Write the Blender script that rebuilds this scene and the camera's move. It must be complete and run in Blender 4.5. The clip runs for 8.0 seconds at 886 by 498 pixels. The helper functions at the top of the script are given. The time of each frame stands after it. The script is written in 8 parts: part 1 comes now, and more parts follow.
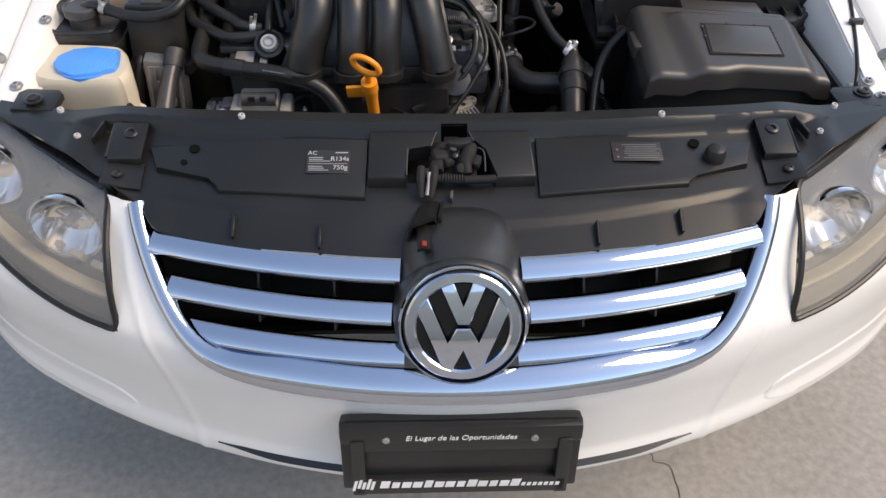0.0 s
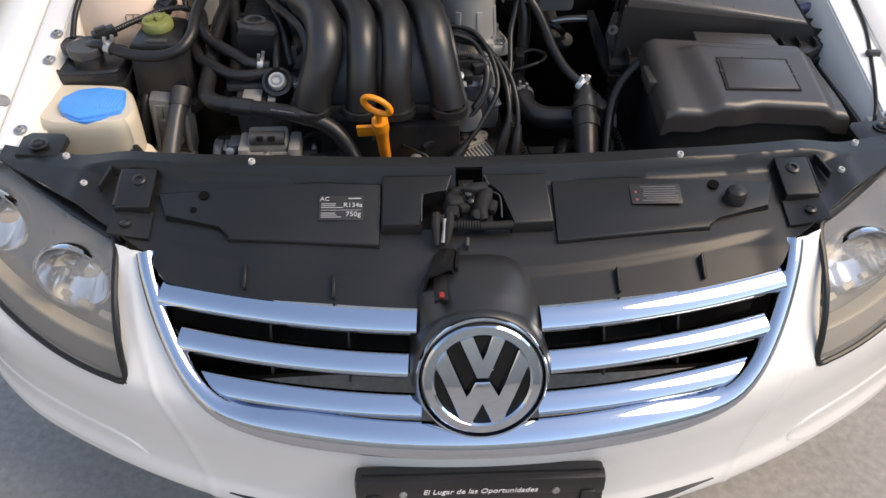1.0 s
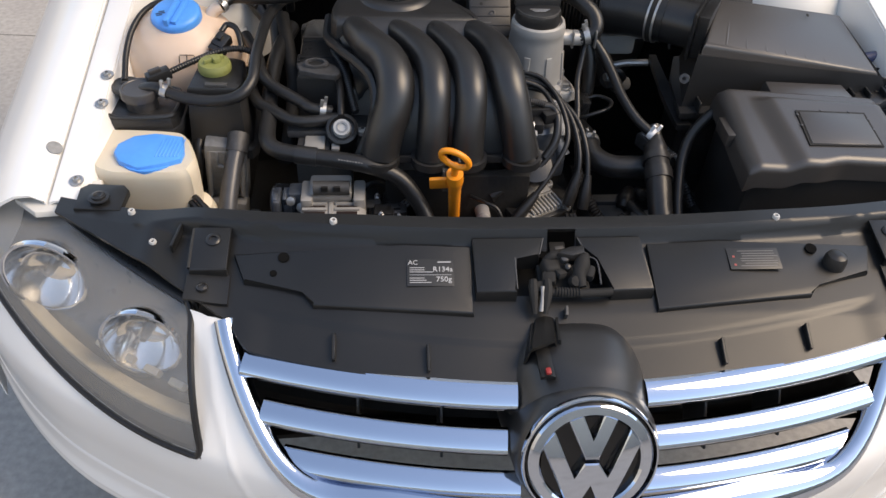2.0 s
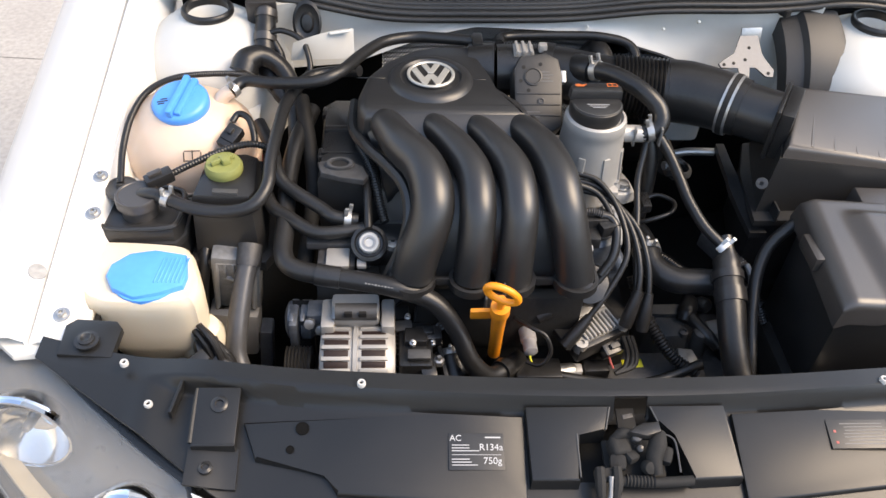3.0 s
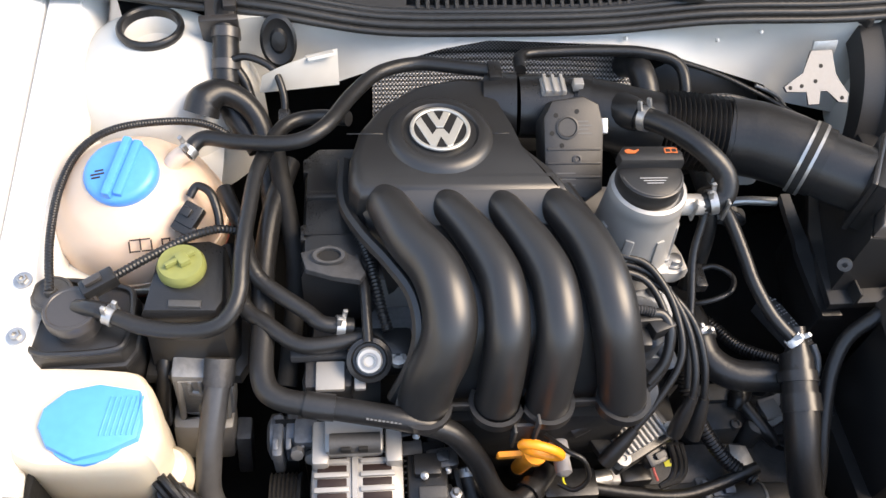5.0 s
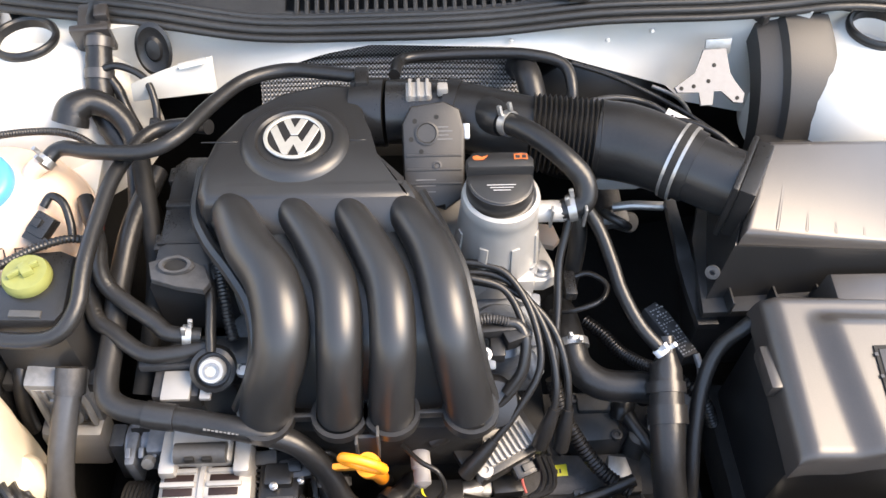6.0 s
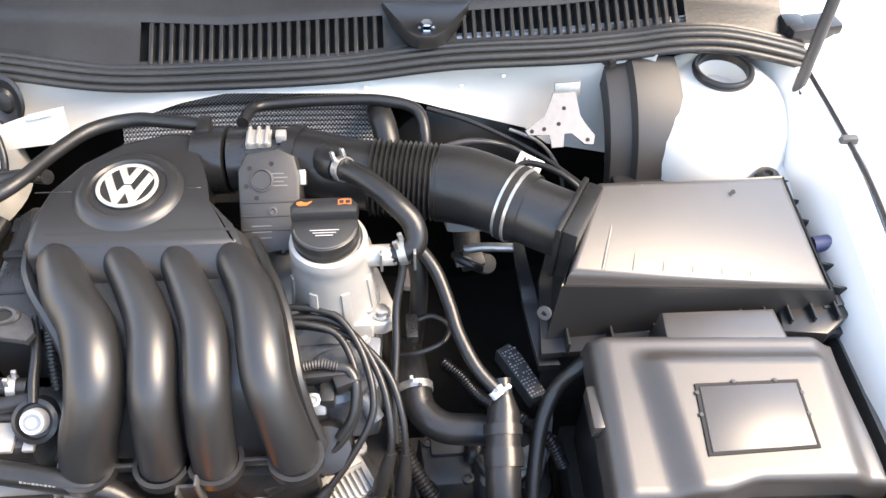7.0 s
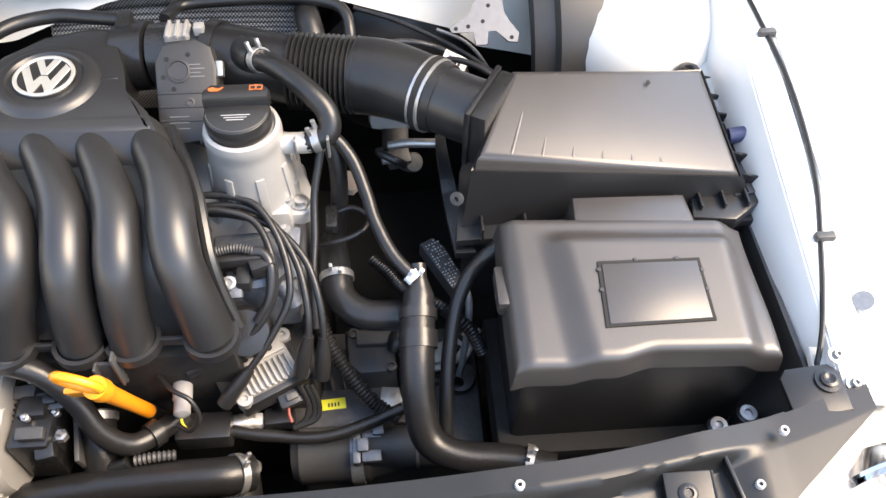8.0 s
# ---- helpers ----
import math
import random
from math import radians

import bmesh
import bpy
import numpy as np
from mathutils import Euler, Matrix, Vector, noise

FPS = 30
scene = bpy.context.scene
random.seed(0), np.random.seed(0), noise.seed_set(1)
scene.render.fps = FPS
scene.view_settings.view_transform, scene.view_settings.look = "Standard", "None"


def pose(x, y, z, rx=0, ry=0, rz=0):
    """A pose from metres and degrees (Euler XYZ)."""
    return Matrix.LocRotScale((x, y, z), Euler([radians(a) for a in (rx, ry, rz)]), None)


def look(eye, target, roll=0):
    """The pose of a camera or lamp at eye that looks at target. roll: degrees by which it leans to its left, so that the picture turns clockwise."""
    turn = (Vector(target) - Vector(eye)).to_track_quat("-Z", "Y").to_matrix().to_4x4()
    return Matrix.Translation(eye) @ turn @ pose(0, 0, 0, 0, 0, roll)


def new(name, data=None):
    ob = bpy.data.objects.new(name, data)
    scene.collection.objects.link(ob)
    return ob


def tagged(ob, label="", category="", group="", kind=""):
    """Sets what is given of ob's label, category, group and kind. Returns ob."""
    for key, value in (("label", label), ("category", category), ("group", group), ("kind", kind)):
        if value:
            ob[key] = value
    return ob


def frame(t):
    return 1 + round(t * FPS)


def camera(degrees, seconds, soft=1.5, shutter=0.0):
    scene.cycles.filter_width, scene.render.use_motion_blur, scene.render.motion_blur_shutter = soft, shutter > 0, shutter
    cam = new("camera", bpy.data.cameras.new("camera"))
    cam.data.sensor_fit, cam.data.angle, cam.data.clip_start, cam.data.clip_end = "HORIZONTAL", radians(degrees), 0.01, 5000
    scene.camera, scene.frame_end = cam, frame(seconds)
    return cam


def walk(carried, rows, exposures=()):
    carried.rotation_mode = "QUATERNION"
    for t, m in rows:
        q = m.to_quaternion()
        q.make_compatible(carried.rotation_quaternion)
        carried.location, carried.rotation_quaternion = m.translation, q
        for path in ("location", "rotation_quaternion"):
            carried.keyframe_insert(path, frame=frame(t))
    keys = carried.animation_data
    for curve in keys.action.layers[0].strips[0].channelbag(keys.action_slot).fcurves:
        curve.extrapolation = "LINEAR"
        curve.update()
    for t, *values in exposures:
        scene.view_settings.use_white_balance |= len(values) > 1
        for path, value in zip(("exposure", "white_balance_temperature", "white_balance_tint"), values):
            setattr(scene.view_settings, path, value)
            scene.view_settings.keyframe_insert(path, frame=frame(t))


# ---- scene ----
cam = camera(57.0, 8.0)
PATH = [
    (0, (-0.052, -0.049, 1.397), (0.009, 1.401, 0.02), 1.0),
    (0.5, (-0.054, -0.034, 1.404), (0.008, 1.423, 0.036), 0.6),
    (1, (-0.072, 0.004, 1.418), (-0.008, 1.465, 0.053), 0.5),
    (1.2, (-0.083, 0.015, 1.425), (-0.028, 1.491, 0.077), 0.5),
    (2.3, (-0.248, 0.158, 1.444), (-0.088, 1.618, 0.087), 3.5),
    (2.5, (-0.249, 0.211, 1.455), (-0.096, 1.664, 0.089), 3.4),
    (3, (-0.251, 0.346, 1.466), (-0.13, 1.789, 0.087), 3.4),
    (3.5, (-0.268, 0.442, 1.472), (-0.135, 1.829, 0.037), 3.7),
    (4, (-0.304, 0.549, 1.484), (-0.14, 1.875, -0.004), 3.9),
    (4.2, (-0.317, 0.586, 1.486), (-0.139, 1.889, -0.02), 4.1),
    (5.3, (-0.242, 0.696, 1.483), (-0.056, 1.901, -0.103), 6.5),
    (5.5, (-0.2, 0.698, 1.489), (-0.042, 1.903, -0.1), 5.6),
    (6, (-0.079, 0.687, 1.491), (0.008, 1.906, -0.092), 1.9),
    (6.5, (0.011, 0.674, 1.493), (0.107, 1.929, -0.062), 1.0),
    (7, (0.093, 0.678, 1.5), (0.206, 1.973, -0.02), 1.6),
    (7.5, (0.15, 0.659, 1.49), (0.262, 1.923, -0.056), 2.3),
    (8, (0.179, 0.6, 1.467), (0.297, 1.812, -0.119), 1.6),
]
EXPOSURE = [(t, e + 0.3, 9300, 14) for t, e in ((0.0, 1.08), (1.2, 1.1), (2.5, 1.40), (3.0, 1.92), (3.5, 2.02), (5.5, 2.25), (6.0, 2.58), (6.5, 2.8), (7.0, 2.97), (8.0, 2.66))]
walk(cam, [(t, look(eye, target, roll)) for t, eye, target, roll in PATH], EXPOSURE)

# ---- light ----
world = bpy.data.worlds.new("sky_light")
scene.world = world
world.use_nodes = True
wn = world.node_tree
sky = wn.nodes.new("ShaderNodeTexSky")
sky.sky_type = "NISHITA"
sky.sun_disc = False
sky.sun_elevation = radians(48.5)
sky.sun_rotation = radians(102)
sky.air_density, sky.dust_density, sky.ozone_density = 1.0, 0.3, 2.6
wn.links.new(sky.outputs["Color"], wn.nodes["Background"].inputs["Color"])
wn.nodes["Background"].inputs["Strength"].default_value = 0.15
sun_data = bpy.data.lights.new("sun", "SUN")
sun_data.energy, sun_data.angle, sun_data.color = 1.15, radians(38), (1.0, 0.94, 0.87)
sun = new("sun", sun_data)
sun.matrix_world = look((0.1 + 0.645 * 5, 0.9 - 0.14 * 5, 0.7 + 0.75 * 5), (0.1, 0.9, 0.7))


# ---- materials ----
def material(name, colour, rough=0.5, metal=0.0, grain=60.0, vary=0.15, bump=0.0, coat=0.0, dirt=0.0, dirt_colour=(0.25, 0.22, 0.19), subsurface=0.0, big=6.0, spec=0.5):
    """A surface with variation at two scales, fine relief and, where asked, dust."""
    m = bpy.data.materials.new(name)
    m.use_nodes = True
    nt = m.node_tree
    b = nt.nodes["Principled BSDF"]
    co = nt.nodes.new("ShaderNodeTexCoord")
    fine = nt.nodes.new("ShaderNodeTexNoise")
    fine.inputs["Scale"].default_value, fine.inputs["Detail"].default_value = grain, 5
    wide = nt.nodes.new("ShaderNodeTexNoise")
    wide.inputs["Scale"].default_value, wide.inputs["Detail"].default_value = big, 4
    for n in (fine, wide):
        nt.links.new(co.outputs["Object"], n.inputs["Vector"])
    add = nt.nodes.new("ShaderNodeMath")
    add.operation = "ADD"
    nt.links.new(fine.outputs["Fac"], add.inputs[0])
    nt.links.new(wide.outputs["Fac"], add.inputs[1])
    ramp = nt.nodes.new("ShaderNodeMapRange")
    ramp.inputs["From Min"].default_value, ramp.inputs["From Max"].default_value = 0.6, 1.4
    ramp.inputs["To Min"].default_value, ramp.inputs["To Max"].default_value = 1 - vary, 1 + vary
    nt.links.new(add.outputs[0], ramp.inputs["Value"])
    mul = nt.nodes.new("ShaderNodeVectorMath")
    mul.operation = "SCALE"
    mul.inputs[0].default_value = colour
    nt.links.new(ramp.outputs[0], mul.inputs["Scale"])
    out = mul.outputs[0]
    if dirt:
        spot = nt.nodes.new("ShaderNodeMapRange")
        spot.inputs["From Min"].default_value, spot.inputs["From Max"].default_value = 0.5, 0.75
        spot.inputs["To Max"].default_value = dirt
        nt.links.new(wide.outputs["Fac"], spot.inputs["Value"])
        mix = nt.nodes.new("ShaderNodeMix")
        mix.data_type = "RGBA"
        nt.links.new(spot.outputs[0], mix.inputs["Factor"])
        nt.links.new(out, mix.inputs["A"])
        mix.inputs["B"].default_value = (*dirt_colour, 1)
        out = mix.outputs["Result"]
    nt.links.new(out, b.inputs["Base Color"])
    rr = nt.nodes.new("ShaderNodeMapRange")
    rr.inputs["From Min"].default_value, rr.inputs["From Max"].default_value = 0.6, 1.4
    rr.inputs["To Min"].default_value, rr.inputs["To Max"].default_value = max(0.02, rough * 0.85), min(1, rough * 1.15)
    nt.links.new(add.outputs[0], rr.inputs["Value"])
    nt.links.new(rr.outputs[0], b.inputs["Roughness"])
    b.inputs["Metallic"].default_value = metal
    b.inputs["Specular IOR Level"].default_value = spec
    b.inputs["Coat Weight"].default_value = coat
    b.inputs["Coat Roughness"].default_value = 0.06
    if subsurface:
        b.inputs["Subsurface Weight"].default_value = subsurface
        b.inputs["Subsurface Radius"].default_value = (0.02, 0.014, 0.01)
        b.inputs["Subsurface Scale"].default_value = 0.5
    if bump:
        bp = nt.nodes.new("ShaderNodeBump")
        bp.inputs["Strength"].default_value, bp.inputs["Distance"].default_value = bump, 0.002
        nt.links.new(fine.outputs["Fac"], bp.inputs["Height"])
        nt.links.new(bp.outputs[0], b.inputs["Normal"])
    return m


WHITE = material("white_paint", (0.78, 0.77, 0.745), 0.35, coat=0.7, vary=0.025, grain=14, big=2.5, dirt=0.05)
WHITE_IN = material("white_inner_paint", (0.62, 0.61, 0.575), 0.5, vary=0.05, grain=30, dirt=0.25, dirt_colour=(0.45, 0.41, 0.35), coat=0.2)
BLACK = material("black_plastic", (0.015, 0.015, 0.0155), 0.30, grain=500, vary=0.3, bump=0.08, dirt=0.15, dirt_colour=(0.05, 0.047, 0.045), spec=0.5)
CARRIER = material("grained_black_plastic", (0.009, 0.009, 0.009), 0.36, grain=900, vary=0.25, bump=0.05, dirt=0.35, dirt_colour=(0.018, 0.0175, 0.017), spec=0.46)
SATIN = material("satin_black_plastic", (0.015, 0.015, 0.0155), 0.37, grain=700, vary=0.2, bump=0.03, spec=0.65)
COVER = material("grey_black_plastic_cover", (0.038, 0.034, 0.032), 0.36, grain=700, vary=0.2, bump=0.03, dirt=0.2, dirt_colour=(0.06, 0.053, 0.05), spec=0.7)
RUBBER = material("black_rubber", (0.013, 0.013, 0.0135), 0.34, grain=260, vary=0.3, bump=0.12, dirt=0.2, dirt_colour=(0.035, 0.033, 0.031), spec=0.42)
DARK = material("rough_black", (0.011, 0.011, 0.011), 0.7, grain=90, vary=0.5, bump=0.4, dirt=0.3, dirt_colour=(0.03, 0.0295, 0.029), spec=0.28)
WEATHERED = material("weathered_grey_rubber", (0.020, 0.0197, 0.0192), 0.43, grain=200, vary=0.25, bump=0.15, dirt=0.4, dirt_colour=(0.044, 0.043, 0.041))
DULLCAST = material("dirty_dark_casting", (0.065, 0.065, 0.067), 0.55, 0.4, grain=140, vary=0.35, bump=0.4, dirt=0.5, dirt_colour=(0.03, 0.027, 0.024), big=18)
# Blue tint puts the reflected sky into the chrome's colour.
CHROME = material("chrome", (0.53, 0.585, 0.67), 0.05, 1.0, grain=12, vary=0.02)
STEEL = material("galvanised_steel", (0.42, 0.42, 0.415), 0.38, 0.8, grain=160, vary=0.2, bump=0.15)
ALU = material("cast_aluminium", (0.36, 0.35, 0.335), 0.45, 0.35, grain=70, vary=0.07, bump=0.12, dirt=0.22, dirt_colour=(0.3, 0.28, 0.25))
GREYCAST = material("grey_cast_metal", (0.26, 0.27, 0.28), 0.5, 0.5, grain=180, vary=0.25, bump=0.3, dirt=0.3, dirt_colour=(0.1, 0.09, 0.08))
ACTUATOR = material("dark_moulded_plastic", (0.024, 0.023, 0.0225), 0.48, grain=500, vary=0.25, bump=0.06, dirt=0.3, dirt_colour=(0.05, 0.046, 0.043))
SILVER = material("satin_silver_emblem", (0.55, 0.54, 0.50), 0.38, 0.6, grain=200, vary=0.06)
GREYPLASTIC = material("grey_plastic", (0.05, 0.05, 0.05), 0.5, grain=300, vary=0.2, bump=0.12)
CREAM = material("cream_translucent_plastic", (0.66, 0.50, 0.39), 0.4, grain=25, vary=0.05, subsurface=0.25, dirt=0.15, dirt_colour=(0.6, 0.42, 0.3))
MILKY = material("milky_plastic", (0.60, 0.53, 0.42), 0.42, grain=22, vary=0.06, subsurface=0.25, dirt=0.25, dirt_colour=(0.55, 0.46, 0.33))
BLUE = material("blue_plastic", (0.045, 0.30, 0.78), 0.42, grain=120, vary=0.08, bump=0.05)
ORANGE = material("orange_plastic", (0.85, 0.27, 0.02), 0.38, grain=120, vary=0.08)
OLIVE = material("olive_green_plastic", (0.21, 0.225, 0.075), 0.45, grain=120, vary=0.12)
PINKRED = material("dark_red_plastic", (0.25, 0.06, 0.05), 0.5)
RED = material("red_plastic", (0.28, 0.022, 0.02), 0.45)
YELLOW = material("yellow_label", (0.78, 0.72, 0.05), 0.5)
LABEL = material("dark_printed_label", (0.022, 0.022, 0.022), 0.4)
# Near-black that stands for the shade inside panel holes.
HOLE_SHADE = material("hole_shade_black", (0.004, 0.004, 0.004), 0.9, vary=0.2, spec=0.1)
INK = material("white_print", (0.75, 0.75, 0.75), 0.6)
INK_DIM = material("dim_print", (0.13, 0.128, 0.126), 0.6)
REFLECTION_PAD = material("dark_reflection_pad", (0.022, 0.022, 0.021), 0.9, grain=150, vary=0.3, bump=0.4)
INK_ORANGE = material("orange_print", (0.50, 0.115, 0.03), 0.6)
INK_RED = material("dim_red_print", (0.35, 0.07, 0.06), 0.6)
SENSORWHITE = material("off_white_plastic", (0.46, 0.455, 0.44), 0.45, vary=0.1)
FROSTED = material("frosted_grey_plastic", (0.27, 0.285, 0.29), 0.4, vary=0.1, subsurface=0.15)
CRACK = material("dirt_filled_crack", (0.085, 0.078, 0.072), 0.9, vary=0.3)
INK_BLACK = material("black_print", (0.03, 0.02, 0.02), 0.6)
BOUNCE_CREAM = material("cream_bounce_wall", (0.62, 0.57, 0.49), 0.8, grain=25, vary=0.12, bump=0.2, dirt=0.2, dirt_colour=(0.4, 0.36, 0.3), big=1.2)
INK_GREY = material("grey_print", (0.42, 0.42, 0.42), 0.6)
BLUEGREY = material("blue_grey_casting", (0.13, 0.145, 0.165), 0.45, 0.4, grain=160, vary=0.3, bump=0.3, dirt=0.4, dirt_colour=(0.04, 0.04, 0.042), big=20)
COPPER = material("copper_in_shaded_slots", (0.020, 0.009, 0.007), 0.5, 0.3, grain=200, vary=0.4, dirt=0.5, dirt_colour=(0.02, 0.015, 0.012), big=30)
NAVY = material("navy_plastic", (0.03, 0.04, 0.10), 0.4)
REFLECTOR = material("lamp_reflector", (0.88, 0.89, 0.91), 0.14, 1.0, grain=40, vary=0.05)
LAMPGREY = material("lamp_housing_grey", (0.055, 0.054, 0.053), 0.3, vary=0.15, coat=0.3)
JACKET = material("jacketed_pipe", (0.06, 0.06, 0.062), 0.3, 0.2, grain=150, vary=0.15)
AMBERGREY = material("lamp_lower_bezel", (0.44, 0.41, 0.35), 0.4, vary=0.2, coat=0.3)


def concrete():
    m = material("worn_concrete", (0.33, 0.31, 0.285), 0.85, grain=60, vary=0.30, bump=0.6, dirt=0.7, dirt_colour=(0.16, 0.145, 0.135), big=1.7)
    return m


CONCRETE = concrete()


def woven():
    """Embossed aluminium heat shield: a lattice of small dimples."""
    m = bpy.data.materials.new("embossed_heat_shield")
    m.use_nodes = True
    nt = m.node_tree
    b = nt.nodes["Principled BSDF"]
    co = nt.nodes.new("ShaderNodeTexCoord")
    mp = nt.nodes.new("ShaderNodeMapping")
    mp.inputs["Rotation"].default_value = (0, radians(45), 0)
    mp.inputs["Scale"].default_value = (290, 290, 290)
    nt.links.new(co.outputs["Object"], mp.inputs["Vector"])
    ck = nt.nodes.new("ShaderNodeTexVoronoi")
    ck.inputs["Scale"].default_value = 1.0
    ck.inputs["Randomness"].default_value = 0.0
    nt.links.new(mp.outputs[0], ck.inputs["Vector"])
    r = nt.nodes.new("ShaderNodeValToRGB")
    r.color_ramp.elements[0].color, r.color_ramp.elements[1].color = (0.42, 0.41, 0.395, 1), (0.035, 0.034, 0.033, 1)
    r.color_ramp.elements[0].position, r.color_ramp.elements[1].position = 0.25, 0.62
    nt.links.new(ck.outputs["Distance"], r.inputs["Fac"])
    nt.links.new(r.outputs[0], b.inputs["Base Color"])
    b.inputs["Metallic"].default_value, b.inputs["Roughness"].default_value = 0.7, 0.4
    bp = nt.nodes.new("ShaderNodeBump")
    bp.inputs["Strength"].default_value, bp.inputs["Distance"].default_value, bp.invert = 0.8, 0.002, True
    nt.links.new(ck.outputs["Distance"], bp.inputs["Height"])
    nt.links.new(bp.outputs[0], b.inputs["Normal"])
    return m


SHIELD = woven()


def clear(name, tint, rough, gloss):
    """Thin clear sheet: mostly see-through, veiled white for age haze and sky glare, with a mirror gloss that rises at
    the rim.
    """
    m = bpy.data.materials.new(name)
    m.use_nodes = True
    nt = m.node_tree
    nt.nodes.remove(nt.nodes["Principled BSDF"])
    tr = nt.nodes.new("ShaderNodeBsdfTransparent")
    tr.inputs["Color"].default_value = (*tint, 1)
    gl = nt.nodes.new("ShaderNodeBsdfGlossy")
    gl.inputs["Roughness"].default_value = rough
    fr = nt.nodes.new("ShaderNodeFresnel")
    fr.inputs["IOR"].default_value = gloss
    mix = nt.nodes.new("ShaderNodeMixShader")
    nt.links.new(fr.outputs[0], mix.inputs[0])
    nt.links.new(tr.outputs[0], mix.inputs[1])
    nt.links.new(gl.outputs[0], mix.inputs[2])
    # Diffuse white mixed in stands for haze and the sky's reflection.
    df = nt.nodes.new("ShaderNodeBsdfDiffuse")
    df.inputs["Color"].default_value = (0.8, 0.79, 0.76, 1)
    veil = nt.nodes.new("ShaderNodeMixShader")
    veil.inputs[0].default_value = 0.17
    nt.links.new(mix.outputs[0], veil.inputs[1])
    nt.links.new(df.outputs[0], veil.inputs[2])
    nt.links.new(veil.outputs[0], nt.nodes["Material Output"].inputs["Surface"])
    return m


LENS = clear("clear_lamp_lens", (0.90, 0.89, 0.87), 0.05, 1.6)
GLASS = material("dark_windscreen_glass", (0.012, 0.014, 0.016), 0.06, coat=0.5, vary=0.02)


# ---- mesh helpers ----
def link_mesh(name, bm, mat, parent=None, label="", sharp=38):
    me = bpy.data.meshes.new(name)
    bmesh.ops.recalc_face_normals(bm, faces=bm.faces)
    bm.to_mesh(me)
    bm.free()
    me.materials.append(mat)
    me.polygons.foreach_set("use_smooth", [True] * len(me.polygons))
    me.set_sharp_from_angle(angle=radians(sharp))
    ob = new(name, me)
    if parent is not None:
        ob.parent = parent
    if label:
        ob["label"] = label
    return ob


def part(name, bm, mat, parent, label="", sharp=38):
    return link_mesh(name, bm, mat, parent, label, sharp)


def thing(name, label, category, group="", kind=""):
    ob = new(name)
    ob.empty_display_size = 0.02
    return tagged(ob, label, category, group, kind)


def solo(name, bm, mat, label, category, group="", kind="", sharp=38):
    return tagged(link_mesh(name, bm, mat, None, "", sharp), label, category, group, kind)


def spline(points, steps=6):
    """Smooth curve through the points (Catmull-Rom)."""
    p = [Vector(q) for q in points]
    if len(p) < 3:
        return p
    p = [2 * p[0] - p[1]] + p + [2 * p[-1] - p[-2]]
    out = []
    for i in range(1, len(p) - 2):
        a, b, c, d = p[i - 1], p[i], p[i + 1], p[i + 2]
        for k in range(steps):
            t = k / steps
            out.append(0.5 * (2 * b + (c - a) * t + (2 * a - 5 * b + 4 * c - d) * t * t + (3 * b - a - 3 * c + d) * t ** 3))
    out.append(p[-2])
    return out


def tube(points, radius, sides=12, steps=6, bm=None, ribs=0.0, pitch=0.004, flat=1.0, caps=True):
    """A hose along a smooth curve; radius is a number or one number a point; ribs: depth of corrugations."""
    bm = bm or bmesh.new()
    n = len(points)
    c = spline(points, steps) if steps > 1 else [Vector(q) for q in points]
    radii = radius if isinstance(radius, (list, tuple)) else [radius] * n
    if ribs:
        total = sum((b - a).length for a, b in zip(c, c[1:]))
        k = max(4, int(total / (pitch / 2)))
        fine, walked, i = [], 0.0, 0
        for j in range(k + 1):
            want = total * j / k
            while i < len(c) - 2 and walked + (c[i + 1] - c[i]).length < want:
                walked += (c[i + 1] - c[i]).length
                i += 1
            fine.append(c[i].lerp(c[i + 1], (want - walked) / max(1e-9, (c[i + 1] - c[i]).length)))
        c = fine
    rings = []
    up = None
    for i, q in enumerate(c):
        tan = (c[min(i + 1, len(c) - 1)] - c[max(i - 1, 0)]).normalized()
        if up is None:
            up = tan.orthogonal().normalized()
            if abs(tan.z) < 0.9:
                up = (Vector((0, 0, 1)) - tan * tan.z).normalized()
        up = (up - tan * up.dot(tan)).normalized()
        side = tan.cross(up)
        u = i / (len(c) - 1) * (n - 1)
        j = min(int(u), n - 2)
        r = radii[j] + (radii[j + 1] - radii[j]) * (u - j)
        if ribs and i % 2:
            r -= ribs
        rings.append([bm.verts.new(q + (up * math.cos(a) * flat + side * math.sin(a)) * r) for a in [2 * math.pi * k / sides for k in range(sides)]])
    for a, b in zip(rings, rings[1:]):
        for k in range(sides):
            bm.faces.new((a[k], a[(k + 1) % sides], b[(k + 1) % sides], b[k]))
    if caps:
        bm.faces.new(rings[0][::-1])
        bm.faces.new(rings[-1])
    return bm


def lathe(profile, m=None, sides=24, bm=None):
    """Turns (radius, height) pairs about z, then places the result by m."""
    bm = bm or bmesh.new()
    m = m or Matrix()
    rings = []
    for r, h in profile:
        rings.append([bm.verts.new(m @ Vector((r * math.cos(2 * math.pi * k / sides), r * math.sin(2 * math.pi * k / sides), h))) for k in range(sides)])
    for a, b in zip(rings, rings[1:]):
        for k in range(sides):
            bm.faces.new((a[k], a[(k + 1) % sides], b[(k + 1) % sides], b[k]))
    if abs(profile[0][0] - profile[-1][0]) + abs(profile[0][1] - profile[-1][1]) < 1e-6:
        bmesh.ops.remove_doubles(bm, verts=rings[0] + rings[-1], dist=1e-6)
        return bm
    bm.faces.new(rings[0][::-1])
    bm.faces.new(rings[-1])
    return bm


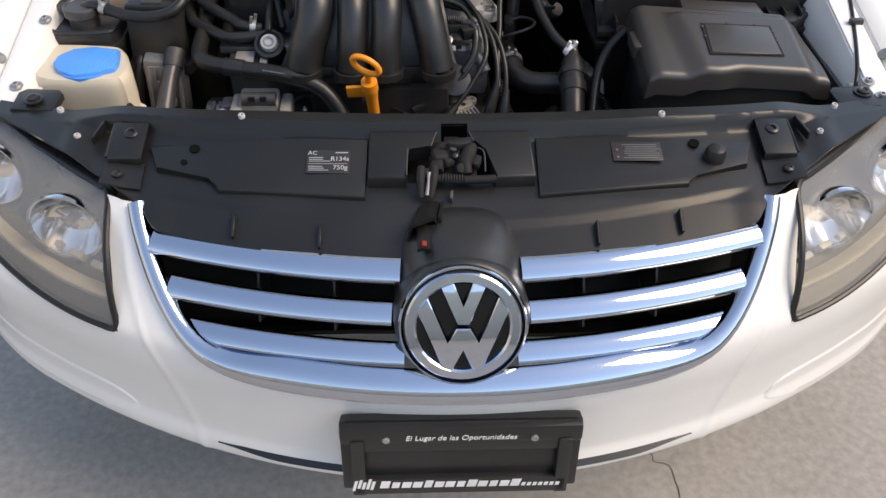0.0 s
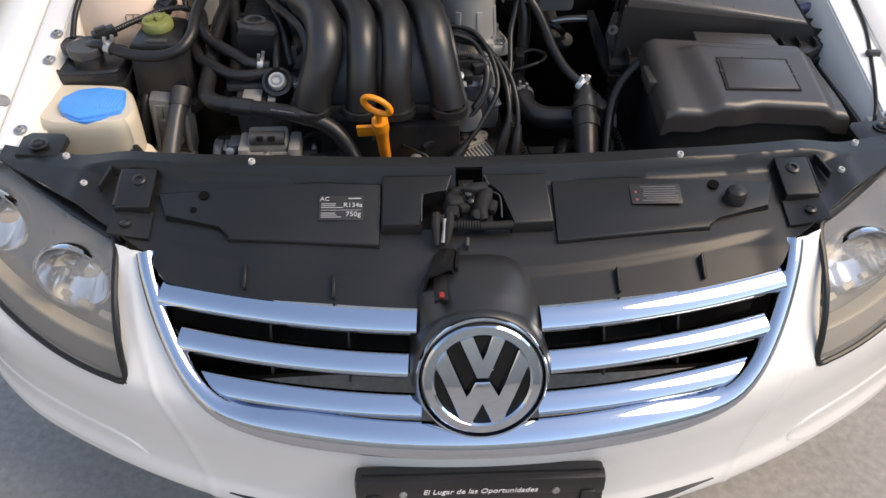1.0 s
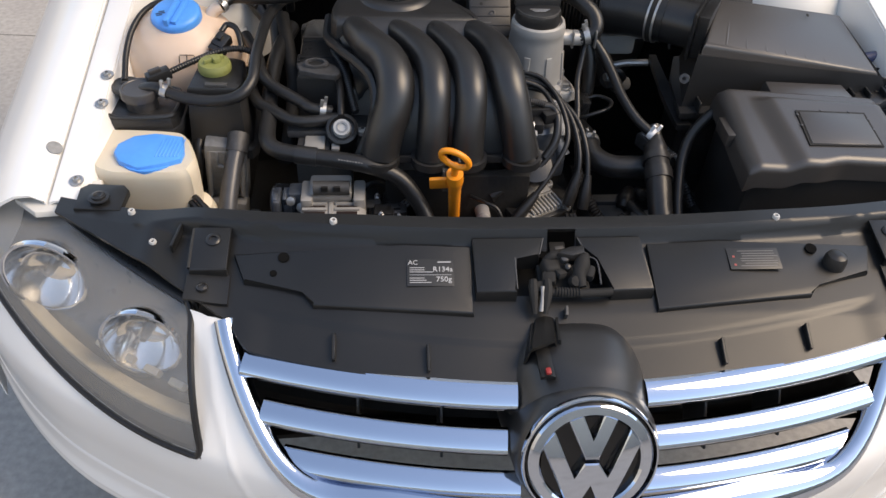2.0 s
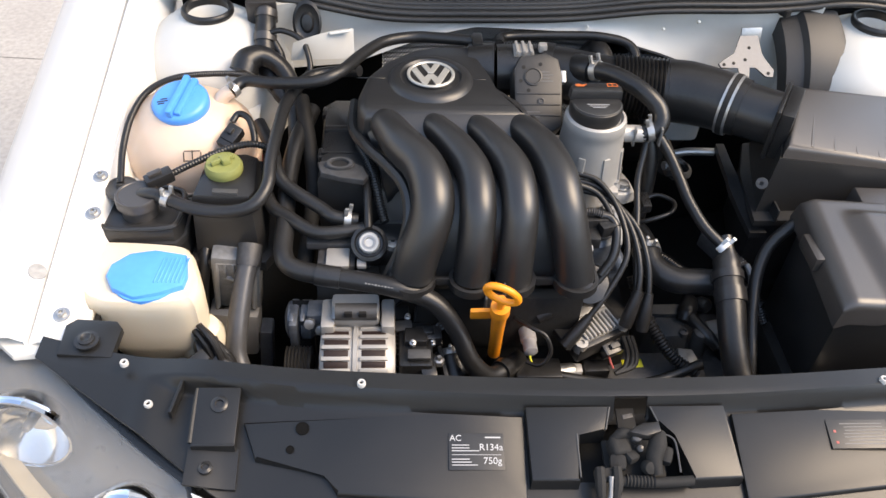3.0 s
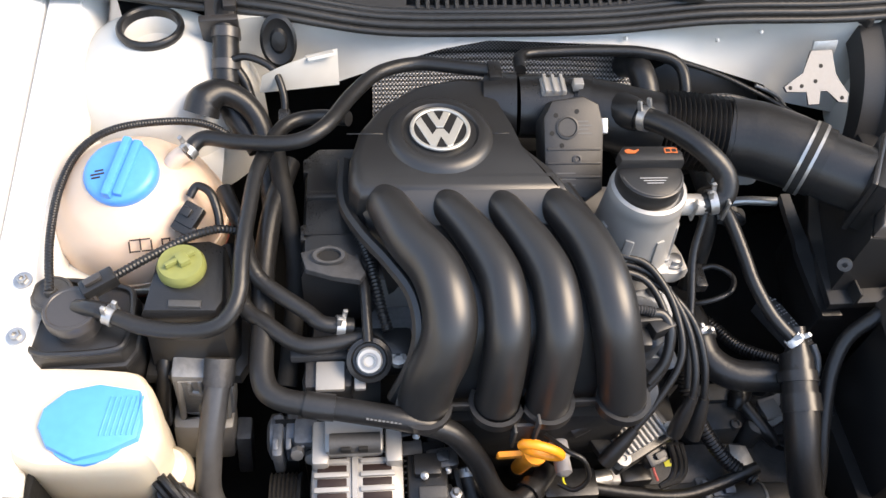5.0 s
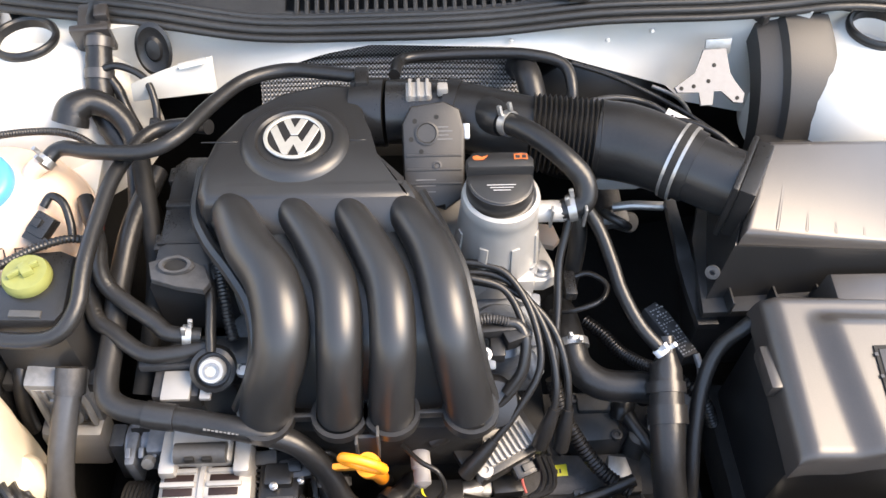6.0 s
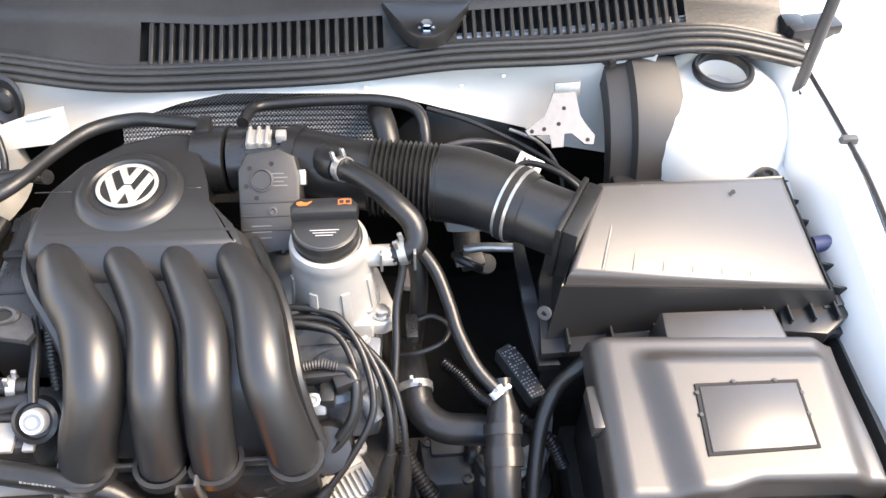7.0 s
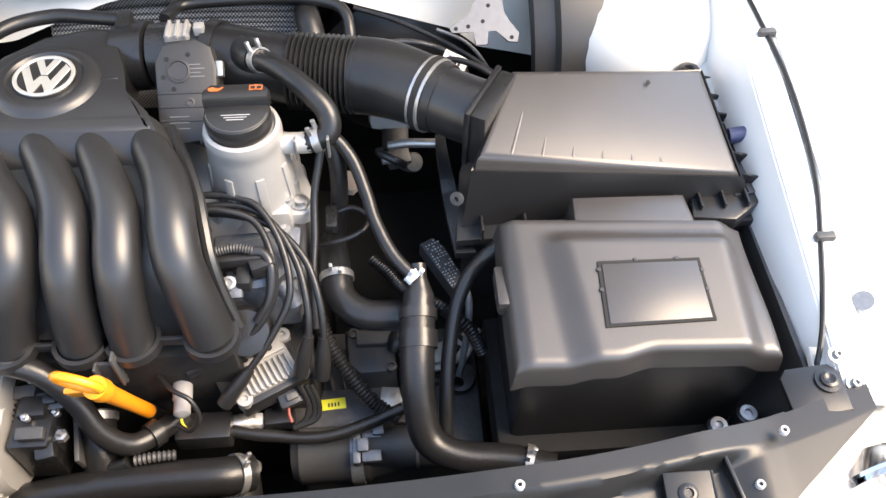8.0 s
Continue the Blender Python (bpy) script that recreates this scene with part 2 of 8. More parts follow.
def block(size, m=None, bevel=0.003, bm=None, taper=1.0, seg=2):
    """A box about its centre with rounded edges; taper narrows the top."""
    own = bmesh.new()
    bmesh.ops.create_cube(own, size=1.0)
    for v in own.verts:
        k = taper if v.co.z > 0 else 1.0
        v.co = Vector((v.co.x * size[0] * k, v.co.y * size[1] * k, v.co.z * size[2]))
    if bevel:
        bmesh.ops.bevel(own, geom=own.edges[:], offset=bevel, segments=seg, profile=0.6, affect="EDGES")
    return merge(own, m, bm)


def merge(own, m=None, bm=None):
    if m is not None:
        own.transform(m)
    if bm is None:
        return own
    me = bpy.data.meshes.new("scrap")
    own.to_mesh(me)
    own.free()
    bm.from_mesh(me)
    bpy.data.meshes.remove(me)
    return bm


def prism(outline, z0, z1, bevel=0.004, m=None, bm=None, inset=0.0, seg=2):
    """An outline in plan raised from z0 to z1, its top edge rounded and drawn in by inset."""
    own = bmesh.new()
    cx = sum(p[0] for p in outline) / len(outline)
    cy = sum(p[1] for p in outline) / len(outline)
    low = [own.verts.new((x, y, z0)) for x, y in outline]
    high = []
    for x, y in outline:
        d = math.hypot(x - cx, y - cy) or 1
        k = 1 - inset / d
        high.append(own.verts.new((cx + (x - cx) * k, cy + (y - cy) * k, z1)))
    n = len(outline)
    own.faces.new(low[::-1])
    top = own.faces.new(high)
    for i in range(n):
        own.faces.new((low[i], low[(i + 1) % n], high[(i + 1) % n], high[i]))
    if bevel:
        bmesh.ops.bevel(own, geom=list(top.edges), offset=bevel, segments=seg, profile=0.5, affect="EDGES")
    return merge(own, m, bm)


def sheet(f, us, vs, thick=0.0, direction=(0, 0, -1)):
    """A surface f(u, v) on a lattice, given thickness along a direction, closed all round."""
    bm = bmesh.new()
    d = Vector(direction) * thick
    top = [[bm.verts.new(Vector(f(u, v))) for v in vs] for u in us]
    nu, nv = len(us), len(vs)
    for i in range(nu - 1):
        for j in range(nv - 1):
            bm.faces.new((top[i][j], top[i + 1][j], top[i + 1][j + 1], top[i][j + 1]))
    if thick:
        low = [[bm.verts.new(v.co + d) for v in row] for row in top]
        for i in range(nu - 1):
            for j in range(nv - 1):
                bm.faces.new((low[i][j], low[i][j + 1], low[i + 1][j + 1], low[i + 1][j]))
        rim = [(i, 0) for i in range(nu)] + [(nu - 1, j) for j in range(1, nv)] + [(i, nv - 1) for i in range(nu - 2, -1, -1)] + [(0, j) for j in range(nv - 2, 0, -1)]
        for (a, b), (c, e) in zip(rim, rim[1:] + rim[:1]):
            bm.faces.new((top[a][b], low[a][b], low[c][e], top[c][e]))
    return bm


def sweep(path, section, outward, bm=None, scale=None):
    """Carries a closed section (across, out) along a path, its second axis held towards outward(i)."""
    bm = bm or bmesh.new()
    rings = []
    n = len(path)
    for i, q in enumerate(path):
        q = Vector(q)
        tan = (Vector(path[min(i + 1, n - 1)]) - Vector(path[max(i - 1, 0)])).normalized()
        out = Vector(outward(i))
        out = (out - tan * out.dot(tan)).normalized()
        across = tan.cross(out)
        s = scale(i) if scale else 1.0
        rings.append([bm.verts.new(q + across * a * s + out * b) for a, b in section])
    k = len(section)
    for a, b in zip(rings, rings[1:]):
        for j in range(k):
            bm.faces.new((a[j], a[(j + 1) % k], b[(j + 1) % k], b[j]))
    bm.faces.new(rings[0][::-1])
    bm.faces.new(rings[-1])
    return bm


def span(a, b, n):
    return [a + (b - a) * i / (n - 1) for i in range(n)]


def ease(a, b, x):
    t = min(1.0, max(0.0, (x - a) / (b - a)))
    return t * t * (3 - 2 * t)


def curve1(table, x):
    """A value read off a table of (x, value) pairs, straight between them."""
    if x <= table[0][0]:
        return table[0][1]
    for (a, p), (b, q) in zip(table, table[1:]):
        if x <= b:
            return p + (q - p) * (x - a) / (b - a)
    return table[-1][1]


def smooth1(table, x):
    """The same table read along a smooth curve."""
    n = len(table)
    k = 0
    while k < n - 2 and x > table[k + 1][0]:
        k += 1

    def slope(i):
        a, b = table[max(i - 1, 0)], table[min(i + 1, n - 1)]
        return (b[1] - a[1]) / (b[0] - a[0])

    (a, p), (b, q) = table[k], table[k + 1]
    h = b - a
    t = min(1.0, max(0.0, (x - a) / h))
    return p * (1 + 2 * t) * (1 - t) ** 2 + q * t * t * (3 - 2 * t) + h * (slope(k) * t * (1 - t) ** 2 - slope(k + 1) * t * t * (1 - t))


def along(a, b, length=0.0):
    """A pose at a whose z axis points to b."""
    d = (Vector(b) - Vector(a)).normalized()
    return Matrix.Translation(a) @ d.to_track_quat("Z", "Y").to_matrix().to_4x4()


def ring(a, b, r, wide, thick=0.0025):
    """A band round the axis from a towards b."""
    return lathe([(r, -wide / 2), (r + thick, -wide / 2), (r + thick, wide / 2), (r, wide / 2), (r, -wide / 2)], along(a, b), 24)


def words(text, size, m, mat, parent, name="lettering", label="", depth=0.0003):
    cu = bpy.data.curves.new(name, "FONT")
    cu.body, cu.size, cu.align_x, cu.align_y, cu.extrude = text, size, "CENTER", "CENTER", depth
    ob = new(name, cu)
    dg = bpy.context.evaluated_depsgraph_get()
    me = bpy.data.meshes.new_from_object(ob.evaluated_get(dg))
    bpy.data.objects.remove(ob)
    me.transform(m)
    me.materials.clear()
    me.materials.append(mat)
    out = new(name, me)
    out.parent = parent
    if label:
        out["label"] = label
    return out


def bars(rows, m, mat, parent, name="print", seed=1):
    """Unreadable print: thin bars (x, y, width, height) on a plane."""
    bm = bmesh.new()
    for x, y, w, h in rows:
        block((w, h, 0.0004), m @ Matrix.Translation((x, y, 0)), 0, bm)
    return part(name, bm, mat, parent)


def hose(name, label, points, r, mat=None, clamps=(), ribs=0.0, pitch=0.004, category="hose", group="engine bay hoses", clamp_mat=None, sides=12):
    """A hose as a thing, with spring clamps at the given fractions of its length."""
    ob = thing(name, label, category, group)
    part("hose_wall", tube(points, r, sides, 7, ribs=ribs, pitch=pitch), mat or RUBBER, ob)
    c = spline(points, 7)
    for f in clamps:
        i = min(max(int(f * (len(c) - 1)), 0), len(c) - 2)
        rad = max(r) if isinstance(r, (list, tuple)) else r
        band = part("clamp", ring(c[i], c[i + 1], rad + 0.0004, 0.009, 0.0018), clamp_mat or STEEL, ob, "springy steel hose clamp")
        m = along(c[i], c[i + 1])
        b2 = bmesh.new()
        for s in (-1, 1):
            block((0.004, 0.012, 0.005), m @ Matrix.Translation((s * 0.005, rad + 0.006, s * 0.003)), 0.0008, b2)
        part("clamp_ear", b2, clamp_mat or STEEL, band)
    return ob


def bolt(name, at, normal, r, mat, label, category="bolt", group="", washer=True, parent=None, head=0.005):
    """A hexagon-headed bolt with its washer."""
    m = along(at, Vector(at) + Vector(normal))
    if parent is not None:
        return part(name, lathe([(r * 1.5, 0), (r * 1.5, 0.0015), (r, 0.0016), (r, head), (r * 0.8, head + 0.001)], m, 6 if not washer else 12), mat, parent, label)
    ob = thing(name, label, category, group)
    if washer:
        part("washer", lathe([(r * 1.7, 0), (r * 1.7, 0.0016), (r * 0.9, 0.0017)], m, 20), mat, ob)
    part("bolt_head", lathe([(r, 0.001), (r, head), (r * 0.82, head + 0.0012), (r * 0.5, head + 0.0012), (r * 0.45, head * 0.5)], m, 6), mat, ob)
    return ob


# ---- the front of the car ----
def face0(z):
    """Depth of the front skin on the car's middle line."""
    return smooth1([(0.34, 0.60), (0.37, 0.565), (0.385, 0.549), (0.405, 0.548), (0.43, 0.556), (0.50, 0.556), (0.55, 0.553), (0.585, 0.556), (0.60, 0.563), (0.65, 0.606), (0.70, 0.652), (0.72, 0.676)], z)


def face(x, z):
    """Front skin: depth at a width and height."""
    a = abs(x)
    return face0(z) + 0.5 * x * x + 1.6 * max(0.0, a - 0.62) ** 2


def grille_foot(x):
    """Lower rim of the grille opening."""
    return 0.578 + 0.137 * (abs(x) / 0.41) ** 8.4


def lamp_low(u):
    return Vector((0.441 + 0.31 * u, 0.657 + 0.10 * u + 0.155 * u * u, 0.590 + 0.018 * u + 0.04 * u * u))


def lamp_high(u):
    return Vector((0.452 + 0.27 * u, 0.782 + 0.20 * u + 0.05 * u * u, 0.716 + 0.003 * u))


def ground():
    bm = sheet(lambda u, v: (u, v, 0.0), [-900, -60, -12, -4, -1.5, 0, 1.5, 4, 12, 60, 900], [-900, -60, -12, -4, -1, 1, 4, 12, 60, 900], 0.3)
    g = solo("ground", bm, CONCRETE, "worn grey concrete yard with fine cracks", "ground", kind="structure")
    rnd = random.Random(4)
    crack = bmesh.new()
    for x0, y0, x1, y1 in ((0.40, 0.85, 0.46, 0.70), (0.46, 0.70, 0.62, 0.30), (-2.2, 2.80, -0.9, 2.79)):
        pts = []
        for i in range(9):
            t = i / 8
            pts.append((x0 + (x1 - x0) * t + rnd.uniform(-0.012, 0.012), y0 + (y1 - y0) * t + rnd.uniform(-0.012, 0.012), 0.0005))
        tube(pts, [rnd.uniform(0.0006, 0.0018) for _ in pts], 5, 3, crack, flat=0.25)
    part("crack", crack, CRACK, g, "thin dark crack in the concrete")


ground()


def bounce_walls():
    """Plain unseen walls, added at a distance to bounce warm light and fill reflections."""
    for name, x0, y0, x1, y1 in (("wall_west", -8.0, -9.0, -8.0, 14.0), ("wall_south", -8.0, -9.0, 10.0, -9.0), ("wall_east", 10.0, -9.0, 10.0, 14.0), ("wall_north", -8.0, 14.0, 10.0, 14.0)):
        dx, dy = abs(x1 - x0) + 0.2, abs(y1 - y0) + 0.2
        solo(name, block((dx, dy, 3.6), pose((x0 + x1) / 2, (y0 + y1) / 2, 1.8), 0.02), BOUNCE_CREAM, "unseen cream wall added to bounce warm light", "wall", kind="structure")


bounce_walls()

car = thing("car_body", "white saloon car front with open engine bay", "car")


def front_skin():
    """The painted bumper and nose, trimmed round the openings for grille and lamps."""
    bm = bmesh.new()

    def at(x, z):
        a = abs(x)
        crease = -0.0020 * math.exp(-((a - curve1([(0.37, 0.355), (0.545, 0.387), (0.652, 0.4225), (0.72, 0.430)], z)) / 0.006) ** 2)
        return (x, face(x, z) + crease, z)

    def field(xs, top, lean=0.0):
        rows = []
        for x in xs:
            h = top(abs(x))
            col = []
            for z in [0.37 + (h - 0.37) * (j / 64) for j in range(65)]:
                edge = lean * max(0.0, z - 0.59) / 0.126 * (abs(x) - 0.409) / 0.032
                col.append(bm.verts.new(at(x + math.copysign(edge, x), z)))
            rows.append(col)
        for p, q in zip(rows, rows[1:]):
            for j in range(64):
                bm.faces.new((p[j], q[j], q[j + 1], p[j + 1]))

    field(span(-0.409, 0.409, 165), lambda a: min(0.718, grille_foot(a) + 0.004))
    for s in (-1, 1):
        field(span(s * 0.409, s * 0.441, 9), lambda a: 0.718, 0.011)
        field(span(s * 0.441, s * 0.86, 72), lambda a: 0.5885 + 0.018 * (a - 0.441) / 0.31 + 0.04 * ((a - 0.441) / 0.31) ** 2)
    bmesh.ops.remove_doubles(bm, verts=bm.verts, dist=0.0004)
    part("bumper", bm, WHITE, car, "white painted front bumper", 60)
    low = sheet(lambda x, z: (x, face(x, 0.372) + 0.07 + (0.372 - z) * 0.6, z), span(-0.8, 0.8, 60), span(0.28, 0.372, 5), 0.01, (0, 1, 0))
    part("lower_lip", low, BLACK, car, "black lower bumper lip")
    # Black strips on the skin stand for the slot's shade; nothing is cut.
    for s in (-1, 1):
        line = [(s * x, face(x, 0.408) - 0.0005, 0.4085) for x in (span(0.335, 0.10, 30) if s < 0 else span(0.10, 0.335, 30))]
        part("slot_shade_strip", sweep(line, [(-0.007, -0.004), (-0.007, 0.0012), (0.007, 0.0012), (0.007, -0.004)], lambda i: (s * 0.2, -0.55, 0.8), scale=lambda i: 0.12 + 0.88 * ease(0.335, 0.24, abs(line[i][0]))), BLACK, car, "raised black strip for the shaded slot above the bumper lip")
    for s in (-1, 1):
        def pad(x, v):
            k = x - 0.450
            hi, lo = 0.424 + 0.034 * (1 - math.exp(-k / 0.022)) + 0.05 * max(0.0, k - 0.1), 0.424 - 0.024 * (1 - math.exp(-k / 0.03)) + 0.03 * max(0.0, k - 0.1)
            z = lo + (hi - lo) * v
            proud = 0.0036 * ease(0.0, 0.06, v) * ease(1.0, 0.94, v) * ease(-0.001, 0.006, k) - 0.0012
            return (s * x, face(x, z) - proud, z)
        part("rubbing_strip", sheet(pad, span(0.451, 0.84, 60), span(0, 1, 15), 0.002, (0, 1, 0)), WHITE, car, "white bumper rubbing strip", 50)


front_skin()


def fender(s):
    """A wing with its inner rail: one section carried along the car."""
    def top(y):
        return 0.742 + 0.20 * (y - 0.98)

    prof = [(0.585, -0.40), (0.600, -0.16), (0.606, -0.045), (0.618, -0.014), (0.624, 0.0), (0.652, 0.003), (0.6595, 0.001), (0.6620, -0.014), (0.6650, -0.014), (0.6670, 0.003), (0.684, 0.012), (0.705, 0.010), (0.726, 0.000), (0.750, -0.019), (0.780, -0.050), (0.810, -0.090), (0.835, -0.145), (0.851, -0.22), (0.858, -0.30), (0.855, -0.40)]

    def f(y, k):
        x, dz = prof[k]
        if s < 0 and k < 3:
            x = (0.66, 0.64, 0.609)[k]
        lean = 0.0 if y > 1.0 else (1.0 - y) * 0.35
        return (s * (x - lean * ease(0.66, 0.86, x)), y, top(y) + dz)

    bm = sheet(f, span(0.955, 1.75, 34), list(range(len(prof))), 0.004, (-s * 0.6, 0, -0.8))
    part("wing", bm, WHITE, car, "white painted front wing", 50)
    rail = prism([(s * 0.600, 0.962), (s * 0.63, 0.945), (s * 0.675, 0.94), (s * 0.71, 0.97), (s * 0.675, 1.0), (s * 0.606, 1.01)], 0.724, 0.733, 0.003)
    part("wing_bracket", rail, WHITE_IN, car, "white front wing bracket")


for side in (-1, 1):
    fender(side)


def bonnet():
    """The raised bonnet on its hinges, out of view: painted skin and inner frame."""
    b = thing("bonnet", "raised white bonnet, out of view, with an added dark pad underneath", "bonnet")
    lift = radians(75)

    def at(x, s, off):
        bow = 0.03 * (1 - (x / 0.7) ** 2)
        return (x, 1.63 - s * math.cos(lift) + (off + bow) * math.sin(lift), 0.95 + s * math.sin(lift) + (off + bow) * math.cos(lift))

    def width(s):
        return 0.68 - 0.06 * s * s

    part("skin", sheet(lambda u, s: at(u * width(s), s, 0.0), span(-1, 1, 25), span(0.0, 1.02, 20), 0.003, (0, -0.8, -0.5)), WHITE, b)
    # Dark pad added out of view, to darken what the bay's plastics reflect.
    part("reflection_pad", sheet(lambda u, s: at(u * (width(s) - 0.05), s, -0.014), span(-1, 1, 25), span(0.03, 0.26, 10), 0.006, (0, -0.8, -0.5)), REFLECTION_PAD, b, "unseen dark pad added near the hinges to darken reflections")
    for u0, u1, s0, s1 in ((-0.86, -0.80, 0.5, 0.96), (0.80, 0.86, 0.5, 0.96), (-0.42, -0.36, 0.5, 0.93), (0.36, 0.42, 0.5, 0.93)):
        part("frame_rib", sheet(lambda u, s: at(u * width(s), s, -0.012 - 0.006 * math.sin(math.pi * (u - u0) / (u1 - u0))), span(u0, u1, 7), span(s0, s1, 12), 0.003, (0, -0.8, -0.5)), WHITE, b)
    rim = [at(-width(s), s, -0.008) for s in span(0.02, 0.99, 14)] + [at(u * width(1.0), 1.0, -0.008) for u in span(-0.95, 0.95, 14)] + [at(width(s), s, -0.008) for s in span(0.99, 0.02, 14)]
    part("rim_fold", tube(rim, 0.010, 8, 2), WHITE, b)


bonnet()


def inner_bay():
    """Painted inner wings, towers and bulkhead, and the dark well below."""
    for s, tx in ((-1, -0.535), (1, 0.523)):
        inner = 0.455
        deck = sheet(lambda x, y: (s * x, y, 0.725 + 0.03 * ease(1.25, 1.5, y) + 0.02 * ease(0.52, 0.62, x) - 0.22 * ease(0.455, 0.40, x)), span(inner, 0.625, 26), span(1.22, 1.62, 20), 0.006)
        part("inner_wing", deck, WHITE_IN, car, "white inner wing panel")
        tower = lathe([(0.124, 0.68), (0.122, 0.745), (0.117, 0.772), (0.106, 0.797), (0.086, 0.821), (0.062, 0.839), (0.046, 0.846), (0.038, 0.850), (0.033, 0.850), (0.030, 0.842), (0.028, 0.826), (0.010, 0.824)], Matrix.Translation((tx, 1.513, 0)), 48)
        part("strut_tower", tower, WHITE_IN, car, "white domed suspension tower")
    cap = [(0.0320, 0.846), (0.0380, 0.849), (0.0400, 0.854), (0.0395, 0.858), (0.0370, 0.8605), (0.0340, 0.8605), (0.0320, 0.858), (0.0320, 0.846)]
    for tx in (-0.535, 0.523):
        part("tower_ring", lathe(cap, Matrix.Translation((tx, 1.513, 0)), 36), RUBBER, car, "dark rubber tower ring")
    low = [(-0.47, 0.745), (-0.40, 0.748), (-0.316, 0.757), (-0.243, 0.788), (-0.18, 0.812), (-0.119, 0.826), (0.05, 0.820), (0.12, 0.806), (0.174, 0.787), (0.277, 0.752), (0.31, 0.722), (0.40, 0.70), (0.48, 0.70)]
    high = [(-0.6, 0.872), (-0.396, 0.866), (-0.264, 0.845), (-0.119, 0.846), (0.1, 0.855), (0.32, 0.869), (0.46, 0.884), (0.62, 0.862)]
    high = [(x, z - 0.007) for x, z in high]
    wall = sheet(lambda x, v: (x, 1.53 + 0.012 * math.sin(3.1 * v) - 0.03 * ease(0.4, 0.5, abs(x)), curve1(low, x) + (curve1(high, x) - curve1(low, x)) * v), span(-0.46, 0.435, 80), span(0, 1, 7), 0.012, (0, 1, 0))
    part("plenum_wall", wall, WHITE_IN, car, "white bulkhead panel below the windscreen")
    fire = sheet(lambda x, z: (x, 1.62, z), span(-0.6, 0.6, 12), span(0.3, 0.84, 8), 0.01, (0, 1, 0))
    part("firewall", fire, DARK, car, "plain black firewall")
    sh = sheet(lambda x, z: (x, 1.585 - 0.03 * math.cos(2.6 * (x + 0.08)) - 0.06 * ease(0.80, 0.68, z), z), span(-0.27, 0.09, 30), span(0.66, 0.818, 14), 0.003, (0, 1, 0))
    part("heat_shield", sh, SHIELD, car, "embossed aluminium heat shield")
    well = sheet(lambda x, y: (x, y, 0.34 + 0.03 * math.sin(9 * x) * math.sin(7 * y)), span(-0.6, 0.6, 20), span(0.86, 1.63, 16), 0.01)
    part("undertray", well, DARK, car, "plain black undertray")
    # Bay sides coloured black and grey to stand for the shade down there.
    for s in (-1, 1):
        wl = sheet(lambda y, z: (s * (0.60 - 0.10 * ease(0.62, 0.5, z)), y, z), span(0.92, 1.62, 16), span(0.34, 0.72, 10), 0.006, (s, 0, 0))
        part("bay_side", wl, DARK if s < 0 else GREYPLASTIC, car, "engine bay side panel with shade put into its colour")
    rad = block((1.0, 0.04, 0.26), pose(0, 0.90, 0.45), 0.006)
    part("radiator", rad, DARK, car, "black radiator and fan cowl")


inner_bay()


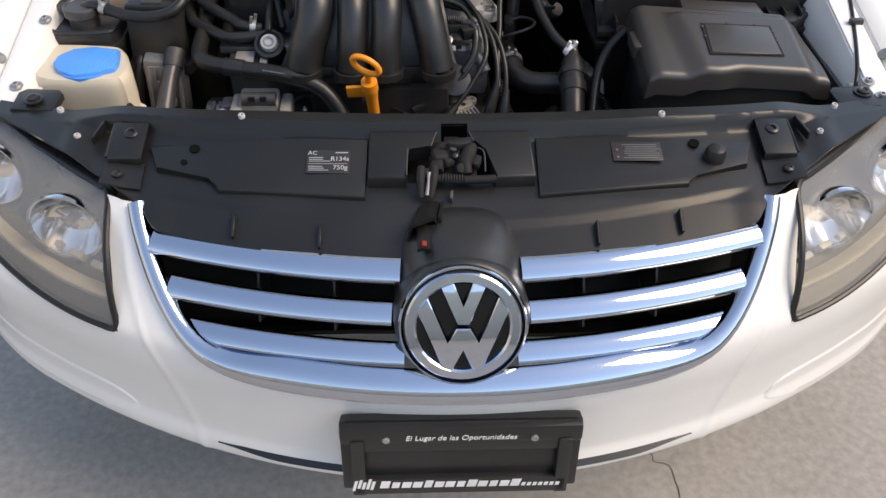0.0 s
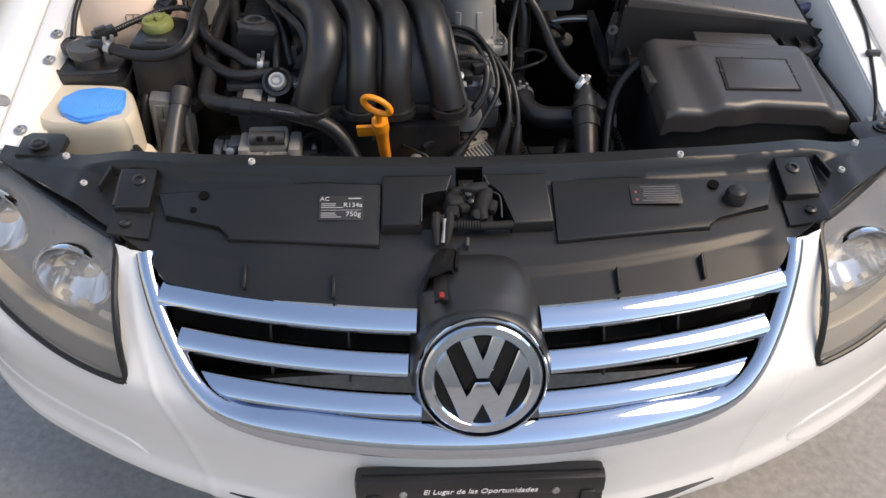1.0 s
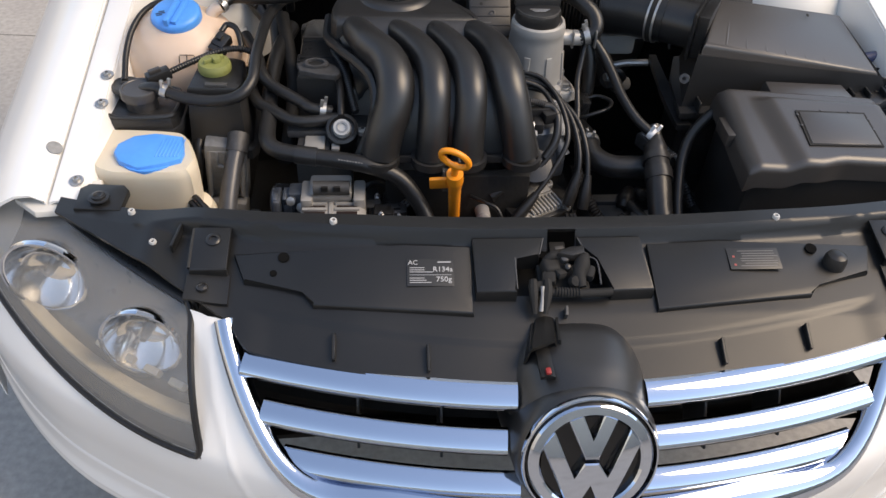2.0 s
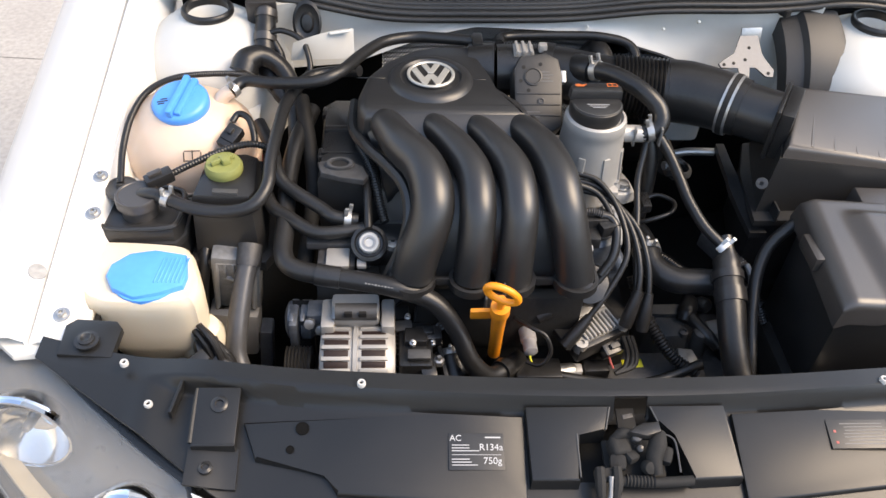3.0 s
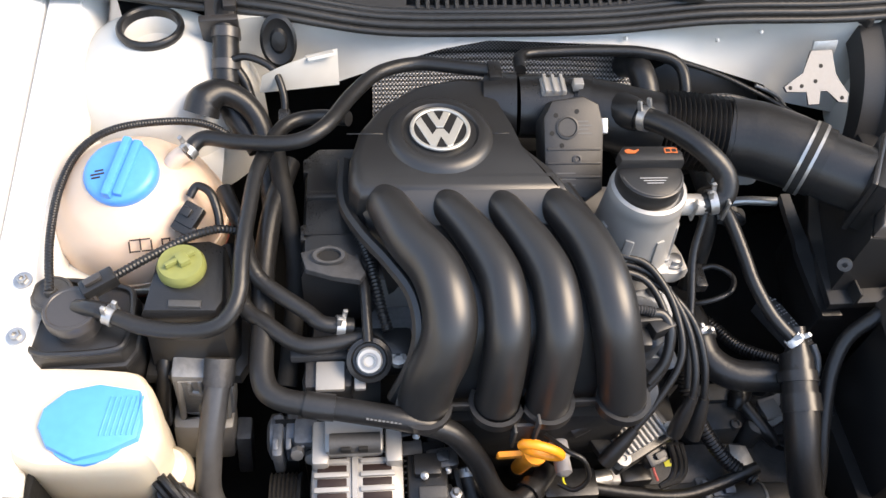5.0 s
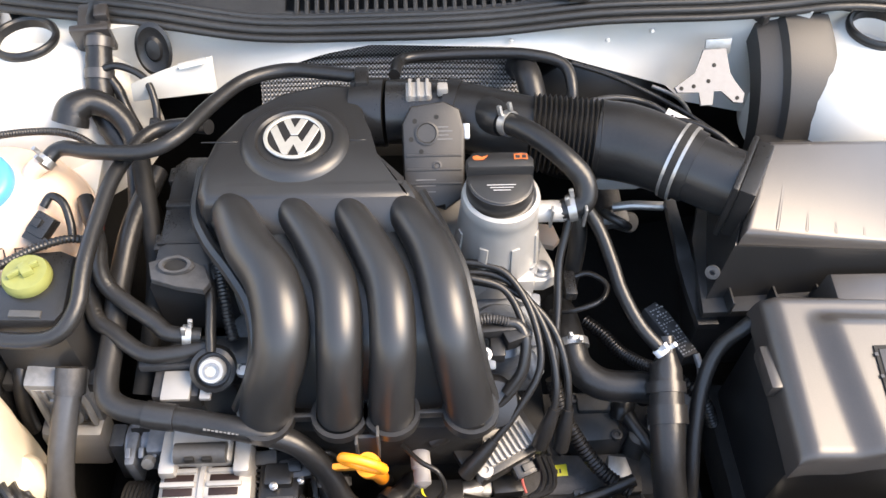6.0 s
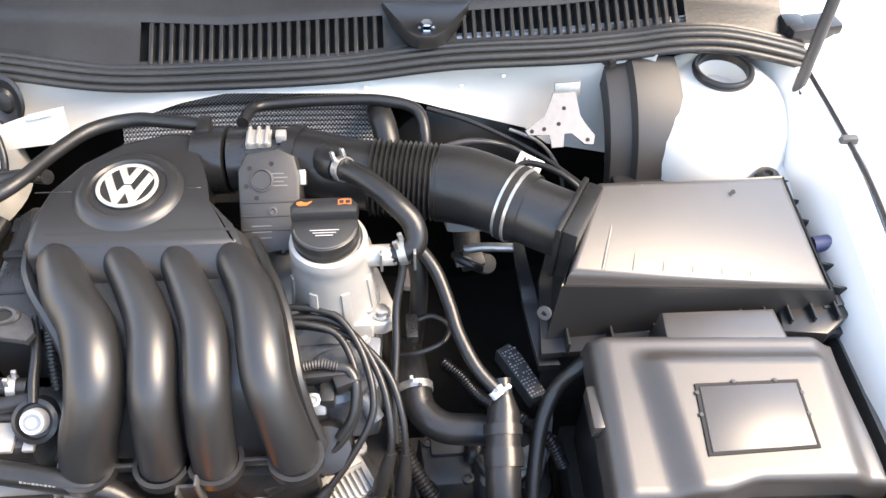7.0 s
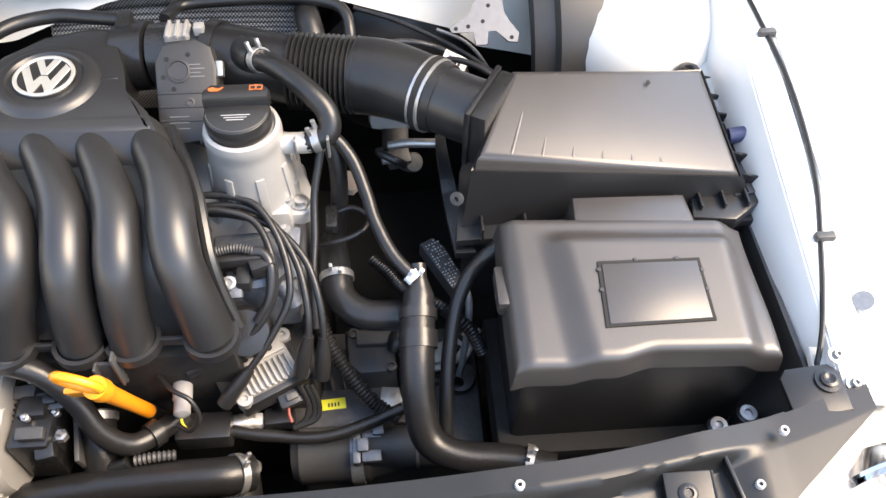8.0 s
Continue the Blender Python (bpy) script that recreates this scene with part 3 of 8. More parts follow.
def cowl():
    """Rubber seal, black scuttle with its slatted intakes, and the foot of the windscreen."""
    seal_pts = [(-0.72, 1.585, 0.872), (-0.6, 1.56, 0.880), (-0.5, 1.545, 0.876), (-0.396, 1.538, 0.868), (-0.264, 1.535, 0.846), (-0.119, 1.532, 0.847), (0.03, 1.532, 0.852), (0.172, 1.532, 0.868), (0.32, 1.532, 0.872), (0.40, 1.532, 0.878), (0.463, 1.53, 0.887), (0.53, 1.53, 0.884), (0.609, 1.528, 0.866), (0.64, 1.53, 0.855)]
    sl = thing("bonnet_seal", "black ribbed rubber seal along the bulkhead", "seal")
    for name, dy, dz, r in (("seal_lip", -0.003, -0.009, 0.0050), ("seal_bulb", 0.004, -0.002, 0.0056), ("seal_rib", 0.013, 0.003, 0.0050), ("seal_rib", 0.021, 0.006, 0.0046)):
        part(name, tube([(x, y + dy, z + dz) for x, y, z in seal_pts], r, 12, 6), WEATHERED, sl)
    web = spline(seal_pts, 4)
    part("seal_web", sheet(lambda i, v: (web[i].x, web[i].y - 0.002 + 0.034 * v, web[i].z - 0.012 + 0.020 * v), list(range(len(web))), span(0, 1, 4), 0.003), RUBBER, sl)

    sc = thing("scuttle_panel", "black plastic scuttle panel with slatted air intakes", "scuttle")

    def z_at(x, y):
        base = curve1([(-0.7, 0.885), (-0.4, 0.878), (-0.12, 0.858), (0.1, 0.868), (0.32, 0.878), (0.46, 0.894), (0.64, 0.87)], x)
        return base + 0.50 * (y - 1.56) - 0.010

    wins = ((-0.224, 0.088), (0.180, 0.480))

    def in_win(x, y):
        return 1.558 < y < 1.611 and any(a < x < b for a, b in wins)

    xs, ys = span(-0.70, 0.62, 221), span(1.55, 1.66, 23)
    bm = bmesh.new()
    grid = [[bm.verts.new((x, y, z_at(x, y) + 0.004 * ease(1.605, 1.62, y))) for y in ys] for x in xs]
    for i in range(len(xs) - 1):
        for j in range(len(ys) - 1):
            if not in_win((xs[i] + xs[i + 1]) / 2, (ys[j] + ys[j + 1]) / 2):
                bm.faces.new((grid[i][j], grid[i + 1][j], grid[i + 1][j + 1], grid[i][j + 1]))
    part("scuttle_skin", bm, WEATHERED, sc)
    slat_bm = block((0.0052, 0.060, 0.014), None, 0.001, seg=1)
    slat = part("slat", slat_bm, WEATHERED, sc)
    first = True
    for a, b in wins:
        n = int((b - a) / 0.0124)
        for k in range(1, n):
            x = a + (b - a) * k / n
            ob = slat if first else new("slat", slat.data)
            first = False
            ob.parent = sc
            ob.matrix_basis = Matrix.Translation((x, 1.584, z_at(x, 1.584) - 0.003)) @ pose(0, 0, 0, 26.5, 0, 0)
    for a, b in wins:
        tray = sheet(lambda x, y: (x, y, z_at(x, y) - 0.03), span(a - 0.03, b + 0.03, 10), span(1.562, 1.72, 6), 0.004)
        part("intake_tray", tray, DARK, sc)
    pipe = tube([(0.17, 1.59, 0.858), (0.30, 1.592, 0.862), (0.49, 1.594, 0.876)], 0.007, 10, 5)
    part("wiper_linkage", pipe, STEEL, sc, "dull steel wiper linkage rod")
    solo("windscreen", sheet(lambda x, v: (x, 1.65 + 0.35 * v, 0.918 + 0.24 * v - 0.03 * x * x), span(-0.66, 0.62, 24), span(0, 1, 8), 0.006, (0, 0.5, -0.8)), GLASS, "dark tinted windscreen glass foot", "windscreen")
    wp = thing("wiper_arm", "black wiper arm with a bright hexagon nut", "wiper")
    part("arm", prism([(0.118, 1.552), (0.130, 1.542), (0.150, 1.542), (0.164, 1.552), (0.205, 1.62), (0.085, 1.62)], 0.878, 0.898, 0.004), BLACK, wp)
    part("wiper_nut", lathe([(0.011, 0.898), (0.011, 0.9), (0.0085, 0.9005), (0.0085, 0.907), (0.007, 0.9085), (0.004, 0.9085)], Matrix.Translation((0.141, 1.556, 0)), 6), CHROME, wp, "bright steel nut")


cowl()


def grille():
    """Chrome surround, three split bars a side, black backing and the round emblem on its hump."""
    g = thing("radiator_grille", "chrome three-bar radiator grille with round emblem", "grille")
    zs_side = span(0.718, 0.604, 16)
    left = [(-0.41 * ((z - 0.578) / 0.137) ** (1 / 8.4), z) for z in zs_side]
    xl = left[-1][0]
    base = [(x, grille_foot(x)) for x in span(xl, -xl, 60)][1:-1]
    right = [(-x, z) for x, z in left[::-1]]
    pts = [(x, face(x, z) - 0.001 + 0.003 * ease(0.36, 0.2, abs(x)), z + 0.0085 * ease(0.36, 0.2, abs(x))) for x, z in left + base + right]
    sec = [(-0.013, -0.008), (-0.0125, 0.001), (-0.009, 0.0055), (-0.003, 0.0085), (0.003, 0.009), (0.009, 0.0065), (0.0125, 0.001), (0.013, -0.008)]
    part("surround", sweep(pts, sec, lambda i: (0.5 * pts[i][0], -0.8, 0.62), scale=lambda i: 0.95 + 0.77 * ease(0.37, 0.2, abs(pts[i][0]))), CHROME, g, "polished chrome grille surround")
    rows = [(0.652, 0.692, 0.386, 0.074), (0.622, 0.648, 0.366, 0.085), (0.592, 0.606, 0.344, 0.070)]
    bar_sec = [(0.017, 0.0), (0.013, 0.0035), (0.003, 0.0052), (-0.008, 0.0045), (-0.0130, 0.0015), (-0.0150, -0.004), (-0.0140, -0.008), (0.004, -0.007), (0.014, -0.004)]
    for y0, z, x1, x0 in rows:
        for s in (-1, 1):
            line = [(s * x, y0 + 0.40 * x * x, z + 0.003 * (x / 0.4) ** 2) for x in (span(x1, x0, 26) if s < 0 else span(x0, x1, 26))]
            part("grille_bar", sweep(line, [(-a, b) for a, b in bar_sec], lambda i: (0, -0.52, 0.85)), CHROME, g, "chrome grille bar")
    back = sheet(lambda x, z: (x, 0.70 + (z - 0.585) * 0.4 + 0.4 * x * x, z), span(-0.39, 0.39, 40), span(0.585, 0.70, 8), 0.01, (0, 1, 0))
    part("grille_backing", back, DARK, g)
    rib = block((0.0035, 0.07, 0.13), None, 0.0008, seg=1)
    first = part("grille_rib", rib, BLACK, g)
    k = 0
    for s in (-1, 1):
        for x in (0.158, 0.255):
            ob = first if k == 0 else new("grille_rib", first.data)
            k += 1
            ob.parent = g
            ob.matrix_basis = Matrix.Translation((s * x, 0.690 + 0.4 * x * x, 0.640)) @ pose(0, 0, 0, -36, 0, 0)
    # emblem
    m = along((0, 0.587, 0.667), (0, 0.587 - math.cos(radians(25)), 0.667 + math.sin(radians(25))))
    hump = lathe([(0.085, -0.16), (0.084, -0.06), (0.083, -0.024), (0.0805, -0.012), (0.0775, -0.006), (0.072, -0.003), (0.02, -0.004)], m, 48)
    part("emblem_housing", hump, SATIN, g, "satin black emblem housing")

    def hill(u, y):
        t = ease(0.63, 0.69, y)
        w = 0.0775 + 0.010 * t
        top = curve1([(0.60, 0.728), (0.62, 0.733), (0.66, 0.7365), (0.70, 0.7362), (0.715, 0.7345), (0.728, 0.730), (0.74, 0.722), (0.76, 0.705), (0.79, 0.69)], y)
        arch = 0.077 * (1 - math.sqrt(max(0.0, 1 - u * u)))
        soft = 0.058 * abs(u) ** 3.2
        return (w * u, y, top - arch * (1 - t) - soft * t)

    dome = sheet(hill, [math.sin(math.pi / 2 * q) for q in span(-1, 1, 41)], span(0.612, 0.79, 30), 0.004)
    part("emblem_dome", dome, SATIN, g, "satin black dome behind the emblem")
    e = part("emblem_ring", lathe([(0.0725, -0.004), (0.0765, -0.004), (0.0768, 0.001), (0.0752, 0.004), (0.0735, 0.004), (0.0725, 0.002), (0.0725, -0.004)], m, 64), CHROME, g, "chrome emblem ring")
    inner = lathe([(0.0555, -0.001), (0.0695, -0.001), (0.0695, 0.003), (0.067, 0.0055), (0.058, 0.0062), (0.0555, 0.004), (0.0555, -0.001)], m, 64)
    part("emblem_inner_ring", inner, CHROME, e)
    part("emblem_disc", lathe([(0.0725, -0.003), (0.0715, -0.001), (0.002, -0.001)], m, 48), material("gloss_black_ground", (0.004, 0.004, 0.005), 0.16), e, "gloss black emblem ground")
    emblem_bars(e, m, 0.0625, CHROME, 0.006)


def emblem_bars(parent, m, r, mat, thick):
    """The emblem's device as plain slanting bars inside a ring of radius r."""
    upper = [(-0.44, 0.82), (-0.19, 0.92), (0.0, 0.36), (0.19, 0.92), (0.44, 0.82), (0.12, 0.07), (-0.12, 0.07)]
    lower = [(-0.88, 0.34), (-0.67, 0.62), (-0.30, -0.36), (-0.13, 0.0), (0.13, 0.0), (0.30, -0.36), (0.67, 0.62), (0.88, 0.34), (0.40, -0.84), (0.20, -0.92), (0.0, -0.36), (-0.20, -0.92), (-0.40, -0.84)]
    for pts in (upper, lower):
        bm = prism([(x * r, y * r) for x, y in pts], 0.0, thick * 0.8, 0.0016 if r > 0.05 else 0.0006, None, seg=1)
        if r > 0.05:
            # gently domed faces, highest in the middle of the device
            bmesh.ops.triangulate(bm, faces=bm.faces[:])
            for _ in range(3):
                bmesh.ops.subdivide_edges(bm, edges=[e for e in bm.edges if e.calc_length() > 0.006], cuts=1, use_grid_fill=True)
                bmesh.ops.triangulate(bm, faces=bm.faces[:])
            for v in bm.verts:
                if v.co.z > thick * 0.3:
                    v.co.z += 0.005 - 1.3 * (v.co.x ** 2 + v.co.y ** 2)
        bm.transform(m)
        part("emblem_bar", bm, mat, parent, "", 24 if r > 0.05 else 4)


grille()


def plate_frame():
    """Empty number-plate frame on the bumper: backing tray, raised rim, screws and print."""
    p = thing("number_plate_frame", "empty black plastic number plate frame on the bumper", "plate frame")
    m = pose(0.0, 0.531, 0.4790, 81, 0, 0)
    w, h = 0.308, 0.120
    part("tray", block((w, h, 0.012), m @ Matrix.Translation((0, 0, -0.004)), 0.004), BLACK, p)
    part("top_ledge", block((w, 0.030, 0.030), m @ Matrix.Translation((0, h / 2 - 0.015, -0.006)), 0.007), BLACK, p)
    rim = bmesh.new()
    block((0.018, h - 0.02, 0.016), m @ Matrix.Translation((-w / 2 + 0.022, -0.012, 0.004)), 0.003, rim)
    block((0.018, h - 0.02, 0.016), m @ Matrix.Translation((w / 2 - 0.022, -0.012, 0.004)), 0.003, rim)
    block((w - 0.03, 0.028, 0.016), m @ Matrix.Translation((0, -h / 2 + 0.014, 0.004)), 0.003, rim)
    block((w - 0.03, 0.022, 0.010), m @ Matrix.Translation((0, h / 2 - 0.032, 0.003)), 0.003, rim)
    part("rim", rim, SATIN, p)
    for x in (-0.095, 0.092):
        part("screw", lathe([(0.005, 0.004), (0.005, 0.0065), (0.003, 0.0075), (0.0015, 0.0065)], m @ Matrix.Translation((x, h / 2 - 0.020, 0.0045)), 10), STEEL, p, "small steel screw")
    words("El Lugar de las Oportunidades", 0.0115, m @ Matrix.Translation((0, h / 2 - 0.0175, 0.0098)) @ Matrix(((1, 0.22, 0, 0), (0, 1, 0, 0), (0, 0, 1, 0), (0, 0, 0, 1))), INK, p, "slogan", "small white printed slogan")
    rows = []
    x = -0.094
    for k in range(13):
        tall = 0.0105 if k % 4 else 0.0130
        rows.append((x + 0.0058, -h / 2 + 0.0130 + tall / 2, 0.0120 - 0.002 * (k % 3 == 1), tall))
        x += 0.0142
    for k in range(7):
        rows.append((x + 0.003, -h / 2 + 0.0160, 0.0050, 0.006))
        x += 0.0074
    lean = Matrix(((1, 0.25, 0, 0), (0, 1, 0, 0), (0, 0, 1, 0), (0, 0, 0, 1)))
    bars(rows, m @ Matrix.Translation((0, 0, 0.0122)) @ lean, INK, p, "web_lettering")
    mark = [(-0.127 + 0.0058 * k, -h / 2 + 0.0180 + 0.003 * (k % 2), 0.0040, 0.019 - 0.003 * (k % 3)) for k in range(5)]
    bars(mark, m @ Matrix.Translation((0, 0, 0.0122)) @ lean, INK, p, "mark")


plate_frame()


def headlight(s):
    """Lamp unit: clear lens over a grey housing with two bright bowls."""
    h = thing("headlight", "clear halogen headlight with two bright reflector bowls", "headlight", "headlights")

    def mir(v):
        return (s * v[0], v[1], v[2])

    def lens(u, v):
        a, b = lamp_low(u), lamp_high(u)
        q = a.lerp(b, v)
        bulge = 0.028 * math.sin(math.pi * v) ** 0.8
        return mir(q + Vector((0.25 * u, -0.8, 0.55)).normalized() * bulge)

    us, vs = span(0.012, 1.0, 30), span(0.0, 1.0, 16)
    ln = part("lens", sheet(lens, us, vs), LENS, h, "clear slightly scratched lens")
    ln.visible_shadow = False

    def housing(u, v):
        a, b = lamp_low(u), lamp_high(u)
        q = a.lerp(b, v)
        return mir(q + Vector((0, 0.028, -0.02)) * (0.25 + 1.1 * math.sin(math.pi * min(1, v * 1.05))))

    part("housing", sheet(housing, us, vs, 0.005, (0, 1, -0.3)), LAMPGREY, h, "grey lamp housing")

    def bezel(u, v):
        q = lamp_low(u).lerp(lamp_high(u), 0.135 + 0.075 * v - 0.085 * u)
        return mir(q + Vector((0, 0.012 - 0.008 * math.sin(math.pi * v) + 0.012 * v, 0.006 * math.sin(math.pi * v) - 0.006 * v)))

    part("lower_bezel", sheet(bezel, span(0.03, 0.98, 30), span(0, 1, 9), 0.003, (0, 1, -0.3)), AMBERGREY, h, "dusty tan curved bezel strip")

    def skirt(u, v):
        q = lamp_low(u).lerp(lamp_high(u), 0.02 + 0.115 * v - 0.085 * u * v)
        return mir(q + Vector((0, 0.006 + 0.007 * v, 0.0)))

    part("lower_skirt", sheet(skirt, span(0.02, 0.98, 30), span(0, 1, 5), 0.003, (0, 1, -0.3)), LAMPGREY, h)
    for cx, cy, cz, r in ((0.517, 0.785, 0.662, 0.047), (0.656, 0.888, 0.676, 0.051)):
        c = Vector((s * cx, cy, cz))
        c = c + Vector((0, -0.011, 0.005))
        m = along(c, c + Vector((s * 0.12, -0.99, 0.10)))
        bowl = lathe([(0.008, -0.034), (r * 0.45, -0.028), (r * 0.75, -0.016), (r * 0.95, 0.0), (r, 0.006), (r * 1.06, 0.007), (r * 1.08, 0.0), (r * 0.8, -0.024)], m, 40)
        b = part("bowl", bowl, REFLECTOR, h, "bright reflector bowl")
        part("bowl_rim", lathe([(r * 1.03, 0.004), (r * 1.08, 0.004), (r * 1.08, 0.009), (r * 1.03, 0.009), (r * 1.03, 0.004)], m, 40), CHROME, b)
        part("bulb", lathe([(0.006, -0.03), (0.006, -0.006), (0.004, 0.0), (0.001, 0.001)], m, 14), STEEL, b)
        fac = bmesh.new()
        rnd = random.Random(11)
        for k in range(11):
            a = rnd.uniform(0, 360)
            d = r * rnd.uniform(0.45, 0.85)
            block((r * rnd.uniform(0.15, 0.32), r * rnd.uniform(0.04, 0.22), 0.0015), m @ pose(0, 0, 0, 0, 0, a) @ Matrix.Translation((d, 0, -0.030 + 0.030 * (d / r) ** 2)) @ pose(0, 0, 0, rnd.uniform(-15, 15), -rnd.uniform(25, 50), 0), 0, fac)
        part("facet", fac, REFLECTOR, b)
        part("bulb_shield", sheet(lambda u, v: m @ Vector((r * (0.18 + 0.5 * v) * math.cos(math.pi * u), r * (0.18 + 0.5 * v) * math.sin(math.pi * u), -0.016 + 0.014 * v)), span(0.1, 0.9, 12), span(0, 1, 4), 0.001), REFLECTOR, b)
    ind = bmesh.new()
    for k in range(4):
        block((0.022, 0.01, 0.014), Matrix.Translation(mir((0.475 + 0.034 * k, 0.735 + 0.022 * k, 0.628))) @ pose(0, 0, 0, 20, 0, s * 30), 0.003, ind)
    part("indicator_prism", ind, AMBERGREY, h)
    rim = [mir(lamp_low(u) + Vector((0, -0.001, -0.001))) for u in span(1, 0.02, 20)] + [mir(lamp_low(0).lerp(lamp_high(0), v) + Vector((0.0, -0.02 * math.sin(math.pi * v), 0.014 * math.sin(math.pi * v)))) for v in span(0.06, 0.94, 10)] + [mir(lamp_high(u) + Vector((0, 0.002, 0.002))) for u in span(0.02, 1, 20)]
    part("rim_seal", tube(rim, 0.0042, 8, 2), RUBBER, h, "black rubber rim seal")
    top = [mir(lamp_high(u) + Vector((0.003, 0.011, 0.004))) for u in span(0.0, 1.0, 16)]
    part("top_strip", sweep(top, [(-0.010, -0.004), (-0.010, 0.002), (0.0, 0.004), (0.008, 0.001), (0.008, -0.004)], lambda i: (0, -0.2, 1)), BLACK, h, "black strip above the lens")


for side in (-1, 1):
    headlight(side)


def lock_carrier():
    """The black cross panel above the grille, with its covers, straps and bonnet catch."""
    c = thing("lock_carrier_panel", "black grained plastic front panel above the grille", "front panel")

    def rear(x):
        return 0.869 + 0.15 * x * x + 0.25 * max(0, abs(x) - 0.3) ** 2

    def front(x):
        a = abs(x)
        if a < 0.418:
            return 0.660 + 0.40 * x * x + 0.032 * ease(0.378, 0.415, a)
        return 0.775 + 0.762 * (a - 0.44) if a > 0.44 else 0.7615 + (a - 0.418) * 0.614

    def zed(x, y):
        a = abs(x)
        z = 0.7755 - 0.06 * max(0, a - 0.25) ** 1.3
        d = rear(x) - y
        ridge = ease(0.020, 0.034, d) * ease(0.52, 0.46, a)
        z -= 0.021 * ridge
        z -= (0.08 + 0.18 * ease(0.47, 0.40, a)) * max(0, d - 0.03)
        z -= 0.10 * max(0.0, 0.745 - y) * ease(0.44, 0.38, a)
        z -= 0.016 * ease(0.44, 0.54, a)
        z -= 0.0035 * ease(0.052, 0.046, y - front(x)) * ease(0.39, 0.35, a)
        return z

    us = span(-0.645, 0.645, 259)
    vs = span(0, 1, 49)
    bm = sheet(lambda x, v: (x, rear(x) + (front(x) - rear(x)) * v, zed(x, rear(x) + (front(x) - rear(x)) * v)), us, vs, 0.004)
    well = [f for f in bm.faces if (-0.063 < f.calc_center_median().x < 0.046 and 0.768 < f.calc_center_median().y < 0.834) or (-0.022 < f.calc_center_median().x < 0.015 and 0.83 < f.calc_center_median().y < 0.848)]
    bmesh.ops.delete(bm, geom=well, context="FACES")
    part("panel", bm, CARRIER, c)
    skirt = sheet(lambda x, v: (x, rear(x) + 0.002 + 0.006 * v, zed(x, rear(x)) - 0.002 - 0.07 * v), span(-0.55, 0.55, 60), span(0, 1, 5), 0.003, (0, -1, 0))
    part("rear_skirt", skirt, CARRIER, c)
    # covers left and right of the catch
    for pts in ([(-0.405, 0.838), (-0.39, 0.800), (-0.318, 0.782), (-0.306, 0.762), (-0.118, 0.744), (-0.116, 0.835), (-0.2, 0.838)], [(0.105, 0.835), (0.103, 0.745), (0.30, 0.764), (0.312, 0.780), (0.385, 0.798), (0.40, 0.838), (0.2, 0.838)]):
        own = prism([(x, y) for x, y in pts], -0.002, 0.007, 0.0025)
        for v in own.verts:
            v.co.z += zed(v.co.x, v.co.y)
        part("top_cover", own, CARRIER, c, "raised black cover plate")
    for pts in ([(-0.1145, 0.8405), (-0.1145, 0.764), (-0.066, 0.763), (-0.064, 0.812), (-0.034, 0.813), (-0.026, 0.8405)], [(0.016, 0.8405), (0.022, 0.822), (0.040, 0.810), (0.048, 0.762), (0.0995, 0.764), (0.0965, 0.8405)]):
        mid = prism(pts, 0.731, 0.7525, 0.0025)
        for v in mid.verts:
            v.co.z += 0.20 * (v.co.y - 0.765)
        part("catch_surround", mid, CARRIER, c, "raised plastic step beside the catch")
    # straps
    for s in (-1, 1):
        own = block((0.044, 0.062, 0.004), pose(s * 0.432, 0.842, 0.7545, 12, 0, 0), 0.0015)
        block((0.044, 0.004, 0.018), pose(s * 0.432, 0.811, 0.741), 0.0015, own)
        sp = part("strap", own, CARRIER, c, "folded black strap over the panel edge")
        tongue = sheet(lambda u, y: (s * (0.432 + 0.025 * u), y, zed(0.432 + 0.025 * u, y) + 0.0045), span(-1, 1, 7), span(0.8115, 0.772, 8), 0.003)
        part("strap_tongue", tongue, CARRIER, sp)
        part("strap_edge", tube([(s * 0.455, 0.872, 0.7605), (s * 0.4555, 0.845, 0.7555), (s * 0.455, 0.813, 0.7495)], 0.0022, 6, 3), CARRIER, sp)
        part("strap_clip", lathe([(0.0085, 0), (0.009, 0.002), (0.007, 0.0035), (0.0045, 0.0035), (0.004, 0.001)], pose(s * 0.430, 0.853, 0.7585, 12, 0, 0), 18), BLACK, sp)
        part("corner_clip", lathe([(0.007, 0), (0.007, 0.0025), (0.004, 0.004), (0.003, 0.002)], pose(s * 0.437, 0.790, zed(0.437, 0.790) + 0.005), 16), BLACK, c)
        rb = block((0.004, 0.055, 0.012), pose(s * 0.476, 0.872, 0.752, 0, 0, s * 8), 0.0015)
        part("panel_rib", rb, CARRIER, c)
        own = block((0.006, 0.012, 0.03), pose(s * 0.448, 0.786, 0.722, 20, 0, 0), 0.002)
        part("end_tab", own, CARRIER, c)
        for x in (0.173, 0.281):
            part("stiffener", block((0.004, 0.032, 0.014), pose(s * x, 0.688 + 0.34 * x * x, zed(x, 0.688 + 0.34 * x * x) + 0.002, 24, 0, 0), 0.001, seg=1), CARRIER, c)
    for x, y, z in ((-0.284, 0.865, 0.7755), (0.278, 0.864, 0.7755), (-0.539, 0.907, 0.757), (0.536, 0.906, 0.757), (-0.506, 0.861, 0.746), (0.502, 0.86, 0.746)):
        r = part("rivet", lathe([(0.0020, -0.002), (0.0046, -0.002), (0.0046, 0.0020), (0.0039, 0.0034), (0.0024, 0.0034), (0.0020, 0.0024), (0.0020, -0.002)], pose(x, y, z + (0.0005 if abs(x) < 0.3 else 0.0025)), 16), SENSORWHITE, c, "small white push rivet")
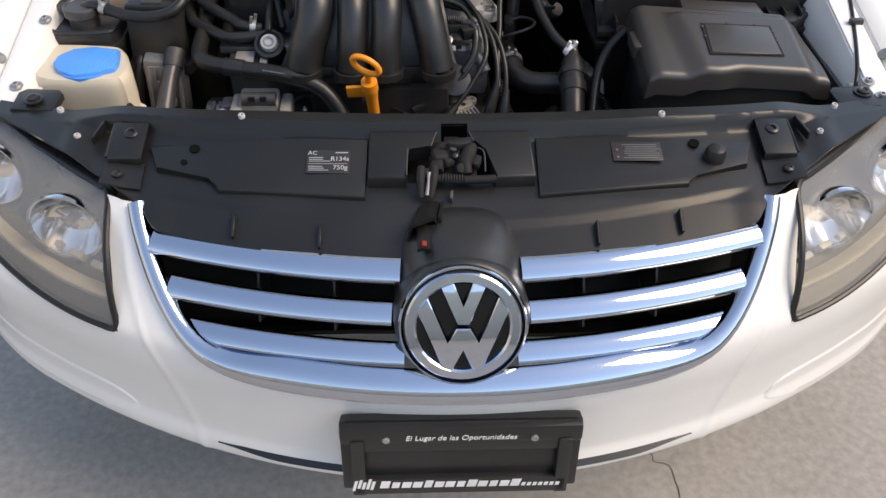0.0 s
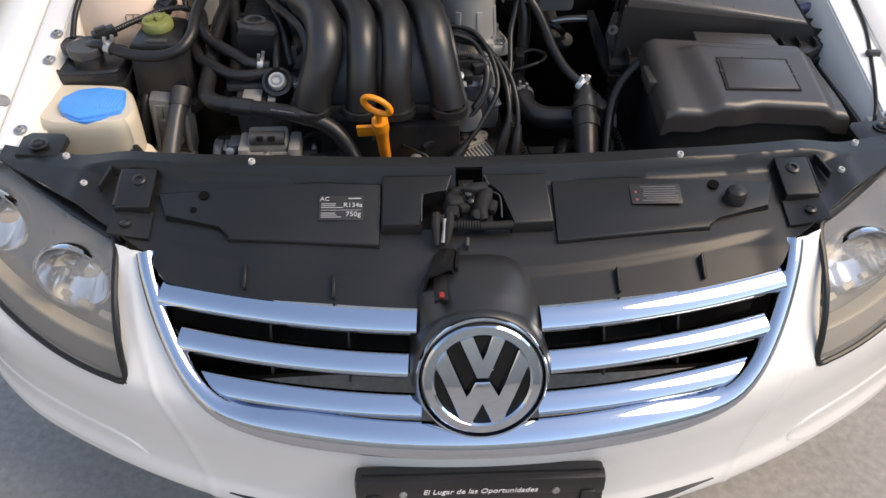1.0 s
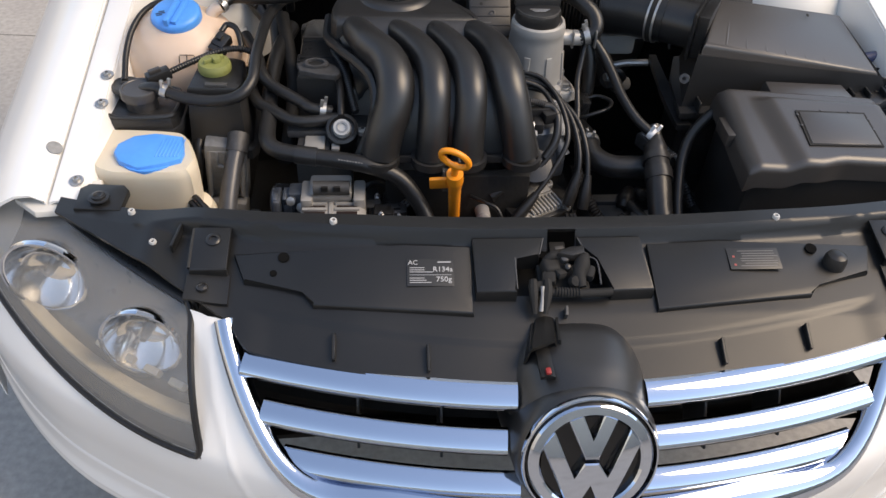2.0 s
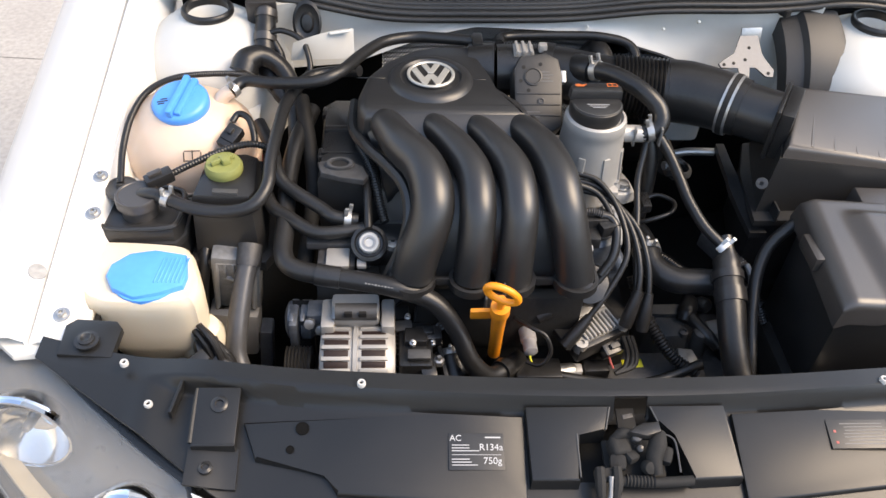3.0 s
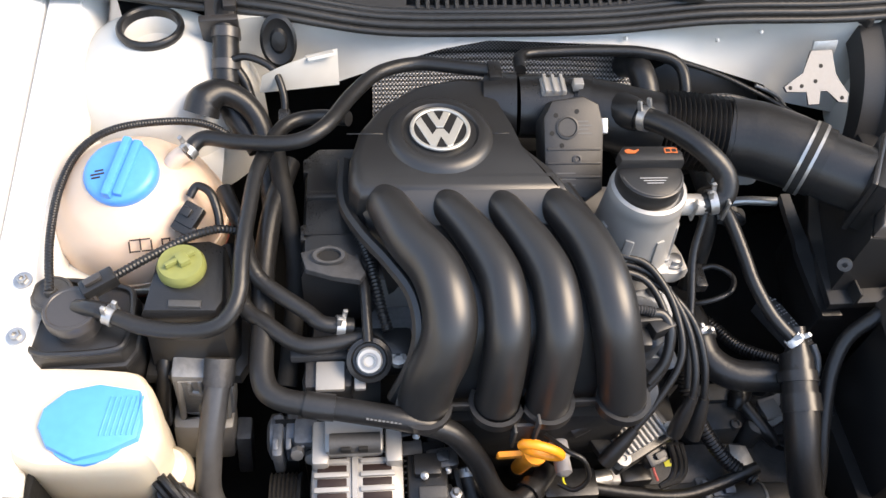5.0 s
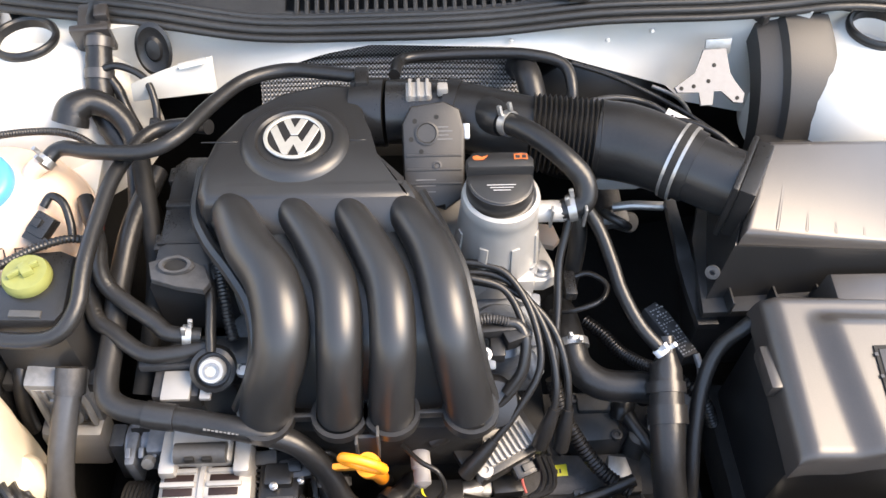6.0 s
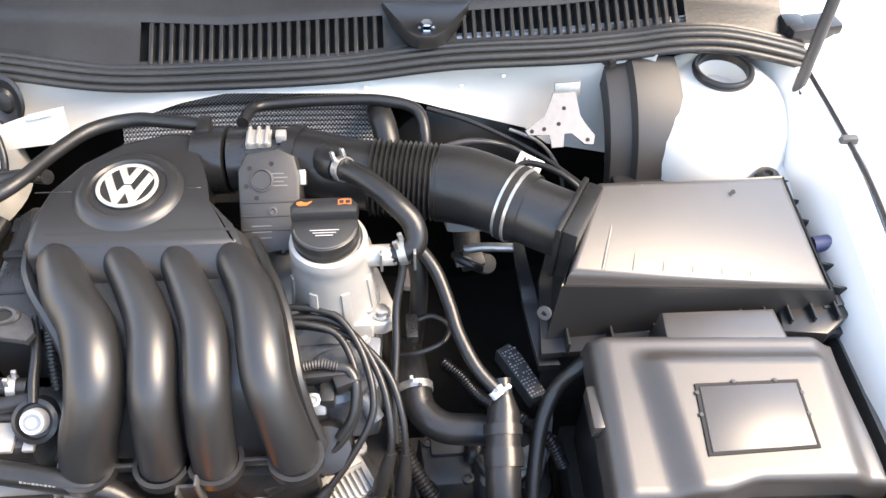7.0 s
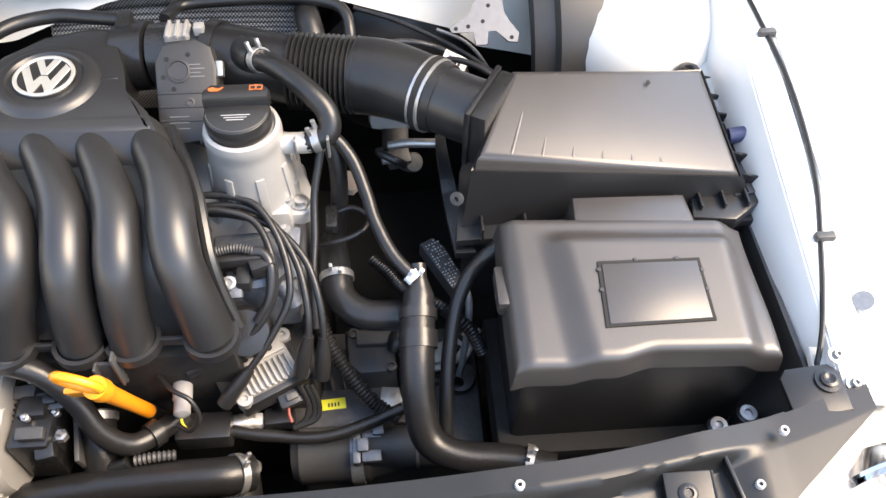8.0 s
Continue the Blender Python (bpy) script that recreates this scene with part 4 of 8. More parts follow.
        # Dark disc standing for the shade in the rivet's hole.
        part("rivet_hole_shade", lathe([(0.0021, -0.001), (0.0021, 0.0012), (0.0008, 0.0013)], pose(x, y, z + (0.0005 if abs(x) < 0.3 else 0.0025)), 10), DARK, r)
    for x, y, z, mat in ((-0.59, 0.945, 0.752, BLACK), (0.605, 0.962, 0.745, BLACK)):
        part("panel_screw", lathe([(0.0135, 0), (0.0135, 0.002), (0.009, 0.0025), (0.009, 0.005), (0.006, 0.006), (0.003, 0.004)], pose(x, y, z), 18), mat, c, "panel screw with washer")
    for s in (-1, 1):
        plate = prism([(s * 0.560, 0.925), (s * 0.558, 0.968), (s * 0.566, 0.978), (s * 0.612, 0.982), (s * 0.622, 0.972), (s * 0.620, 0.930)], 0.738, 0.7475 if s < 0 else 0.7445, 0.002)
        part("end_plate", plate, CARRIER, c, "plastic end plate under the screw")
    part("bump_stop", lathe([(0.014, 0), (0.014, 0.012), (0.0115, 0.018), (0.006, 0.021), (0.002, 0.021)], pose(0.342, 0.808, 0.742), 20), RUBBER, c, "black rubber bump stop")
    # Flat black discs drawn as holes, their inner shade in the colour.
    for x, y, r, mat in ((0.318, 0.829, 0.0070, HOLE_SHADE), (-0.344, 0.828, 0.0065, HOLE_SHADE), (-0.355, 0.807, 0.004, HOLE_SHADE)):
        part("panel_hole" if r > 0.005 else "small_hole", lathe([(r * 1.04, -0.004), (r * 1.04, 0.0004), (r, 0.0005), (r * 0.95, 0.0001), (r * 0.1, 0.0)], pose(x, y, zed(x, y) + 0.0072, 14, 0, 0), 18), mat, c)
    # catch
    k = thing("bonnet_catch", "dark greased steel bonnet catch with red release tab", "latch")
    part("catch_pocket", block((0.128, 0.096, 0.03), pose(-0.008, 0.806, 0.700), 0.004), DARK, k)
    part("catch_plate", block((0.062, 0.040, 0.006), pose(-0.006, 0.792, 0.742, 10, 0, 0), 0.002), DARK, k)
    part("catch_upright", block((0.020, 0.052, 0.004), pose(-0.006, 0.822, 0.746, 14, 0, 0), 0.0015), DARK, k)
    part("upright_slot", block((0.012, 0.005, 0.002), pose(-0.004, 0.838, 0.7515, 14, 0, 12), 0.0006), DULLCAST, k)
    jaw = block((0.021, 0.020, 0.018), pose(-0.023, 0.796, 0.758, 8, 6, 12), 0.006, seg=3)
    block((0.017, 0.016, 0.014), pose(-0.026, 0.781, 0.754, 20, -8, -10), 0.005, jaw)
    block((0.014, 0.012, 0.010), pose(-0.012, 0.785, 0.758, 0, 14, 30), 0.004, jaw)
    tube([(-0.030, 0.801, 0.762), (-0.020, 0.806, 0.768), (-0.010, 0.806, 0.768)], [0.004, 0.006, 0.0045], 10, 4, jaw)
    part("catch_jaw", jaw, DARK, k, "greased black catch jaw")
    claw = tube([(0.020, 0.806, 0.768), (0.015, 0.794, 0.767), (0.010, 0.782, 0.760), (0.012, 0.768, 0.752)], [0.006, 0.0095, 0.0085, 0.006], 12, 4)
    block((0.012, 0.018, 0.014), pose(0.024, 0.786, 0.757, 14, 0, -20), 0.005, claw)
    lathe([(0.007, -0.006), (0.008, 0.0), (0.006, 0.005), (0.002, 0.006)], pose(0.004, 0.774, 0.756, 40, 10, 0), 14, claw)
    part("catch_claw", claw, DARK, k, "greased black claw")
    part("striker_plate", prism([(-0.015, 0.802), (-0.008, 0.809), (0.001, 0.813), (0.019, 0.815), (0.019, 0.802), (0.003, 0.797)], 0.7705, 0.7775, 0.003), RUBBER, k, "dull curved striker plate")
    part("catch_rivet", lathe([(0.006, -0.004), (0.0065, 0.001), (0.005, 0.005), (0.002, 0.0062)], pose(-0.005, 0.803, 0.766, 25, 0, 0), 16), DULLCAST, k, "rounded worn rivet head")
    part("catch_rivet", lathe([(0.0045, -0.004), (0.0048, 0.001), (0.0035, 0.004), (0.001, 0.005)], pose(-0.003, 0.792, 0.762, 30, 0, 0), 14), BLACK, k)
    part("catch_wire", tube([(0.021, 0.806, 0.766), (0.030, 0.803, 0.766), (0.0345, 0.795, 0.764), (0.0345, 0.768, 0.756)], 0.0011, 6, 5), DULLCAST, k, "thin worn steel wire")
    # Paler strips along the step's edges: wear and edge highlight in one colour.
    for pts in ([(-0.0335, 0.8145, 0.7626), (-0.0262, 0.8390, 0.7674)], [(0.0168, 0.8390, 0.7674), (0.0222, 0.8225, 0.7641)], [(-0.0656, 0.766, 0.7528), (-0.0642, 0.8105, 0.7617)]):
        part("worn_edge_highlight", tube([pts[0], Vector(pts[0]).lerp(Vector(pts[1]), 0.5), pts[1]], 0.0009, 6, 2), GREYPLASTIC, k, "worn plastic edge, its highlight in a paler colour")
    rod = part("spring_rod", tube([(-0.025, 0.764, 0.748), (0.01, 0.762, 0.7475), (0.048, 0.763, 0.748)], 0.0055, 10, 5), DARK, k, "black sleeved rod")
    part("spring", tube([(-0.02, 0.764, 0.749), (-0.006, 0.763, 0.7485), (0.008, 0.7625, 0.7485)], 0.0066, 10, 8, ribs=0.0014, pitch=0.0034), DARK, rod)
    hook = bmesh.new()
    for dx in (-0.009, 0.008):
        tube([(-0.038 + dx, 0.772, 0.760), (-0.039 + dx, 0.756, 0.755), (-0.041 + dx * 0.7, 0.738, 0.739)], [0.005, 0.0055, 0.003], 8, 4, hook)
    block((0.020, 0.014, 0.012), pose(-0.042, 0.768, 0.752, 20, 0, 6), 0.004, hook)
    part("catch_hook", hook, DARK, k)
    part("hook_pin", tube([(-0.037, 0.763, 0.759), (-0.038, 0.752, 0.752), (-0.040, 0.740, 0.741)], [0.0028, 0.0022, 0.003], 8, 4), GREYCAST, k, "worn steel pin")

    def ramp(u, v):
        x = -0.046 + 0.012 * (1 - v) + (0.014 + 0.004 * v) * u
        return (x, 0.742 - 0.056 * v + 0.006 * u * v, 0.731 + 0.014 * v + 0.003 * u * v - 0.010 * ease(0.75, 1.0, abs(u)) - 0.004 * (1 - v) * abs(u))

    part("lever_guard", sheet(ramp, span(-1, 1, 17), span(0, 1, 9), 0.005), CARRIER, k, "black plastic lever guard")
    side = sheet(lambda v, w: (-0.0195 - 0.005 * v + 0.003 * w, 0.738 - 0.044 * v, 0.733 + 0.010 * v - 0.022 * w), span(0, 1, 9), span(0, 1, 4), 0.003, (-1, 0, 0))
    part("guard_cheek", side, CARRIER, k)
    side = sheet(lambda v, w: (-0.051 - 0.011 * v - 0.004 * w, 0.735 - 0.052 * v, 0.727 + 0.010 * v - 0.022 * w), span(0, 1, 9), span(0, 1, 4), 0.003, (1, 0, 0))
    part("guard_cheek", side, CARRIER, k)
    part("guard_post", block((0.0035, 0.012, 0.012), pose(-0.009, 0.743, 0.736, 20, 0, -6), 0.001), GREYPLASTIC, k)
    part("release_lever", sheet(lambda u, v: (-0.045 + 0.008 * u, 0.70 - 0.052 * v, 0.733 + 0.004 * v - 0.002 * u * u), span(-1, 1, 5), span(0, 1, 6), 0.005), CARRIER, k)
    part("release_tab", block((0.006, 0.008, 0.004), pose(-0.0445, 0.6535, 0.7385, 4, 0, 3), 0.0015), RED, k, "small red release tab")
    # stickers
    m = pose(-0.167, 0.7985, 0.7504, 14.5, 0, -1)
    st = tagged(link_mesh("sticker", block((0.056, 0.038, 0.0006), m, 0.0002), LABEL), "grey air-conditioning refrigerant sticker on the panel", "sticker")
    words("AC", 0.0088, m @ Matrix.Translation((-0.021, 0.0135, 0.0006)), INK_GREY, st)
    words("R134a", 0.0096, m @ Matrix.Translation((0.015, 0.004, 0.0006)), INK_GREY, st)
    words("750g", 0.0098, m @ Matrix.Translation((0.016, -0.010, 0.0006)), INK_GREY, st)
    rows = [(-0.016, 0.0065, 0.018, 0.0008), (-0.016, 0.0035, 0.018, 0.0008), (-0.011, 0.0006, 0.028, 0.0008), (-0.016, -0.008, 0.018, 0.0008), (-0.015, -0.011, 0.020, 0.0008), (-0.012, -0.014, 0.026, 0.0008), (0.017, 0.0145, 0.016, 0.0014), (0.0, -0.0035, 0.05, 0.0004)]
    bars(rows, m @ Matrix.Translation((0, 0, 0.0004)), INK_GREY, st)
    m = pose(0.238, 0.812, 0.7528, 14.5, 0.3, 0)
    st = tagged(link_mesh("sticker", block((0.066, 0.031, 0.0006), m, 0.0002), LABEL), "black warning sticker with fine pale print on the panel", "sticker")
    rows = [(0.004 + 0.002 * (k % 3), 0.011 - 0.0036 * k, 0.046 - 0.004 * (k % 2), 0.0010) for k in range(7)]
    bars(rows, m @ Matrix.Translation((0, 0, 0.0004)), INK_DIM, st)
    bars([(-0.026, 0.003, 0.0028, 0.0028), (-0.026, -0.009, 0.0028, 0.0028)], m @ Matrix.Translation((0, 0, 0.0004)), INK_RED, st, "warning_mark")


lock_carrier()


# ---- the engine ----
def engine():
    """Block, head, timing cover and the cast parts that show between the covers."""
    e = thing("engine", "dark four-cylinder engine block with aluminium head", "engine")
    part("engine_block", block((0.44, 0.26, 0.30), pose(-0.14, 1.20, 0.47), 0.015), DARK, e)
    part("cylinder_head", block((0.40, 0.17, 0.09), pose(-0.13, 1.255, 0.655), 0.01), GREYCAST, e, "grey cast cylinder head")
    part("rocker_cover", block((0.34, 0.14, 0.065), pose(-0.105, 1.275, 0.722), 0.014), ALU, e, "silver cast rocker cover")
    part("timing_cover", prism([(-0.352, 1.195), (-0.285, 1.19), (-0.27, 1.21), (-0.27, 1.36), (-0.285, 1.38), (-0.338, 1.38), (-0.352, 1.365)], 0.55, 0.788, 0.012), BLACK, e, "black timing belt cover")
    part("cover_seam", block((0.078, 0.003, 0.004), pose(-0.311, 1.245, 0.7875), 0.001), BLACK, e)
    part("cover_rib", block((0.074, 0.012, 0.010), pose(-0.312, 1.300, 0.787), 0.004), BLACK, e)
    for x, y in ((-0.342, 1.25), (-0.342, 1.35)):
        part("cover_clip", block((0.008, 0.022, 0.02), pose(x - 0.008, y, 0.775), 0.002), BLACK, e)
    part("timing_cover_lower", prism([(-0.355, 1.12), (-0.30, 1.10), (-0.27, 1.12), (-0.27, 1.21), (-0.34, 1.22)], 0.45, 0.70, 0.012), GREYPLASTIC, e)
    eye = prism([(-0.352, 1.214), (-0.346, 1.192), (-0.318, 1.182), (-0.290, 1.176), (-0.284, 1.186), (-0.292, 1.206), (-0.322, 1.224)], 0.788, 0.796, 0.0015)
    lathe([(0.009, -0.002), (0.0145, -0.002), (0.015, 0.002), (0.013, 0.005), (0.010, 0.005), (0.009, 0.003), (0.009, -0.002)], pose(-0.322, 1.207, 0.797, 12, 0, 0) @ Matrix.Diagonal((1.3, 0.75, 1, 1)), 22, eye)
    part("lifting_eye", eye, DULLCAST, e, "dull steel lifting eye")
    part("eye_hole", lathe([(0.0088, 0), (0.0088, 0.0012), (0.001, 0.0012)], pose(-0.322, 1.207, 0.7968, 12, 0, 0) @ Matrix.Diagonal((1.3, 0.75, 1, 1)), 18), DARK, e)
    # casting under the leads
    c = bmesh.new()
    block((0.085, 0.07, 0.06), pose(0.025, 1.165, 0.665), 0.012, c)
    lathe([(0.036, 0), (0.036, 0.03), (0.03, 0.036), (0.02, 0.036)], pose(0.022, 1.165, 0.69), 28, c)
    block((0.05, 0.025, 0.02), pose(0.04, 1.205, 0.71), 0.004, c)
    part("thermostat_casting", c, BLUEGREY, e, "silver cast housing at the head's end")
    cw = bmesh.new()
    block((0.10, 0.062, 0.020), pose(0.020, 1.190, 0.706, 24, 0, -6), 0.006, cw)
    tube([(0.005, 1.16, 0.72), (0.02, 1.150, 0.716), (0.048, 1.146, 0.70), (0.062, 1.13, 0.68)], 0.0105, 12, 5, cw)
    lathe([(0.013, -0.02), (0.013, 0.020), (0.010, 0.024), (0.004, 0.024)], pose(0.006, 1.176, 0.712, 25, 0, 0), 18, cw)
    block((0.024, 0.024, 0.012), pose(0.0, 1.122, 0.733, 30, 0, 0), 0.003, cw)
    part("sensor_casting", cw, BLUEGREY, e, "grey casting with cast numbers")
    part("end_plug", lathe([(0.028, -0.03), (0.030, -0.004), (0.026, 0.004), (0.012, 0.006)], pose(0.010, 1.092, 0.688, 40, 0, 0), 24), BLACK, e, "round black plug")
    bars([(-0.016 + 0.008 * k, 0, 0.005, 0.008 - 0.002 * (k % 2)) for k in range(5)], pose(0.026, 1.196, 0.7195, 24, 0, -6), ALU, e, "cast_number")
    for x, y, z in ((0.058, 1.228, 0.752), (0.062, 1.248, 0.765), (-0.02, 1.215, 0.757), (0.05, 1.205, 0.73)):
        part("cover_bolt", lathe([(0.010, -0.03), (0.010, 0.0), (0.006, 0.0005), (0.006, 0.005), (0.003, 0.006)], pose(x, y, z), 12), GREYCAST, e)
    # injector rail and connectors in the dark gap
    rail = bmesh.new()
    block((0.070, 0.014, 0.014), pose(0.004, 1.146, 0.752, 0, 0, 4), 0.003, rail)
    block((0.022, 0.024, 0.018), pose(-0.006, 1.155, 0.742, 10, 0, 8), 0.004, rail)
    block((0.028, 0.02, 0.018), pose(0.034, 1.140, 0.748, 0, 0, 20), 0.004, rail)
    block((0.016, 0.026, 0.018), pose(0.014, 1.130, 0.738), 0.004, rail)
    tube([(0.022, 1.15, 0.760), (0.036, 1.148, 0.758), (0.044, 1.134, 0.748), (0.040, 1.112, 0.722), (0.024, 1.098, 0.70)], 0.0060, 10, 6, rail)
    part("wire_sleeve", tube([(-0.015, 1.149, 0.763), (0.006, 1.151, 0.766), (0.026, 1.149, 0.763)], 0.0055, 10, 6, ribs=0.0012, pitch=0.003), DULLCAST, e, "grey corrugated wire sleeve")
    part("injector_rail", rail, BLACK, e, "black fuel injector rail with plugs")
    part("rail_bolt", lathe([(0.0075, 0), (0.0075, 0.005), (0.004, 0.0055), (0.003, 0.003)], pose(0.0, 1.122, 0.742, 30, 0, 0), 10), STEEL, e)
    # gearbox side and starter
    part("gearbox", block((0.24, 0.20, 0.16), pose(0.165, 1.10, 0.44, 4, 0, 0), 0.03), DULLCAST, e, "grey cast gearbox casing")
    part("gearbox_pad", block((0.16, 0.05, 0.03), pose(0.12, 1.07, 0.527, 8, 0, 0), 0.008), DULLCAST, e)
    cv = prism([(0.108, 1.160), (0.175, 1.163), (0.180, 1.150), (0.176, 1.092), (0.128, 1.090), (0.112, 1.105)], 0.53, 0.578, 0.006, inset=0.004)
    block((0.05, 0.02, 0.012), pose(0.150, 1.140, 0.580), 0.003, cv)
    part("selector_cover", cv, GREYPLASTIC, e, "dark grey cover on the gearbox")
    for x, y in ((0.122, 1.15), (0.168, 1.10)):
        part("cover_screw", lathe([(0.007, 0.574), (0.007, 0.582), (0.004, 0.583), (0.003, 0.580)], Matrix.Translation((x, y, 0)), 10), DULLCAST, e)
    for k in range(4):
        part("gearbox_rib", block((0.005, 0.06, 0.014), pose(0.078 + 0.016 * k, 1.088, 0.524, 8, 0, 10), 0.002), DULLCAST, e)
    part("gearbox_flange", tube([(0.052, 1.16, 0.50), (0.056, 1.11, 0.530), (0.058, 1.07, 0.530), (0.056, 1.03, 0.48)], 0.009, 10, 5), DULLCAST, e)
    m = along((0.046, 1.033, 0.497), (0.206, 1.029, 0.502))
    s = lathe([(0.018, -0.008), (0.034, -0.004), (0.038, 0.004), (0.040, 0.006), (0.040, 0.064), (0.041, 0.066), (0.041, 0.090), (0.036, 0.096), (0.034, 0.12), (0.030, 0.132), (0.012, 0.140)], m, 32)
    st = part("starter_motor", s, GREYPLASTIC, e, "dark grey starter motor")
    part("starter_band", lathe([(0.0412, 0.069), (0.0440, 0.069), (0.0440, 0.084), (0.0412, 0.084)], m, 32), GREYCAST, st)
    ms = along((0.118, 1.022, 0.522), (0.238, 1.018, 0.524))
    part("starter_solenoid", lathe([(0.010, 0.0), (0.020, 0.002), (0.024, 0.010), (0.024, 0.048), (0.0255, 0.050), (0.0255, 0.108), (0.022, 0.113), (0.008, 0.115)], ms, 28), GREYPLASTIC, st, "dark grey starter solenoid")
    part("solenoid_ring", lathe([(0.0250, 0.075), (0.0266, 0.0755), (0.0266, 0.0785), (0.0250, 0.079)], ms, 28), STEEL, st, "bright crimped ring")
    lugs = bmesh.new()
    for k in range(2):
        block((0.014, 0.016, 0.020), pose(0.130 + 0.018 * k, 1.012 + 0.020 * k, 0.548, 12, 0, 0), 0.003, lugs)
        block((0.024, 0.014, 0.012), pose(0.140, 1.000 + 0.030 * k, 0.544, 12, 0, 0), 0.003, lugs)
    block((0.010, 0.050, 0.020), pose(0.122, 1.018, 0.540, 10, 0, 0), 0.003, lugs)
    part("solenoid_lug", lugs, BLUEGREY, st, "stepped grey terminal lugs")
    mf = along((-0.030, 0.975, 0.455), (-0.034, 1.035, 0.515))
    f = lathe([(0.020, -0.03), (0.030, -0.02), (0.031, 0.0), (0.031, 0.055), (0.026, 0.062), (0.01, 0.064)], mf, 32)
    of = part("oil_filter", f, SATIN, e, "black oil filter canister")
    part("filter_rim", lathe([(0.0314, 0.052), (0.0335, 0.053), (0.0335, 0.058), (0.030, 0.060)], mf, 32), ALU, of, "pale alloy filter seat")
    bars([(-0.006, 0.004, 0.006, 0.0012), (-0.006, -0.002, 0.006, 0.0012), (0.004, 0.001, 0.0012, 0.007), (0.004, -0.010, 0.012, 0.002)], mf @ pose(0, 0, 0.035, 0, 0, -75) @ pose(0.0314, 0, 0, 90, 0, 90), INK_GREY, of)
    lab = block((0.030, 0.014, 0.0008), pose(0.094, 1.072, 0.5435, 8, 0, 4), 0.0003)
    tag = tagged(link_mesh("gearbox_label", lab, YELLOW), "small yellow label on the gearbox", "label")
    bars([(-0.006 + 0.004 * k, -0.001, 0.0022, 0.005) for k in range(4)], pose(0.094, 1.072, 0.5441, 8, 0, 4), INK_BLACK, tag)
    # clutter of sensors and fittings in front of the head
    cl = bmesh.new()
    block((0.05, 0.04, 0.03), pose(-0.325, 1.115, 0.705), 0.005, cl)
    block((0.06, 0.02, 0.012), pose(-0.335, 1.135, 0.725), 0.003, cl)
    part("engine_bracket", cl, DULLCAST, e, "grey cast engine bracket")
    pl = bmesh.new()
    block((0.030, 0.034, 0.006), pose(-0.323, 1.106, 0.7225), 0.002, pl)
    block((0.012, 0.034, 0.006), pose(-0.292, 1.106, 0.7225), 0.002, pl)
    part("bracket_plate", pl, ALU, e)
    fl = block((0.22, 0.02, 0.10), pose(-0.11, 1.075, 0.64), 0.006)
    part("inlet_flange", fl, DARK, e)


engine()


